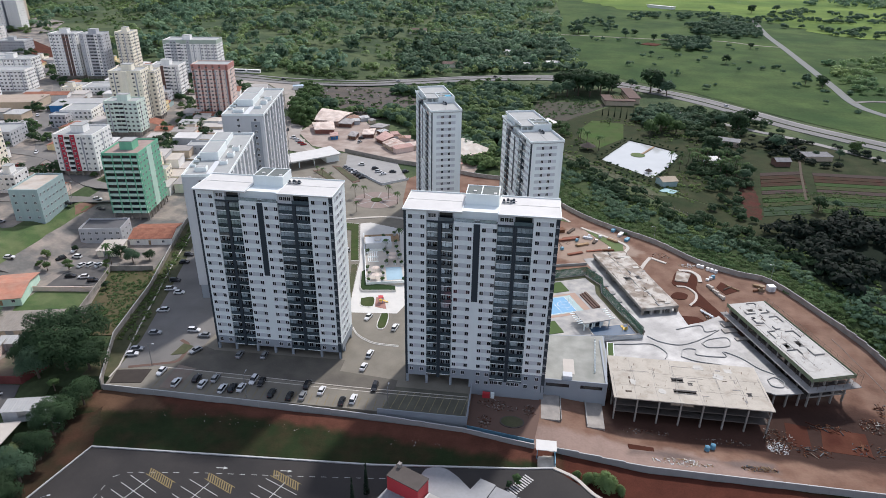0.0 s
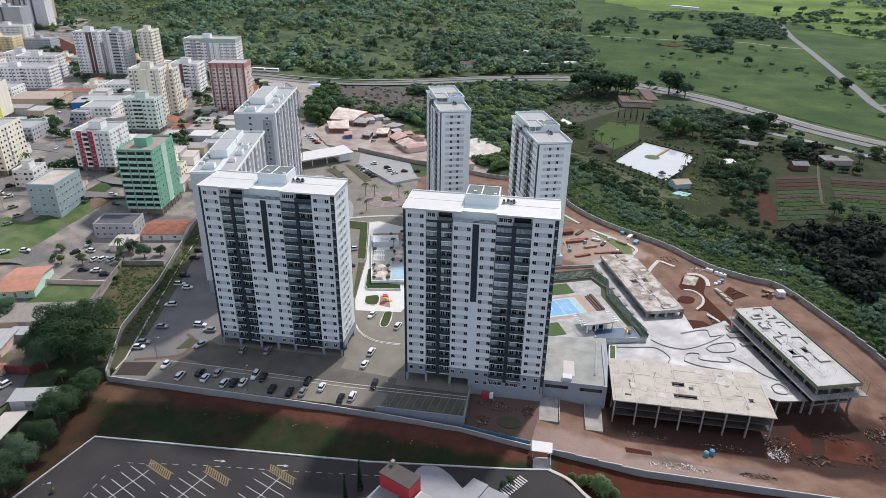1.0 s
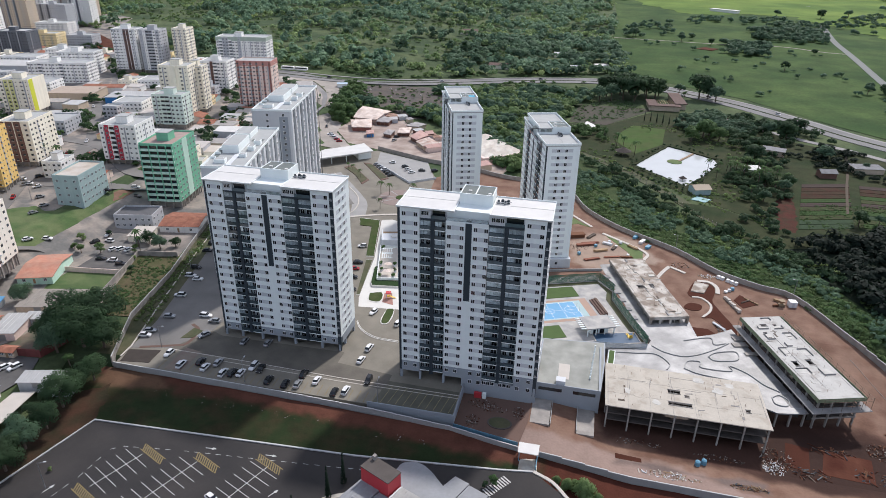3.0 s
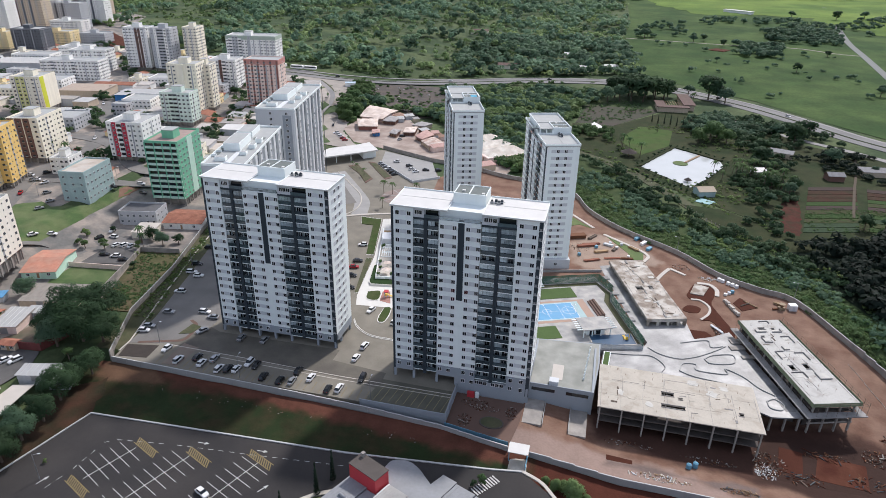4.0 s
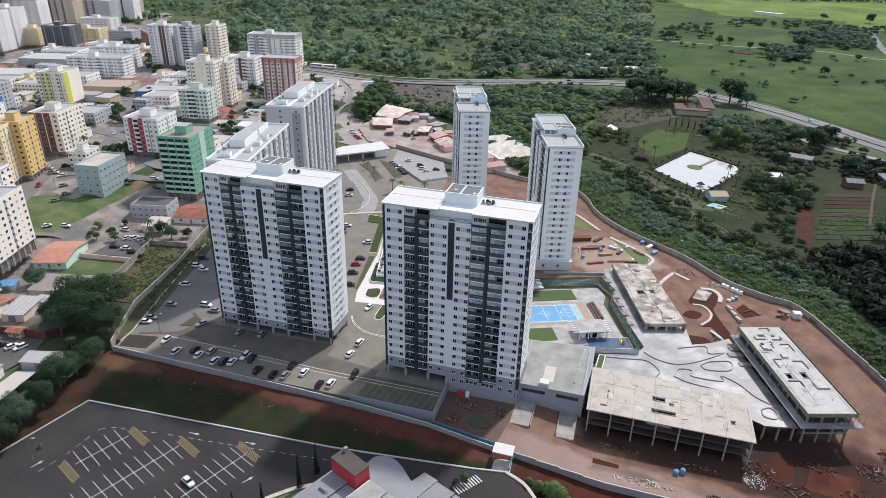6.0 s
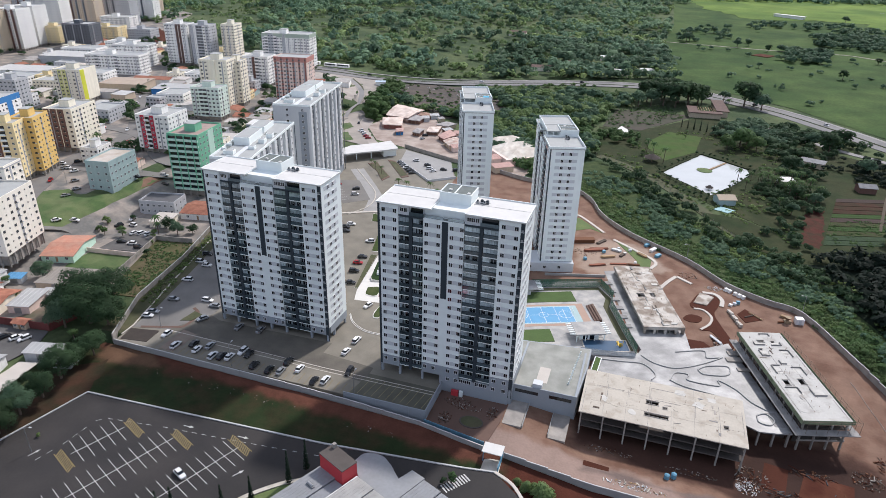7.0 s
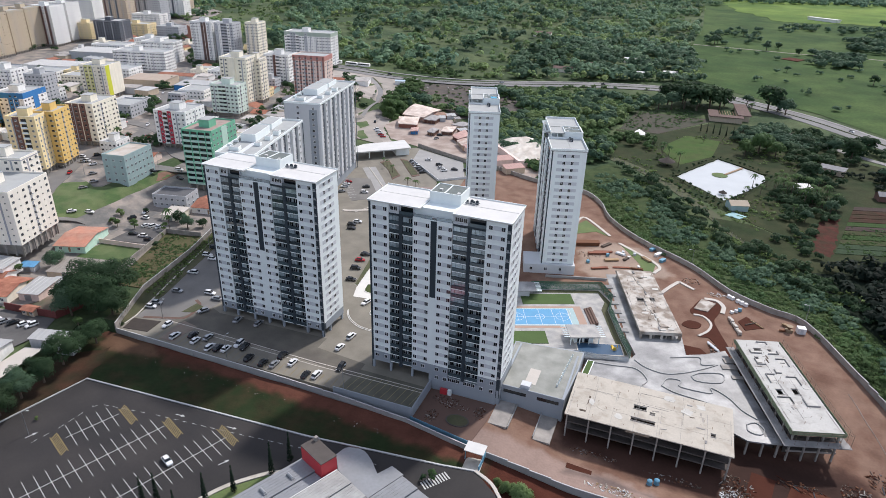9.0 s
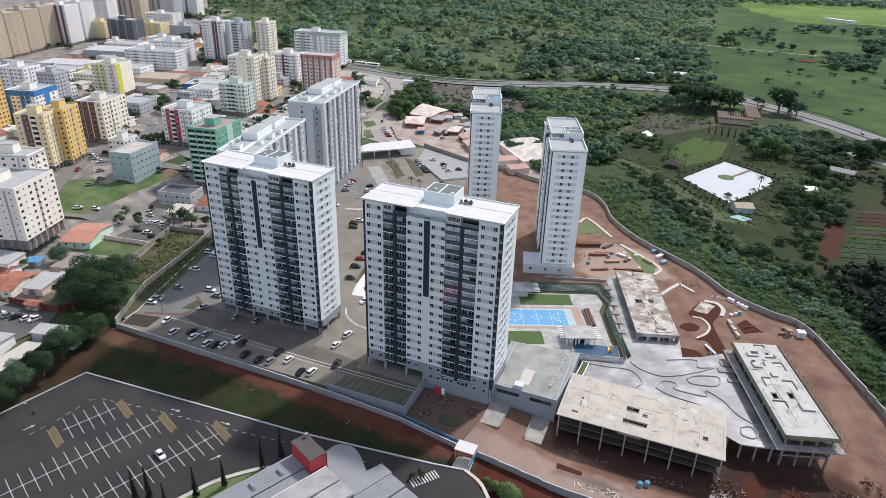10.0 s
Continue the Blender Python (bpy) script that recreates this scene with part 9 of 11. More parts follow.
def woods(name, label, poly, count, height, radius, leaf, m, seed, per=60, clump=0.0, clump_size=60.0, clear=(), up=0.5):
    """Far trees that nobody could count, in one mesh: crowns of leaves scattered over a plan, thicker in clumps."""
    rs = np.random.RandomState(seed)
    xs, ys = [p[0] for p in poly], [p[1] for p in poly]
    x, y = rs.uniform(min(xs), max(xs), count * 6), rs.uniform(min(ys), max(ys), count * 6)
    ok = inside(poly, x, y)
    if clump:
        wave = np.array([noise.noise((a / clump_size, c / clump_size, seed)) for a, c in zip(x, y)])
        ok &= wave > rs.uniform(-0.25, 0.25, len(x)) + clump - 0.5
    for cx, cy, cr in clear:
        ok &= np.hypot(x - cx, y - cy) > cr
    x, y = x[ok][:count], y[ok][:count]
    n = len(x)
    h = rs.uniform(height[0], height[1], n)
    r = rs.uniform(radius[0], radius[1], n)
    z = np.array([land_height(a, c) for a, c in zip(x, y)])
    nl = 4
    off = rs.normal(size=(n, nl, 3)) * np.array([0.42, 0.42, 0.13])
    pick = rs.randint(0, nl, (n, per))
    way = rs.normal(size=(n, per, 3))
    way /= np.linalg.norm(way, axis=2)[:, :, None]
    way[..., 2] = np.where(way[..., 2] < -0.3, -way[..., 2], way[..., 2])
    lobe = np.take_along_axis(off, pick[:, :, None], 1)
    scale = np.stack([r, r, h * 0.62], 1)[:, None, :]
    c = (lobe + way * np.array([0.62, 0.62, 0.5]) * rs.uniform(0.75, 1.1, (n, per, 1))) * scale
    out = c / scale
    shade = way * 0.7 + out / (np.linalg.norm(out, axis=2)[:, :, None] + 1e-9) * 0.6 + np.array([0, 0, up]) + rs.normal(size=way.shape) * 0.12
    shade /= np.linalg.norm(shade, axis=2)[:, :, None]
    c += np.stack([x, y, z + h * 0.5], 1)[:, None, :]
    nrm = way + np.array([0, 0, 0.45]) + rs.normal(size=way.shape) * 0.25
    nrm /= np.linalg.norm(nrm, axis=2)[:, :, None]
    size = rs.uniform(0.7, 1.3, (n, per)) * leaf * r[:, None]
    ob = part(name, quads_mesh(name, c.reshape(-1, 3), nrm.reshape(-1, 3), size.ravel(), shade.reshape(-1, 3), M[m]))
    return tagged(ob, label, "trees", kind="stuff")


FOREST = [(-760, 640), (-620, 610), (-540, 540), (-420, 500), (-300, 474), (-180, 462), (-126, 478), (-60, 506), (-2, 522), (44, 534), (40, 615), (24, 712), (28, 811), (34, 977), (30, 1275), (20, 1700), (-1200, 1700), (-1300, 1000)]
FOREST = in_town(FOREST)
HOUSES = ((-102, 536, 22), (-51, 706, 20), (-70, 575, 16), (-20, 548, 14), (8, 560, 12), (-40, 620, 13), (-180, 760, 18))
GLADES = HOUSES + ((-97, 520, 20), (-60, 590, 22), (-190, 530, 24), (-300, 520, 20), (-20, 660, 18), (0, 740, 16), (-90, 660, 16), (-480, 580, 36), (-230, 545, 26), (-320, 600, 30), (-150, 640, 22), (-420, 690, 34), (-560, 640, 60), (-600, 690, 50), (-250, 700, 28), (-360, 820, 34), (-120, 800, 20))
# the far crowns use the two leaf colours that carry painted haze
woods("woodland", "tall trees closing the woodland canopy, blue-green with painted haze", FOREST, 2300, (8, 14), (3.8, 7), 0.22, "leaf_haze_blue", 1, 64, 0.60, 110, GLADES, 1.0)
woods("woodland", "mid green trees mixed in the woodland", FOREST, 2700, (5, 11), (3, 5.6), 0.24, "leaf_haze_green", 2, 48, 0.52, 80, GLADES, 1.0)
woods("woodland", "darker tall trees standing out of the woodland", FOREST, 560, (11, 17), (4.5, 7.5), 0.20, "leaf_wood", 71, 84, 0.62, 60, GLADES, 0.9)
woods("scrubland", "low scrub between the woodland trees", FOREST, 3600, (1.2, 4.0), (1.8, 4.2), 0.36, "leaf_pale", 3, 14, 0.45, 50, HOUSES)
woods("woodland", "dense trees round the country houses", [(-130, 482), (-60, 510), (0, 525), (44, 540), (40, 615), (24, 712), (-40, 760), (-140, 700), (-160, 560)], 300, (7, 12), (4, 7.5), 0.21, "leaf_wood", 31, 80, 0.2, 40, HOUSES, 0.9)
RAVINE = ((-160, 386, 34), (-150, 356, 20), (-124, 372, 30), (-184, 400, 22), (-106, 356, 20))
NEAR_WOOD = [(-190, 330), (-180, 395), (-120, 420), (-60, 440), (0, 462), (10, 430), (-4, 405), (-12, 340), (-4, 268), (-30, 205), (-50, 222), (-84, 268), (-100, 300), (-140, 330)]
woods("river_trees", "dense trees along the stream", NEAR_WOOD, 170, (6, 10), (3.5, 6), 0.17, "leaf_wood", 4, 170, 0.45, 40, RAVINE)
woods("river_bamboo", "tall pale bamboo and shrubs along the stream", NEAR_WOOD, 420, (4, 9), (2.5, 5), 0.19, "leaf_pale", 5, 100, 0.35, 30, RAVINE + ((-20, 440, 30), (-16, 300, 20)), 0.8)
woods("river_scrub", "mid green undergrowth along the stream", NEAR_WOOD, 600, (2, 5), (2, 4.5), 0.20, "leaf_mid", 32, 84, 0.3, 30, RAVINE, 0.8)
woods("ravine_scrub", "thin scrub in the ravine", [(-200, 400), (-186, 360), (-126, 334), (-96, 376), (-110, 412), (-180, 420)], 110, (0.8, 2.5), (0.8, 2.0), 0.2, "leaf_mid", 61, 70, 0.35, 20)
woods("avenue_trees", "dense green trees beside the avenue", [(-208, 405), (-204, 372), (-198, 345), (-192, 320), (-183, 296), (-171, 284), (-167, 300), (-176, 332), (-182, 360), (-192, 400)], 80, (2.5, 6), (2.0, 3.8), 0.16, "leaf_mid", 62, 150, 0.0)
woods("stream_trees", "dark trees by the farm fence", [(-16, 250), (-2, 246), (24, 214), (48, 180), (62, 154), (84, 138), (112, 150), (102, 158), (86, 146), (64, 160), (50, 192), (24, 232), (-4, 256), (-14, 290)], 120, (3, 6), (1.8, 3.4), 0.16, "leaf_dark", 8, 150, 0.2, 30)


def beside_wall(near, far, first=0, last=None):
    """The plan of a band outside the boundary wall, between two distances from it."""
    pts = SITE_RIGHT[first:last]
    ins, outs = [], []
    for i, (x, y) in enumerate(pts):
        (ax, ay), (bx, by) = pts[max(i - 1, 0)], pts[min(i + 1, len(pts) - 1)]
        d = math.hypot(bx - ax, by - ay)
        nx, ny = (by - ay) / d, -(bx - ax) / d
        ins.append((x + nx * near, y + ny * near))
        outs.append((x + nx * far, y + ny * far))
    return outs + ins[::-1]


BELT = [(-40, 200), (-8, 194), (6, 178), (14, 158), (30, 139), (54, 120), (70, 101), (84, 93), (96, 88), (108, 60), (117, 36), (122, 0), (126, -60), (230, -60), (200, 60), (150, 92), (90, 140), (58, 166), (24, 220), (-1, 252), (-22, 215)]
sheet("belt_floor", BELT, lambda x, y: land_height(x, y) + 0.12, mat("belt_soil", (0.032, 0.054, 0.020), 0.95, patch=0.4, patch_size=4, grain=0.35, grain_size=0.8, bump=0.1, rgb2=(0.058, 0.080, 0.032), mix_size=7, spec=0.15), "weedy ground of the green belt", 6.0)
BANK = beside_wall(1.0, 20.0, 0, -6)
woods("belt_scrub", "lush pale weeds covering the bank below the wall", BANK, 2100, (0.3, 1.1), (0.7, 1.7), 0.22, "leaf_weed", 7, 34, 0.1, 10)
woods("belt_scrub", "mid green bushes scattered over the bank", BANK, 420, (0.8, 2.4), (1.0, 2.2), 0.22, "leaf_mid", 6, 46, 0.5, 16, (), 0.9)
woods("belt_trees", "dark shrubs along the gully below the bank", beside_wall(13.0, 36.0, 0, -7), 900, (0.9, 2.8), (1.2, 2.6), 0.22, "leaf_wood", 72, 48, 0.42, 16, (), 0.8)
woods("belt_scrub", "low olive weeds between the gully and the farm fence", beside_wall(24.0, 44.0, 12, -8), 520, (0.3, 1.0), (0.8, 1.8), 0.24, "leaf_light", 77, 26, 0.35, 14)
woods("belt_trees", "tall green shrubs in a line along the fence", [(20, 209), (40, 176), (60, 148), (84, 122), (106, 96), (118, 104), (100, 138), (80, 142), (60, 160), (34, 206)], 130, (2.2, 4.6), (1.6, 3.0), 0.2, "leaf_dark", 55, 80, 0.3, 24)
# shade on the grove is put into the near-black floor and leaves
sheet("grove_floor", [(92, 132), (106, 108), (124, 66), (136, 10), (150, -60), (330, -60), (380, 120), (240, 150), (178, 166), (126, 150), (110, 136)], lambda x, y: land_height(x, y) + 0.2, mat("grove_ground_shade", (0.011, 0.018, 0.011), 0.95, patch=0.3, patch_size=6, grain=0.2, spec=0.1), "near-black ground under the grove, shade put into its colour", 6.0)
woods("dark_grove", "dense dark grove beyond the bank", [(94, 136), (106, 112), (124, 70), (134, 10), (150, -60), (250, -60), (270, 100), (210, 146), (178, 166), (150, 164), (126, 150), (110, 138)], 620, (4, 8.5), (2.6, 5), 0.18, "leaf_grove_shade", 9, 90, 0.1, 50)
woods("plot_scrub", "rough weeds over the dug ground", [(-8, 344), (18, 342), (52, 395), (38, 430), (2, 416)], 150, (0.4, 1.6), (0.6, 1.8), 0.2, "leaf_mid", 63, 40, 0.3, 16)
woods("farm_hedge", "dark hedges and fruit trees round the vegetable fields", [(160, 250), (215, 240), (250, 250), (200, 296), (150, 326), (124, 300), (128, 262)], 90, (2, 5), (1.5, 3.2), 0.17, "leaf_deep", 41, 130, 0.3, 30, ((151, 252, 10), (177, 267, 12), (127, 295, 10)))
woods("farm_trees", "orchard trees behind the pond", [(74, 330), (104, 322), (124, 336), (132, 350), (122, 380), (100, 400), (80, 384), (70, 350)], 120, (3.5, 6.5), (2.2, 4), 0.17, "leaf_wood", 10, 150)
woods("farm_trees", "dark shrubs among the farm palms", [(92, 240), (104, 196), (118, 196), (124, 222), (116, 250), (100, 262)], 34, (2.5, 5), (1.6, 3), 0.16, "leaf_dark", 19, 150)
woods("farm_trees", "small trees beside the white sheeting", [(-12, 300), (20, 292), (26, 318), (10, 322), (-10, 318)], 40, (3, 6), (2, 3.4), 0.17, "leaf_mid", 33, 140)
woods("farm_scrub", "low weeds over the farm ground", [(0, 262), (60, 190), (100, 150), (104, 190), (110, 280), (130, 330), (60, 350), (30, 330)], 420, (0.3, 1.2), (0.5, 1.4), 0.22, "leaf_light", 20, 36, 0.36, 20, ((65, 258, 36), (47, 310, 26)))
woods("vegetables", "rows of leafy vegetables on the beds", [(112, 160), (139, 166), (262, 160), (272, 190), (150, 206), (144, 200), (122, 198)], 900, (0.2, 0.6), (0.4, 0.9), 0.26, "leaf_mid", 34, 14, 0.3, 12)
woods("farm_hedge", "dark trees and hedges beyond the vegetable beds", [(200, 172), (330, 130), (350, 190), (270, 240), (212, 232)], 110, (2.5, 6), (1.8, 3.8), 0.17, "leaf_dark", 75, 120, 0.3, 30)
woods("farm_trees", "dark trees between the sheds and the highway", [(98, 262), (124, 250), (150, 330), (176, 330), (160, 372), (120, 396), (104, 330)], 130, (3.5, 7), (2.2, 4.2), 0.17, "leaf_dark", 51, 140, 0.25, 30, ((127, 295, 11), (151, 252, 11)))
woods("farm_trees", "dark fruit trees beside the red path", [(84, 160), (100, 150), (106, 190), (112, 240), (94, 262), (86, 220), (92, 190)], 46, (2.5, 5), (1.6, 3.2), 0.17, "leaf_dark", 52, 140)
woods("lane_trees", "dense trees over the lane beside the car park", [(-140, -20), (-133, -24), (-129, -42), (-127, -80), (-134, -104), (-141, -100), (-137, -46)], 34, (3, 6.5), (1.8, 3.2), 0.13, "leaf_dark", 53, 260, 0.0)
woods("pasture_trees", "lone bushes and young trees in the near pasture", [(66, 570), (150, 480), (270, 320), (360, 260), (330, 600), (290, 720), (60, 780)], 46, (2.5, 6), (1.8, 4), 0.2, "leaf_wood", 73, 90, 0.3, 70)
woods("pasture_trees", "scattered round trees over the pasture", [(44, 913), (140, 1016), (222, 1072), (350, 1040), (302, 810), (259, 795), (172, 828), (43, 798)], 120, (5, 9), (3.5, 6), 0.22, "leaf_wood", 11, 80, 0.45, 110)
woods("pasture_trees", "tight grove of dark pasture trees", [(166, 778), (220, 767), (206, 690), (157, 686)], 62, (7, 10), (4.5, 6), 0.2, "leaf_wood", 12, 110)
woods("pasture_trees", "row of trees beside the farm track", [(222, 800), (300, 815), (350, 1000), (330, 1040), (250, 960), (214, 870)], 130, (6, 10), (4, 6.5), 0.22, "leaf_wood", 14, 80, 0.3, 60)
woods("pasture_trees", "young orchard trees in loose rows", [(285, 467), (310, 471), (403, 679), (360, 640), (317, 635), (298, 560)], 70, (5, 9), (3, 5), 0.2, "leaf_haze_green", 13, 90, 0.2, 40)
woods("pasture_trees", "trees dotted over the bright meadow", [(354, 1064), (446, 1153), (620, 1100), (620, 840), (445, 805), (411, 856), (367, 879)], 170, (5, 9), (3.5, 6), 0.22, "leaf_wood", 35, 80, 0.4, 90)
woods("far_woods", "dark woods closing the far meadow", [(520, 1260), (700, 1170), (1200, 1100), (1300, 1500), (620, 1500)], 420, (8, 13), (6, 9), 0.27, "leaf_haze_blue", 36, 40)
woods("far_woods", "tree line behind the bright meadow", [(30, 1275), (150, 1420), (420, 1480), (620, 1500), (620, 1640), (20, 1600)], 380, (8, 12), (5, 8), 0.25, "leaf_haze_blue", 37, 50, 0.3, 120)
woods("street_trees", "small trees between the city houses", [(-560, 60), (-215, 60), (-200, 300), (-300, 420), (-470, 440), (-600, 470), (-640, 330)], 470, (3.5, 7.5), (2, 3.8), 0.20, "leaf_dark", 15, 84, 0.3, 40, TAKEN)
woods("street_trees", "leafy garden trees between the town houses", [(-420, 40), (-215, 30), (-205, 130), (-215, 300), (-300, 400), (-440, 400), (-520, 240)], 260, (2.5, 6), (1.8, 3.4), 0.2, "leaf_mid", 78, 80, 0.25, 30, TAKEN)
woods("plot_weeds", "tall weeds over the walled plots", [(-160, 9), (-147, 11), (-157, 57), (-174, 54)], 420, (0.15, 0.5), (0.4, 1.0), 0.22, "leaf_mid", 16, 18, 0.4, 9)
woods("bank_weeds", "weeds along the lane wall", [(-143, 8), (-136, 6), (-150, 56), (-164, 110), (-167, 108), (-152, 45)], 300, (0.4, 1.0), (0.4, 0.9), 0.24, "leaf_light", 17, 26)
woods("verge_weeds", "thin grass creeping over the bare strip", [(-128, -20), (-109, -20), (-72, -21), (-39, -23.5), (-6, -25.5), (-6, -30.5), (-39, -30), (-72, -27.5), (-109, -26), (-124, -27)], 900, (0.08, 0.25), (0.2, 0.6), 0.24, "leaf_deep", 74, 16, 0.3, 9)
woods("verge_weeds", "low weeds on the verge", [(-128, -20), (-112, -38), (-44, -34), (0, -29), (-6, -26), (-60, -26)], 420, (0.2, 0.6), (0.3, 0.8), 0.26, "leaf_dark", 18, 18, 0.3, 12)
woods("roadside_scrub", "scrub along the highway", [(-300, 440), (-180, 425), (-126, 438), (0, 482), (10, 480), (0, 512), (-60, 500), (-126, 474), (-180, 458), (-300, 470)], 200, (1.5, 5), (1.5, 3.5), 0.2, "leaf_mid", 23, 70, 0.3, 30, tuple((x, y, 15) for x, y in HIGHWAY))

# ---- vehicles ----
CAR_PAINT = {
    "white": mat("car_white", (0.72, 0.72, 0.72), 0.25, patch=0.02, grain=0.01),
    "silver": mat("car_silver", (0.38, 0.39, 0.40), 0.25, metal=0.5, patch=0.02, grain=0.01),
    "dark": mat("car_dark", (0.02, 0.021, 0.024), 0.22, patch=0.02, grain=0.01),
    "red": mat("car_red", (0.32, 0.015, 0.02), 0.25, patch=0.02, grain=0.01),
}
LAMP = mat("car_lamp", (0.6, 0.6, 0.58), 0.15)
TAIL = mat("car_tail", (0.25, 0.01, 0.01), 0.25)


def loft(sections, slot_of):
    """A body from cross sections along x: each is (x, list of (y, z)), mirrored in y."""
    b = Build()
    rings = []
    for x, prof in sections:
        full = [(y, z) for y, z in prof] + [(-y, z) for y, z in reversed(prof)]
        rings.append([(x, y, z) for y, z in full])
    n = len(rings[0])
    for i, (r0, r1) in enumerate(zip(rings, rings[1:])):
        for k in range(n):
            j = (k + 1) % n
            b.face([r0[k], r0[j], r1[j], r1[k]], slot_of(i, k, n))
    b.face(rings[0][::-1]).face(rings[-1])
    return b


def car_meshes(long=4.1, tall=1.5, boxy=False):
    h = long / 2
    low = lambda w, z: [(w * 0.9, 0.22), (w, 0.45), (w, z - 0.12), (w * 0.93, z)]
    body = loft([(-h, low(0.72, 0.78)), (-h + 0.15, low(0.82, 0.92)), (-h + 0.7, low(0.86, 0.98)), (h - 1.3, low(0.86, 0.95)), (h - 0.35, low(0.83, 0.82)), (h, low(0.70, 0.62))], lambda i, k, n: 0)
    back = -h + (0.12 if boxy else 0.45)
    cab = loft([(back, [(0.74, 0.93), (0.73, 0.98)]), (back + 0.4, [(0.78, 0.93), (0.62, tall - 0.04)]), (0.35, [(0.78, 0.93), (0.62, tall)]), (h - 1.15, [(0.78, 0.93), (0.74, 0.96)])], lambda i, k, n: 0)
    roof = Build().box(back + 0.42, 0.36, -0.60, 0.60, tall - 0.03, tall + 0.02)
    wheel = Build()
    wheel.tube((0, -0.1, 0), (0, 0.1, 0), 0.31, sides=14)
    rim = Build().tube((0, -0.115, 0), (0, 0.115, 0), 0.18, sides=10)
    return body, cab, roof, wheel, rim, h


def car_kind(colour, name, label, long=4.1, tall=1.5, boxy=False, plain=False):
    body, cab, roof, wheel, rim, h = car_meshes(long, tall, boxy)
    t = thing(name, label, "car", shift(0, 0, -60), "parked cars")
    part("body", body.mesh("body", CAR_PAINT[colour]), t)
    part("cabin_glass", cab.mesh("cabin_glass", M["glass_dark"]), t)
    part("roof", roof.mesh("roof", CAR_PAINT[colour]), t)
    wm, rm = wheel.mesh("tyre", M["rubber"]), rim.mesh("rim", M["steel"])
    for x in (-h + 0.75, h - 0.8):
        for y in (-0.76, 0.76):
            w = part("wheel", wm, t, shift(x, y, 0.31))
            if not plain:
                part("rim", rm, w)
    for y in () if plain else (-0.58, 0.58):
        part("headlight", Build().box(h - 0.12, h - 0.02, y - 0.15, y + 0.15, 0.58, 0.70).mesh("headlight", LAMP), t)
        part("taillight", Build().box(-h + 0.02, -h + 0.1, y - 0.12, y + 0.12, 0.70, 0.86).mesh("taillight", TAIL), t)
    return t


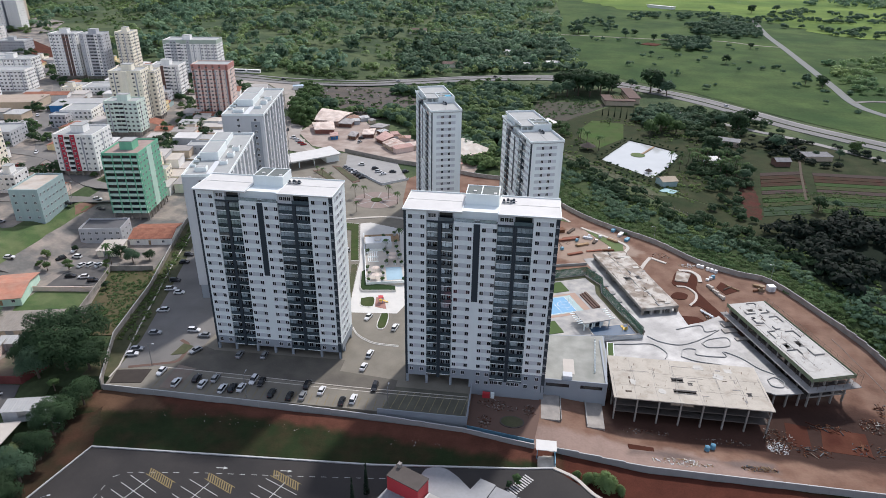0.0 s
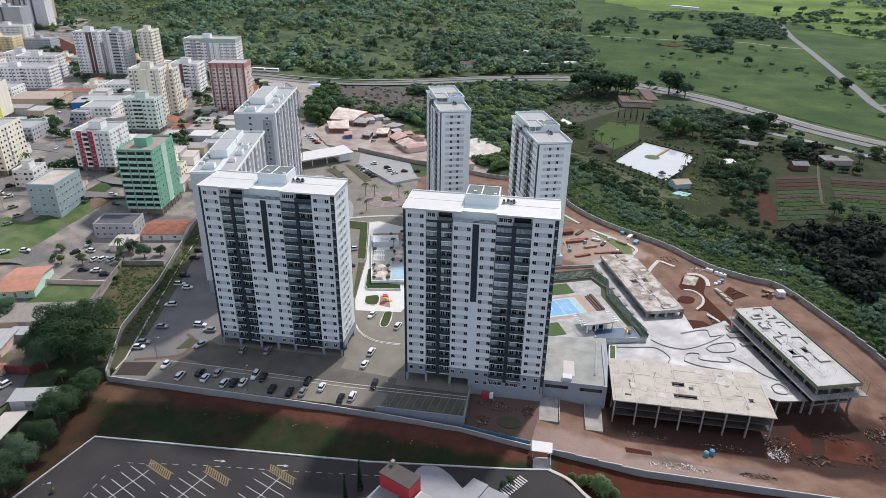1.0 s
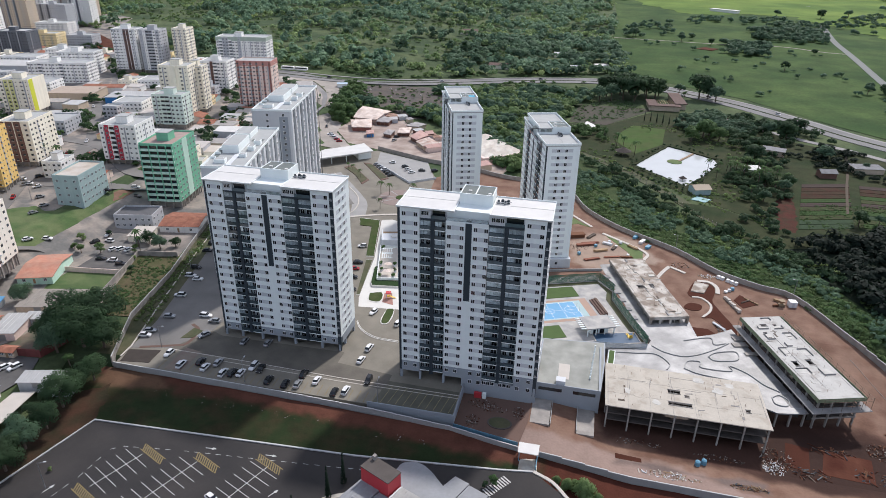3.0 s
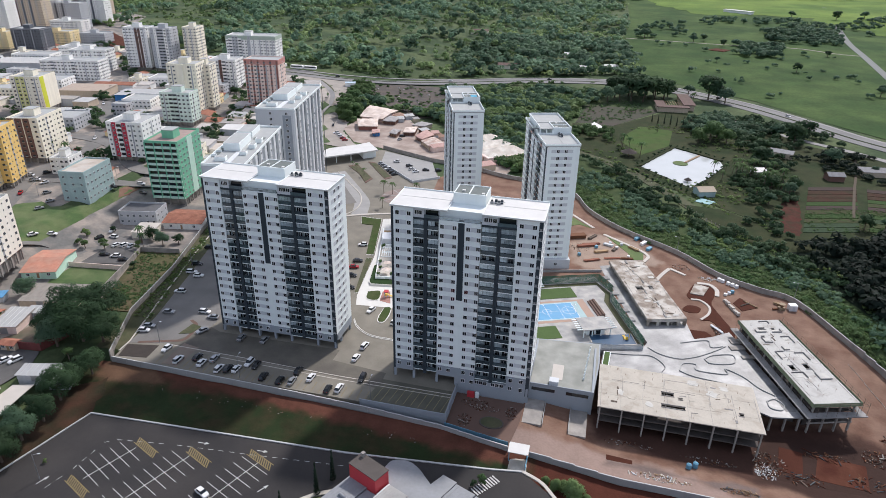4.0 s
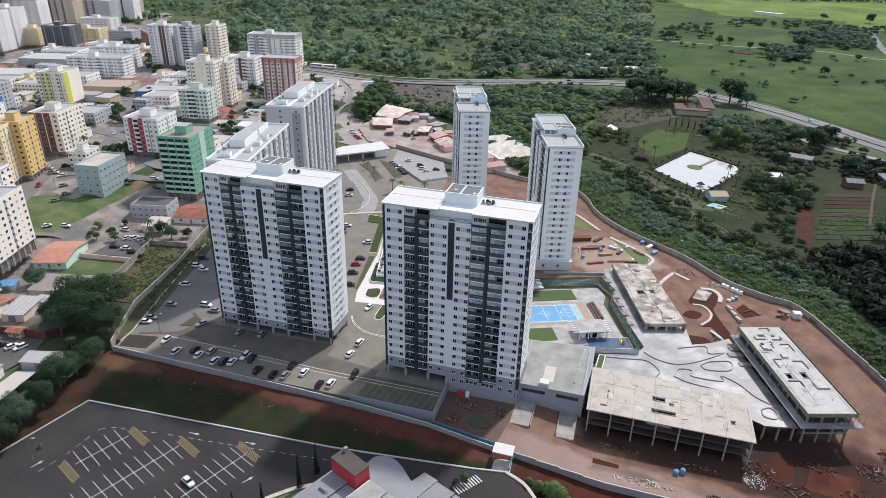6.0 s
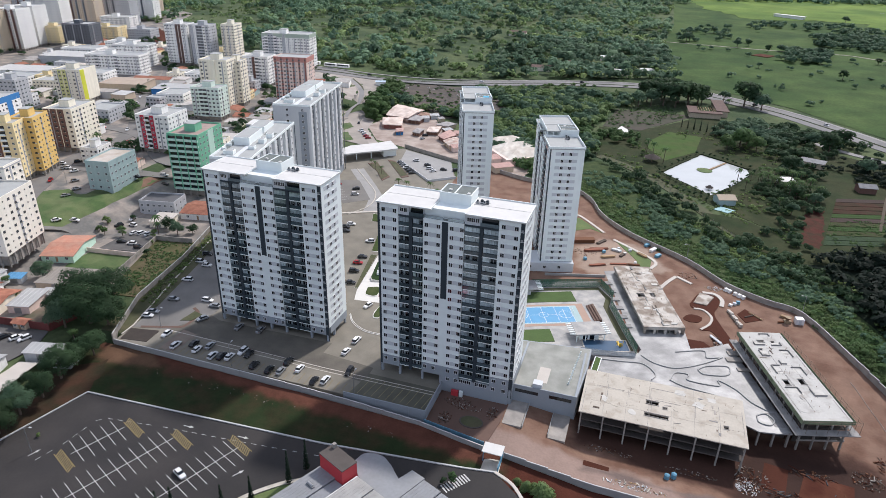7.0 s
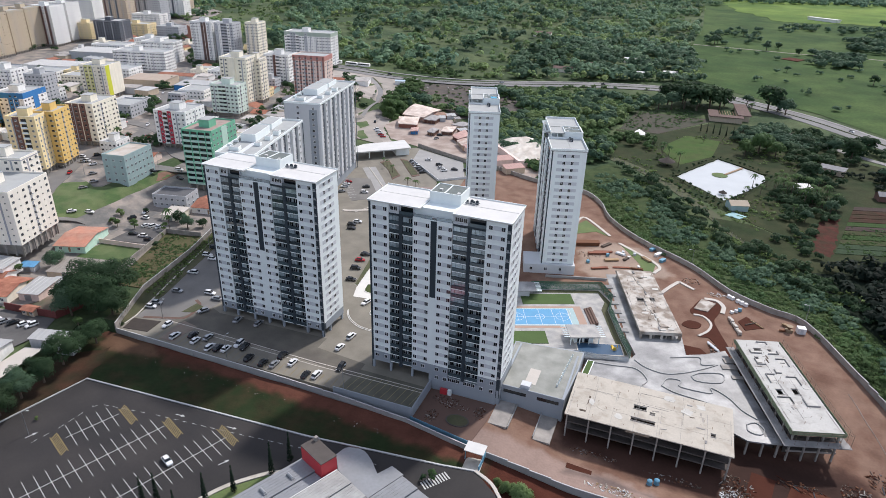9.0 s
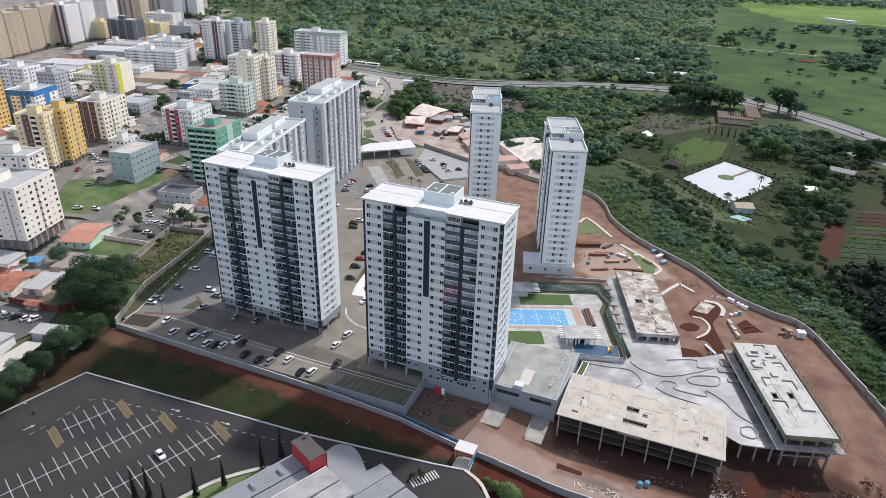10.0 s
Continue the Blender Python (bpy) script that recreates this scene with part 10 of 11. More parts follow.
CARS = [
    (-118.9, -7.2, 84, "white"), (-111.6, -11.7, 88, "white"), (-103.4, -11.3, 88, "white"), (-96.4, -12.5, 88, "white"), (-91.0, -11.2, 88, "white"), (-88.8, -7.1, 88, "white"), (-66.5, -9.0, 88, "white"), (-56.1, -11.5, 88, "white"), (-106.4, -8.9, 88, "dark"), (-93.6, -11.8, 90, "dark"), (-86.0, -7.8, 90, "dark"), (-80.9, -12.5, 90, "dark"), (-75.2, -12.9, 92, "dark"), (-71.7, -7.0, 90, "dark"), (-59.2, -13.0, 90, "dark"), (-51.1, -5.0, 90, "dark"), (-100.7, -8.1, 90, "silver"), (-71.4, -12.2, 90, "silver"), (-98.6, 5.1, 90, "silver"), (-90.5, 6.0, 90, "silver"), (-113.8, 5.2, 60, "silver"),
    (-144.7, 49.5, 12, "dark"), (-148.9, 65.1, 12, "dark"), (-142.8, 42.7, 12, "white"), (-138.3, 40.6, 12, "white"), (-137.7, 27.5, 12, "white"), (-132.5, 13.0, 12, "silver"), (-133.3, 3.1, 12, "silver"), (-133.3, 0.2, 12, "white"), (-120.2, 16.7, 5, "white"), (-115.2, 14.2, 5, "silver"), (-150.4, 72.1, 5, "dark"),
    (-188.8, 55.9, 75, "white"), (-185.6, 57.0, 75, "white"), (-182.0, 57.2, 75, "white"), (-182.0, 46.5, 15, "white"), (-225.4, 57.8, 15, "white"), (-176.5, 44.5, 15, "dark"), (-187.4, 46.5, 15, "dark"), (-230.9, 126.2, 20, "white"), (-201.2, 68.5, 100, "white"), (-241.8, 117.0, 20, "dark"), (-220.1, 113.8, 20, "dark"),
    (-133.0, 149.0, 35, "red"), (-132.4, 145.4, 35, "white"), (-131.6, 141.8, 35, "white"), (-129.2, 134.4, 35, "silver"), (-123.0, 113.6, 15, "white"), (-122.0, 261.0, 20, "dark"), (-121.0, 252.4, 70, "silver"),
    (-120.5, 146.2, 20, "dark"), (-117.5, 138.4, 20, "white"), (-101.8, 101.2, 15, "white"), (-102.7, 97.0, 15, "dark"), (-100.7, 93.0, 15, "dark"), (-85.4, 86.7, 15, "white"), (-81.8, 70.9, 15, "dark"), (-79.5, 57.7, 15, "dark"), (-76.5, 48.1, 15, "dark"), (-81.3, 65.1, 15, "red"), (-62.5, 34.3, 75, "white"), (-51.6, 29.0, 80, "white"),
    (-115.7, 198.9, 40, "silver"), (-113.3, 196.1, 40, "silver"), (-111.0, 193.3, 40, "silver"), (-108.7, 190.5, 40, "white"), (-106.4, 187.7, 40, "dark"), (-104.1, 184.9, 40, "dark"), (-101.8, 182.1, 40, "dark"), (-79.2, 196.7, 40, "dark"), (-107.9, 205.4, 0, "white"), (-94.9, 194.3, 40, "white"), (-91.4, 190.5, 40, "white"), (-98.1, 199.4, 40, "dark"), (-86.5, 195.1, 10, "dark"),
    (-168.5, 254.7, 30, "white"), (-165.4, 251.6, 30, "white"), (-162.3, 247.8, 30, "white"), (-159.2, 243.6, 30, "red"), (-156.0, 239.8, 30, "red"), (-178.6, 272.8, 110, "dark"),
    (-175.4, -28.6, 70, "white"), (-164.0, -26.5, 70, "white"), (-171.6, -28.0, 70, "silver"), (-168.2, -27.4, 70, "dark"), (-161.0, -26.0, 70, "white"),
    (-233.4, 54.8, 60, "white"), (-257.6, 90.5, 60, "silver"), (-255.0, 80.9, 60, "silver"), (-268.5, 100.0, 60, "silver"), (-281.6, 112.2, 60, "white"), (-293.0, 126.4, 60, "dark"),
    (-56.9, 4.6, 84, "white"), (-56.6, 11.9, 84, "white"),
]
PROTO = {
    ("white", 0): car_kind("white", "car", "small white hatchback parked on the pavement"),
    ("white", 1): car_kind("white", "car", "white estate car parked in a bay", 4.4, 1.62, True),
    ("silver", 0): car_kind("silver", "car", "silver grey car parked in a bay", 4.3, 1.5),
    ("dark", 0): car_kind("dark", "car", "black car parked in a bay", 4.2, 1.5),
    ("dark", 1): car_kind("dark", "car", "dark sport utility car parked in a bay", 4.4, 1.68, True),
    ("red", 0): car_kind("red", "car", "red hatchback parked in a bay", 4.0, 1.5),
}
FAR = {}
for (colour, k), ob in list(PROTO.items()):
    FAR[colour, k] = car_kind(colour, "car", ob["label"].replace("in a bay", "at the kerb").replace("on the pavement", "at the kerb"), 4.2, 1.62 if k else 1.5, bool(k), True)
used = set()
for k, (x, y, rz, colour) in enumerate(CARS):
    key = (colour, k % 2 if (colour, 1) in PROTO else 0)
    near = y < 60 and x > -150
    x, y, _ = town_place(x, y)
    m = shift(x, y, 0.07 + rise(x, y), rz + (180 if k % 5 == 0 else 0))
    ob, tag = (PROTO if near else FAR)[key], (key, near)
    if tag in used:
        copy_thing(ob, m)
    else:
        ob.matrix_basis = m
        used.add(tag)
copy_thing(PROTO["white", 0], shift(-73.6, -57.6, -1.38, -24))
rc = random.Random(77)
for pts, wd in STREETS[:6]:
    line = curve_points(pts, 6)
    for k in range(2, len(line) - 1):
        if rc.random() < 0.28:
            (ax, ay), (bx, by) = line[k - 1], line[k]
            a = math.atan2(by - ay, bx - ax)
            o = rc.choice((-1, 1)) * (wd / 2 - 1.3)
            bx, by, _ = town_place(bx, by)
            copy_thing(FAR[rc.choice((("white", 0), ("white", 1), ("silver", 0), ("dark", 0), ("dark", 1), ("red", 0)))], shift(bx - math.sin(a) * o, by + math.cos(a) * o, 0.2 + rise(bx, by), math.degrees(a) + rc.choice((0, 180))))
for k in (30, 47, 58, 76, 84, 93):
    if k < len(HIGHWAY) - 1:
        (ax, ay), (bx, by) = HIGHWAY[k], HIGHWAY[k + 1]
        a = math.atan2(by - ay, bx - ax)
        copy_thing(FAR["white" if k % 2 else "dark", 0], shift(ax - math.sin(a) * 5, ay + math.cos(a) * 5, 0.13 + land_height(ax, ay), math.degrees(a)))

for tag, ob in [((k, True), o) for k, o in PROTO.items()] + [((k, False), o) for k, o in FAR.items()]:
    if tag not in used:
        x, y, _ = town_place(-262 - 3 * len(used), 92 + 7 * len(used))
        ob.matrix_basis = shift(x, y, 0.2 + rise(x, y), 60)
        used.add(tag)

# ---- supermarket and its car park ----
LOT_Z = -1.4
LOT = 66.0
for n_row, ((ax, ay), (bx, by), n) in enumerate((((-105.6, -61.0), (-100, -48), 5), ((-106.5, -102), (-84.4, -47), 21), ((-88, -102), (-65.4, -43.8), 22), ((-73, -100), (-62, -72), 9))):
    t = tagged(thing("bay_marking", "white bay lines on the dark asphalt", "parking marking", shift(ax, ay, LOT_Z, math.degrees(math.atan2(by - ay, bx - ax)))), kind="structure")
    d = math.hypot(bx - ax, by - ay)
    part("spine", Build().box(0, d, -0.1, 0.1, 0, 0.012).mesh("spine", M["line_white"]), t)
    me = Build().box(-0.08, 0.08, -5.2, 5.2, 0.0, 0.015).mesh("bay_line", M["line_white"])
    for i in range(n):
        part("bay_line", me, t, shift(d - 1.8 - 2.75 * i, 0, 0, -2))


def hatch(x, y, rz):
    """A painted island: a yellow outline filled with slanting bars."""
    t = tagged(thing("hatched_island", "yellow hatched island painted on the asphalt", "parking marking", shift(x, y, LOT_Z, rz)), kind="structure")
    b = Build().box(-4.4, 4.4, -1.1, -0.9, 0, 0.014).box(-4.4, 4.4, 0.9, 1.1, 0, 0.014)
    part("outline", b.mesh("outline", M["line_yellow"]), t)
    bar = Build().box(-0.16, 0.16, -1.3, 1.3, 0.0, 0.016).mesh("bar", M["line_yellow"])
    for i in range(11):
        part("bar", bar, t, shift(-4.1 + 0.82 * i, 0, 0, 40))


for x, y in ((-97.4, -47.2), (-81.8, -46.6), (-65.6, -43.2), (-105.2, -63.6), (-108, -104)):
    hatch(x, y, LOT - 90)
dash = [(-112.5, -66), (-110.6, -59), (-109.6, -48.5), (-107, -46.6), (-90, -44.2), (-69, -42.2), (-45, -39.6), (-20, -36.8)]
dt = tagged(thing("dashed_line", "dashed white lane line on the asphalt", "parking marking"), kind="structure")
dm = Build().box(0, 1.5, -0.06, 0.06, LOT_Z, LOT_Z + 0.012).mesh("dash", M["line_white"])
for (ax, ay), (bx, by) in zip(dash, dash[1:]):
    d = math.hypot(bx - ax, by - ay)
    for i in range(int(d / 3)):
        part("dash", dm, dt, shift(ax + (bx - ax) * 3 * i / d, ay + (by - ay) * 3 * i / d, 0, math.degrees(math.atan2(by - ay, bx - ax))))
am = Build().box(-1.6, 0.4, -0.12, 0.12, 0, 0.014).prism([(0.4, -0.5), (1.6, 0), (0.4, 0.5)], 0, 0.014).mesh("arrow", M["line_white"])
for x, y, rz in ((-83.4, -41.6, 5), (-66.5, -40.2, 5), (-60, -52, 60), (-115, -64, 70)):
    tagged(part("arrow", am, None, shift(x, y, LOT_Z, rz)), "white lane arrow painted on the asphalt", "road marking", "lane arrows", "structure")
ribbon("lot_kerb", [(-142, -130), (-131, -78), (-121.6, -39.3), (-44.6, -34.9), (-6, -30.6), (2.6, -29.2)], 0.45, LOT_Z + 0.3, M["line_white"], "white painted kerb round the car park", "kerb")
ribbon("lot_kerb", curve_points([(2.6, -29.2), (8, -32), (14, -38), (24, -40), (60, -48)], 5), 0.9, LOT_Z + 0.3, M["pavers_light"], "pale kerb of the supermarket exit", "kerb")
zb = tagged(thing("zebra_crossing", "white zebra crossing beside the supermarket", "road marking", shift(-3.2, -32.6, LOT_Z, 52)), kind="structure")
for i in range(10):
    part("stripe", Build().box(-8.4 + i * 0.8, -8.0 + i * 0.8, -1.4, 1.4, 0, 0.014).mesh("stripe", M["line_white"]), zb)
sm = thing("supermarket", "grey supermarket with sheet roofs and a red stair block", "supermarket", shift(-38, -48, LOT_Z, -25))
pale_sheet = mat("sheet_pale", (0.270, 0.280, 0.295), 0.6, metal=0.1, patch=0.25, patch_size=5, grain=0.12, grain_size=0.8, rgb2=(0.21, 0.215, 0.22), mix_size=5)
cream_sheet = mat("sheet_cream", (0.40, 0.40, 0.385), 0.65, patch=0.3, patch_size=4, grain=0.12, grain_size=0.8, rgb2=(0.30, 0.295, 0.28), mix_size=6)
part("stair_block", Build().box(0, 8.9, 0, 4.5, 0, 10.2).mesh("stair_block", M["red_paint"]), sm)
part("stair_roof", Build().box(-0.1, 9.0, -0.1, 4.6, 10.2, 10.4).mesh("stair_roof", M["concrete_shade_stain"]), sm)
part("chimney", Build().box(0.6, 1.5, 3.4, 4.3, 10.4, 11.6).mesh("chimney", M["concrete_raw"]), sm)
part("hall_wall", Build().box(0.2, 33, -72, -0.1, 0, 5.6).mesh("hall_wall", PAINT["grey"]), sm)
part("hall_wall", Build().box(9.2, 21.4, -0.1, 4.0, 0, 6.4).mesh("hall_wall", PAINT["grey"]), sm)
part("hall_wall", Build().box(21.8, 32.6, -0.1, 15.0, 0, 5.4).mesh("hall_wall", PAINT["grey"]), sm)
for a, c, y1, z, m in ((-0.3, 5.9, 0.2, 5.9, pale_sheet), (6.1, 9.6, -0.2, 5.9, pale_sheet), (9.8, 15.6, 4.0, 6.6, cream_sheet), (15.8, 21.3, 4.0, 6.6, cream_sheet), (21.5, 27.2, 15.2, 5.8, pale_sheet), (27.4, 33.2, 15.2, 5.8, pale_sheet)):
    b = Build()
    b.face([(a, -72, z), (c, -72, z + 0.3), (c, y1, z + 0.3), (a, y1, z)])
    b.face([(a, y1, z - 0.5), (a, y1, z), (c, y1, z + 0.3), (c, y1, z - 0.5)])
    b.face([(a, -72, z - 0.5), (a, -72, z), (a, y1, z), (a, y1, z - 0.5)][::-1])
    b.face([(c, -72, z - 0.5), (c, -72, z + 0.3), (c, y1, z + 0.3), (c, y1, z - 0.5)])
    part("sheet_roof", b.mesh("sheet_roof", m), sm)
    k = a + 0.9
    b = Build()
    while k < c - 0.3:
        b.box(k, k + 0.06, -72, y1 - 0.1, z + 0.3 * (k - a) / (c - a) - 0.02, z + 0.3 * (k - a) / (c - a) + 0.05)
        k += 0.9
    tagged(part("rib", b.mesh("rib", m), sm), "raised ribs of the sheet roof", kind="stuff")
for x in (9.6, 21.35):
    part("gutter", Build().box(x, x + 0.25, -72, 4.0, 6.0, 6.75).mesh("gutter", M["concrete_dark"] if x > 20 else M["roof_white"]), sm)
part("ridge_bar", Build().box(15.5, 15.9, -20, -2.5, 6.85, 7.05).mesh("ridge_bar", M["concrete_dark"]), sm)
fan = curve_points([(4.2, 7.5), (3.9, 10.6), (5.3, 12.4), (8, 13.6), (11.5, 13.1), (14.2, 12.1), (16.6, 11.2)], 5)
plan = [(9.0, 4.7), (21.2, 4.2), (21.2, 15.8), (17.0, 15.6)] + fan[::-1]
part("fan_wall", Build().prism([(x * 0.97 + 0.4, y * 0.97 + 0.2) for x, y in plan], 0, 5.2).mesh("fan_wall", PAINT["grey"]), sm)
part("fan_roof", Build().prism(plan, 5.2, 5.6).mesh("fan_roof", pale_sheet), sm, label="pale sheet roof with a rounded front")
for x, y in ((2.2, -6.0), (2.0, -13.4), (24.4, 5.0), (24.0, -4.0)):
    part("roof_vent", Build().box(x, x + 2.6, y, y + 0.8, 5.9, 6.5).tube((x + 0.3, y + 0.4, 6.5), (x + 2.3, y + 0.4, 6.5), 0.35, sides=8).mesh("roof_vent", M["steel"]), sm)
ribbon("lot_kerb", curve_points([(-62, -74), (-58, -66), (-54, -58.5), (-47, -51), (-41, -47.6)], 5), 1.2, LOT_Z + 0.3, M["concrete"], "pale kerb beside the supermarket", "kerb")
patch("market_bed", [(-60, -76), (-50, -70), (-41, -50), (-46.6, -51.6), (-53.4, -59), (-57.4, -66)], LOT_Z + 0.25, M["grass"], "planted bed between kerb and supermarket", 0.3, "grass")

# ---- small things on the building site ----
tank = Build().tube((0, 0, 0), (0, 0, 1.5), 0.75, 0.7, 14).tube((0, 0, 1.5), (0, 0, 1.8), 0.7, 0.25, 14).mesh("water_tank", M["blue_net"])
tagged(part("water_tank", tank, None, shift(46, -12, -5.2)), "round blue plastic water tank", "water tank", "blue tanks")
tagged(part("water_tank", tank, None, shift(47.8, -11, -5.2)), "round blue plastic water tank", "water tank", "blue tanks")
cube = Build().box(-0.6, 0.6, -0.6, 0.6, 0, 1.2)
cube = cube.box(-0.65, 0.65, -0.65, 0.65, 0, 0.12).mesh("bulk_tank", M["frame_white"])
for x, y in ((66, 96), (67.3, 95.1), (69.2, 93.6), (70.6, 92.6), (72, 91.6)):
    tagged(part("bulk_tank", cube, None, shift(x, y, site_height(x, y), 40)), "white square bulk tank beside the wall", "tank", "bulk tanks")
for k in range(9):
    x, y = 66.0 + 0.42 * k, 78.6 - 1.25 * k
    tagged(part("block_pallet", Build().box(-0.6, 0.6, -0.48, 0.48, 0, 0.14, 1).box(-0.55, 0.55, -0.44, 0.44, 0.14, 0.9 + 0.2 * (k % 3)).mesh("block_pallet", M["pavers_light"], M["wood_grey"]), None, shift(x, y, site_height(x, y), 18)), "pale pallet of building blocks", "block pallet", "block pallets")
cont = thing("site_container", "white site container beside the wall", "container", shift(90, 79, -0.2, 10))
part("box", Build().box(-1.4, 1.4, -1.2, 1.2, 0, 2.4).mesh("box", M["frame_white"]), cont)
part("door", Build().box(-0.5, 0.5, -1.24, -1.2, 0.1, 2.1).mesh("door", M["panel_grey"]), cont)
mixer_paint = mat("mixer_dusty", (0.26, 0.19, 0.12), 0.75, patch=0.25)
mx = thing("mixing_plant", "small dusty mixing plant on the earth", "machine", shift(86, 78, -0.2, 20))
part("hopper", Build().tube((0, 0, 1.2), (0, 0, 2.6), 0.4, 1.2, 10).mesh("hopper", mixer_paint), mx)
part("frame", Build().box(-1.2, 1.2, -0.8, 0.8, 0, 1.2).mesh("frame", mixer_paint), mx)
part("belt", Build().box(-3.4, -1.2, -0.3, 0.3, 0.3, 0.9).mesh("belt", M["rust"]), mx)


def heap(name, label, x, y, rx, ry, n, mats, seed, z=None, tall=0.8, ln=(0.25, 1.4)):
    """A loose heap of boards, bars and rubble on the ground."""
    r = random.Random(seed)
    b = Build()
    for k in range(n):
        a, q = r.uniform(0, 6.28), math.sqrt(r.random())
        px, py = rx * q * math.cos(a), ry * q * math.sin(a)
        pz = max(0.05, tall * (1 - q) * r.uniform(0.3, 1))
        m = pose(px, py, pz, r.uniform(-25, 25), r.uniform(-25, 25), r.uniform(0, 360))
        s = r.uniform(*ln) * (0.6 + 0.8 * r.random() ** 2)
        b.box(-s / 2, s / 2, -0.06 - 0.12 * s * r.random(), 0.06, -0.05, 0.05 + 0.10 * r.random(), r.randrange(len(mats)), m)
    zz = site_height(x, y) if z is None else z
    return tagged(part(name, b.mesh(name, *mats), None, shift(x, y, zz)), label, "rubble heap", kind="stuff")


HEAP = [M["wood_grey"], M["concrete_raw"], M["wood_grey"], M["rust"], M["deep_dirt"], M["deep_dirt"]]
heap("rubble", "pale stones scattered on the red bank", -84, -23.6, 30, 1.8, 46, [M["site_dirt"], M["site_dirt"], M["concrete_raw"]], 91, -1.6, 0.06, (0.12, 0.45))
heap("rubble", "pale stones scattered on the red bank", -40, -24.4, 18, 1.6, 26, [M["site_dirt"], M["concrete_raw"]], 92, -2.0, 0.06, (0.12, 0.45))
heap("rubble", "heap of broken boards and rubble by the frame", 68, -4, 4.5, 5, 160, HEAP, 1)
heap("rubble", "pale broken blocks at the corner of the frame", 66.6, -7.5, 3.0, 3.4, 150, [M["panel_grey"], M["concrete_raw"], M["frame_white"], M["rust"]], 14, tall=0.9, ln=(0.2, 0.8))
heap("rubble", "pale offcuts strewn along the wall", 38, -19.5, 8, 1.4, 90, [M["panel_grey"], M["concrete"], M["wood"]], 2, tall=0.4)
heap("rubble", "dark timber heap beside the road", 58, -19, 5, 1.2, 80, [M["rust"], M["wood"], M["dark_paint"]], 3, tall=0.6)
heap("rubble", "scrap and boards at the ramp foot", 98, 6, 4, 4, 120, HEAP, 4)
heap("rubble", "broken pavers in the yard", -12, -5.5, 5, 1.6, 90, [M["rust"], M["deep_dirt"], M["concrete_raw"], M["wood_grey"]], 8, -2.4, 0.4, (0.15, 0.5))
heap("rubble", "boards left beside the trench", 60.5, 55, 1.6, 4, 60, HEAP, 9, tall=0.3)
heap("rubble", "offcuts along the haul road", 62, 96, 4, 2, 50, [M["panel_grey"], M["pavers_light"], M["wood"]], 11, tall=0.3)
heap("rubble", "stones and rubbish by the shanty yard", -150, 318, 14, 7, 200, [M["panel_grey"], M["wood"], M["pavers_light"]], 12, 0, 0.6, (0.8, 3.0))
for k, (x, y, a, c) in enumerate(((76, -8, 5, 3), (92, -5, 5, 3), (84, 3, 6, 2), (104, 14, 2.5, 5))):
    heap("rubble", "dark planks and scrap trodden into the mud", x, y, a, c, 50, [M["rust"], M["deep_dirt"], M["deep_dirt"], M["wood_grey"], M["dark_paint"]], 40 + k, tall=0.35, ln=(0.3, 2.4))
for k, (x, y, a, c) in enumerate(((-15, -4, 5, 2), (-4, -6, 2, 3), (-17, -12, 2, 3), (30, -6.5, 7, 1.2), (52, -7.5, 8, 1.2), (44, 14, 8, 4), (52, 104, 4, 3), (8, 112, 5, 5), (40, 72, 2, 6), (46, 60, 2, 3))):
    heap("rubble", "scattered offcuts and rubble on the site ground", x, y, a, c, 60, [M["rust"], M["wood_grey"], M["concrete_raw"], M["deep_dirt"], M["wood_grey"]], 60 + k, 0.4 if k == 5 else (-2.4 if k < 3 else None), 0.3, (0.15, 0.9))
def bundle(kind, x, y, rz, ln, wide, rows, m, label):
    """A strapped stack of long bars or boards lying on sleepers."""
    t = thing(kind, label, "stack", shift(x, y, site_height(x, y), rz), "laydown stacks")
    r = random.Random(int(x * 13 + y * 7))
    b = Build()
    n = max(3, int(wide / 0.24))
    for j in range(rows):
        for i in range(n):
            o = r.uniform(-0.35, 0.35)
            b.box(o, ln + o, i * wide / n + 0.015, (i + 1) * wide / n - 0.015, 0.14 + 0.2 * j, 0.31 + 0.2 * j + r.uniform(-0.03, 0.02))
    tagged(part("load", b.mesh("load", m), t), "long pieces strapped together in layers", kind="stuff")
    for u in (0.15, 0.5, 0.85):
        part("sleeper", Build().box(ln * u, ln * u + 0.15, -0.15, wide + 0.15, 0, 0.14).mesh("sleeper", M["wood_grey"]), t)


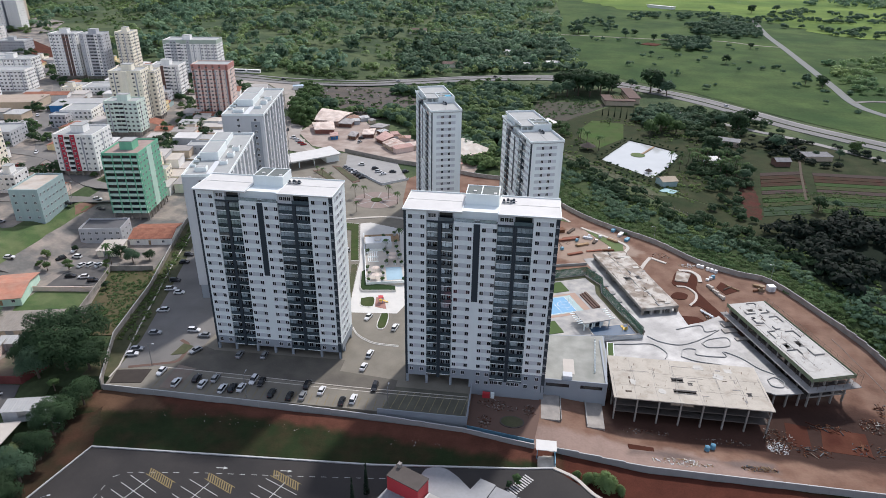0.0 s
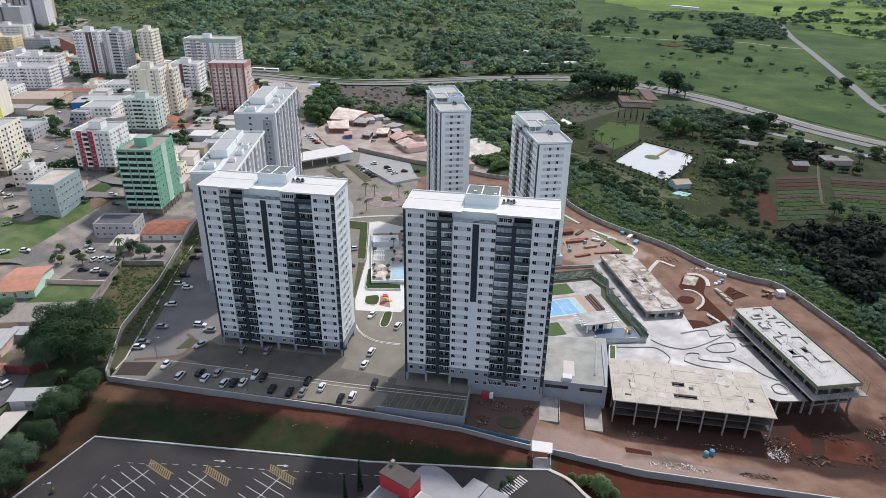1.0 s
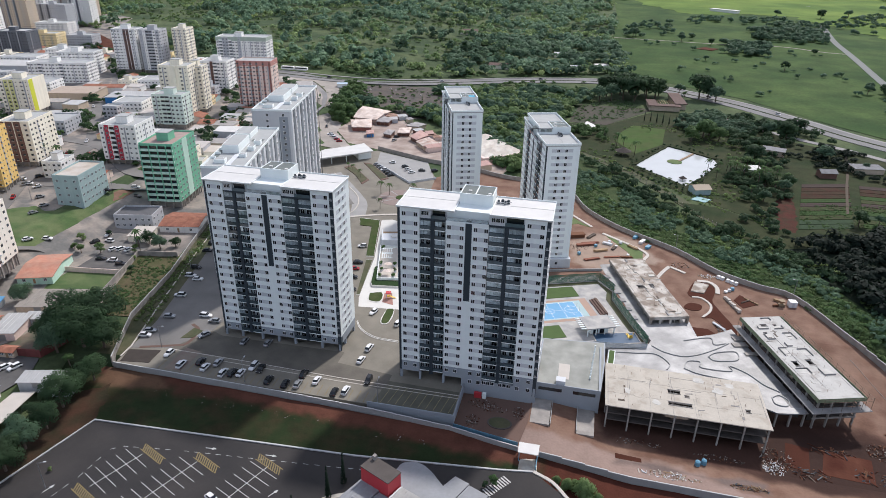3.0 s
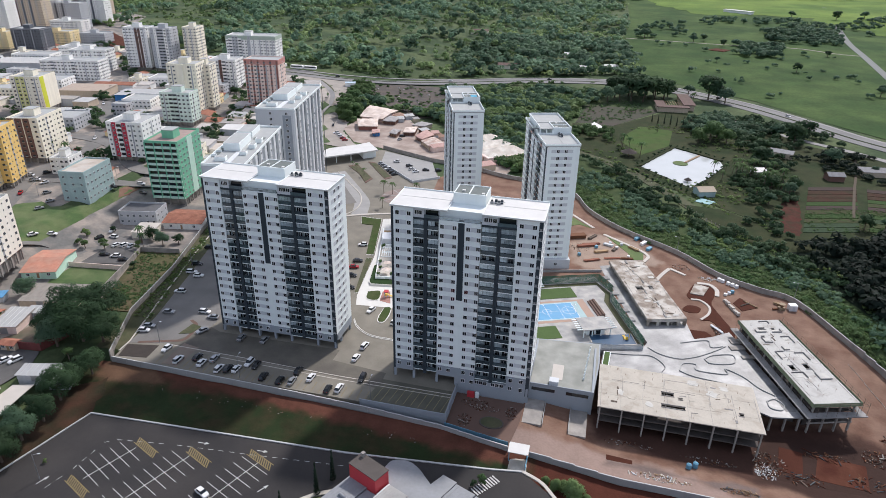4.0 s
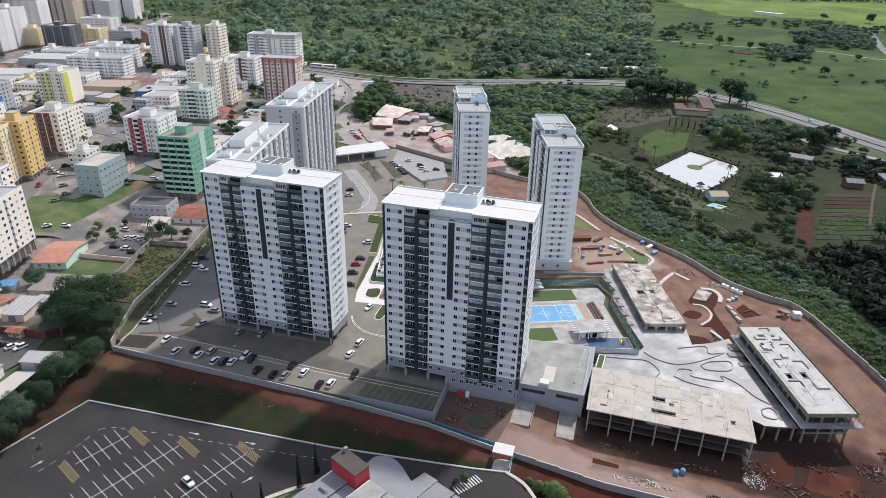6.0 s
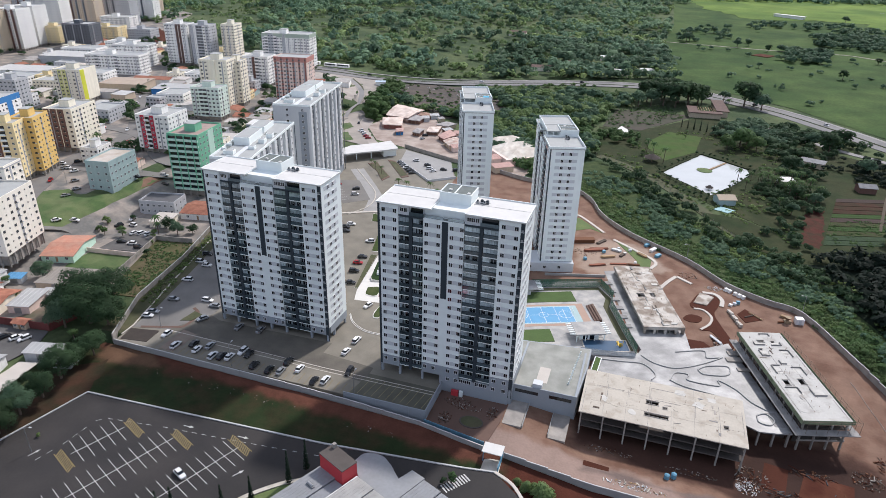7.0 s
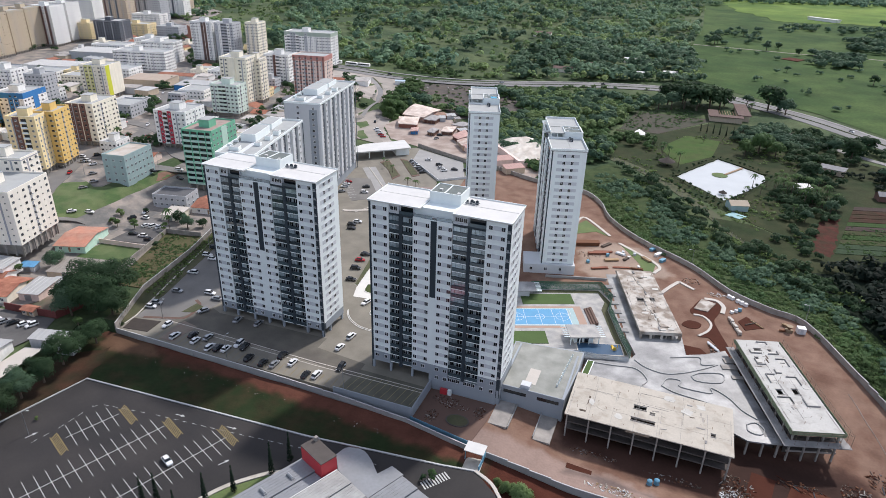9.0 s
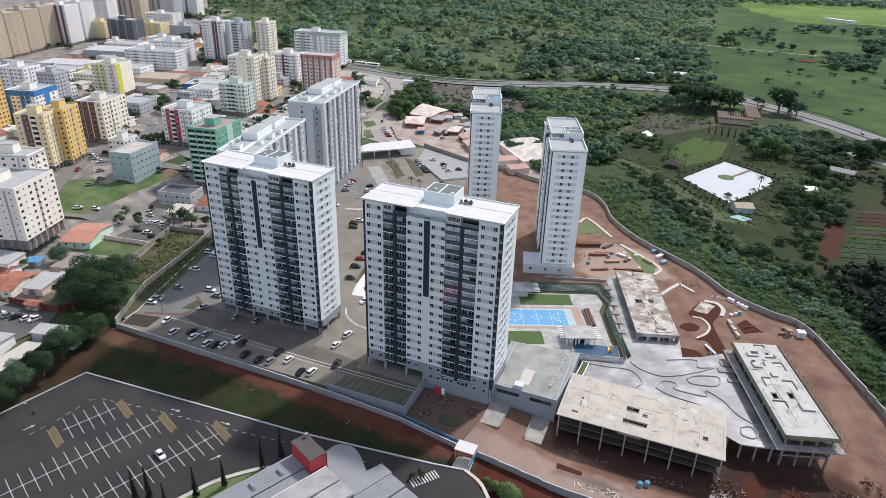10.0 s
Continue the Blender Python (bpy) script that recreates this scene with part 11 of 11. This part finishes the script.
RED_STEEL = mat("red_steel", (0.20, 0.075, 0.045), 0.85, patch=0.3, patch_size=1.0, piece=0.3)
for x, y, rz, ln, wide, rows, m, label in (
    (8, 112, 24, 9, 1.6, 4, RED_STEEL, "stack of long reddish steel bars"), (10, 115, 22, 8, 1.3, 3, RED_STEEL, "stack of long reddish steel bars"),
    (16, 108, 28, 6, 1.5, 4, M["wood"], "stack of weathered timber boards"), (24, 112, 70, 5, 1.4, 3, M["wood_grey"], "stack of grey timber boards"),
    (20, 103, 20, 7, 1.2, 2, RED_STEEL, "stack of long reddish steel bars"), (30, 118, -40, 5, 1.5, 4, M["wood"], "stack of weathered timber boards"),
    (13, 122, 60, 6, 1.5, 3, M["wood_grey"], "stack of grey timber boards"), (27, 105, 10, 5, 1.0, 3, M["rust"], "stack of rusty steel mesh"),
    (12, 98, 30, 7, 1.4, 3, RED_STEEL, "stack of long reddish steel bars"), (19, 118, -20, 4, 1.6, 4, M["panel_grey"], "stack of pale shuttering panels"),
    (58.4, 58, -52, 5.5, 1.0, 2, M["panel_grey"], "stack of pale planks in the trench"), (84, 81.5, -30, 3.2, 1.4, 4, M["wood"], "stack of weathered timber boards"),
    (71.6, 76, 40, 5, 0.5, 2, M["wood_grey"], "grey boards lying beside the pit"), (73, 80.5, -45, 6, 0.4, 2, M["wood"], "weathered boards lying beside the pit"),
):
    bundle("board_stack" if "board" in label or "plank" in label else "bar_stack", x, y, rz, ln, wide, rows, m, label)
for k, (x, y) in enumerate(((25, 116), (27, 120), (16, 114), (30, 108), (22, 120), (9, 104), (66.9, 83.7), (68.4, 85), (69.7, 86.3))):
    tagged(part("wrapped_pallet", Build().box(-0.7, 0.7, -0.6, 0.6, 0, 0.14, 1).box(-0.62, 0.62, -0.52, 0.52, 0.14, 0.9 + 0.2 * (k % 3), 0).mesh("wrapped_pallet", M[("frame_white", "panel_grey", "blue_net")[k % 3]], M["wood"]), None, shift(x, y, site_height(x, y), 25 * k)), "wrapped pallet of materials on the earth", "pallet", "wrapped pallets")
hose = Build()
HOSE = curve_points([(100.8, 46.8), (102.5, 41.9), (104, 36.2), (106.7, 27.4), (110, 12), (110, -6)], 5)
for (ax, ay), (bx, by) in zip(HOSE, HOSE[1:]):
    hose.tube((ax, ay, site_height(ax, ay) + 0.06), (bx, by, site_height(bx, by) + 0.06), 0.07, sides=6)
tagged(part("site_hose", hose.mesh("site_hose", M["concrete_raw"])), "pale hose lying along the haul road", "hose")
tagged(part("red_shed_roof", Build().box(0, 11, 0, 3.4, 1.6, 1.8).box(0.2, 10.8, 0.2, 3.2, 0, 1.6).mesh("red_shed_roof", M["rust"]), None, shift(1, 119, -0.2, 22)), "long rusty steel store on the laydown yard", "store")
for x, y, w in ((36.5, 122, 4), (34, 127, 3.4), (39, 117, 3.2)):
    tagged(part("pallet_stack", Build().box(0, w, 0, 1.6, 0, 1.1).mesh("pallet_stack", M["blue_net"] if w < 3.5 else M["frame_white"]), None, shift(x, y, 0, 60)), "wrapped pallet of materials on the earth", "pallet", "wrapped pallets")


def lamp_post(x, y, z, h=8.0, rz=0):
    if x < -180:
        x, y, _ = town_place(x, y)
        z = rise(x, y)
    t = thing("street_lamp", "slim steel street lamp", "street lamp", shift(x, y, z, rz), "street lamps")
    part("pole", Build().tube((0, 0, 0), (0, 0, h), 0.11, 0.07, 8).mesh("pole", M["steel"]), t)
    part("arm", Build().tube((0, 0, h), (1.6, 0, h + 0.3), 0.05, 0.04, 6).mesh("arm", M["steel"]), t)
    part("lamp_head", Build().box(1.4, 2.1, -0.14, 0.14, h + 0.24, h + 0.38).mesh("lamp_head", M["panel_grey"]), t)


for x, y, z, r in ((51, 119, -0.3, 200), (92, 86, 0, 200), (115, 30, -1.6, 180), (116, -20, -2.8, 180), (-116, -64, -1.4, 20), (-88, -14.6, 0, 90), (-45, -14.4, 0, 90), (-124, -4, 0, 0), (-70, 26, 0, 0), (-146, 48, 0, 0), (-182, -30, 0, 0), (-205, 128, 0, 0), (-246, 126, 0, 0), (-270, 96, 0, 0)):
    lamp_post(x, y, z, 8.0, r)
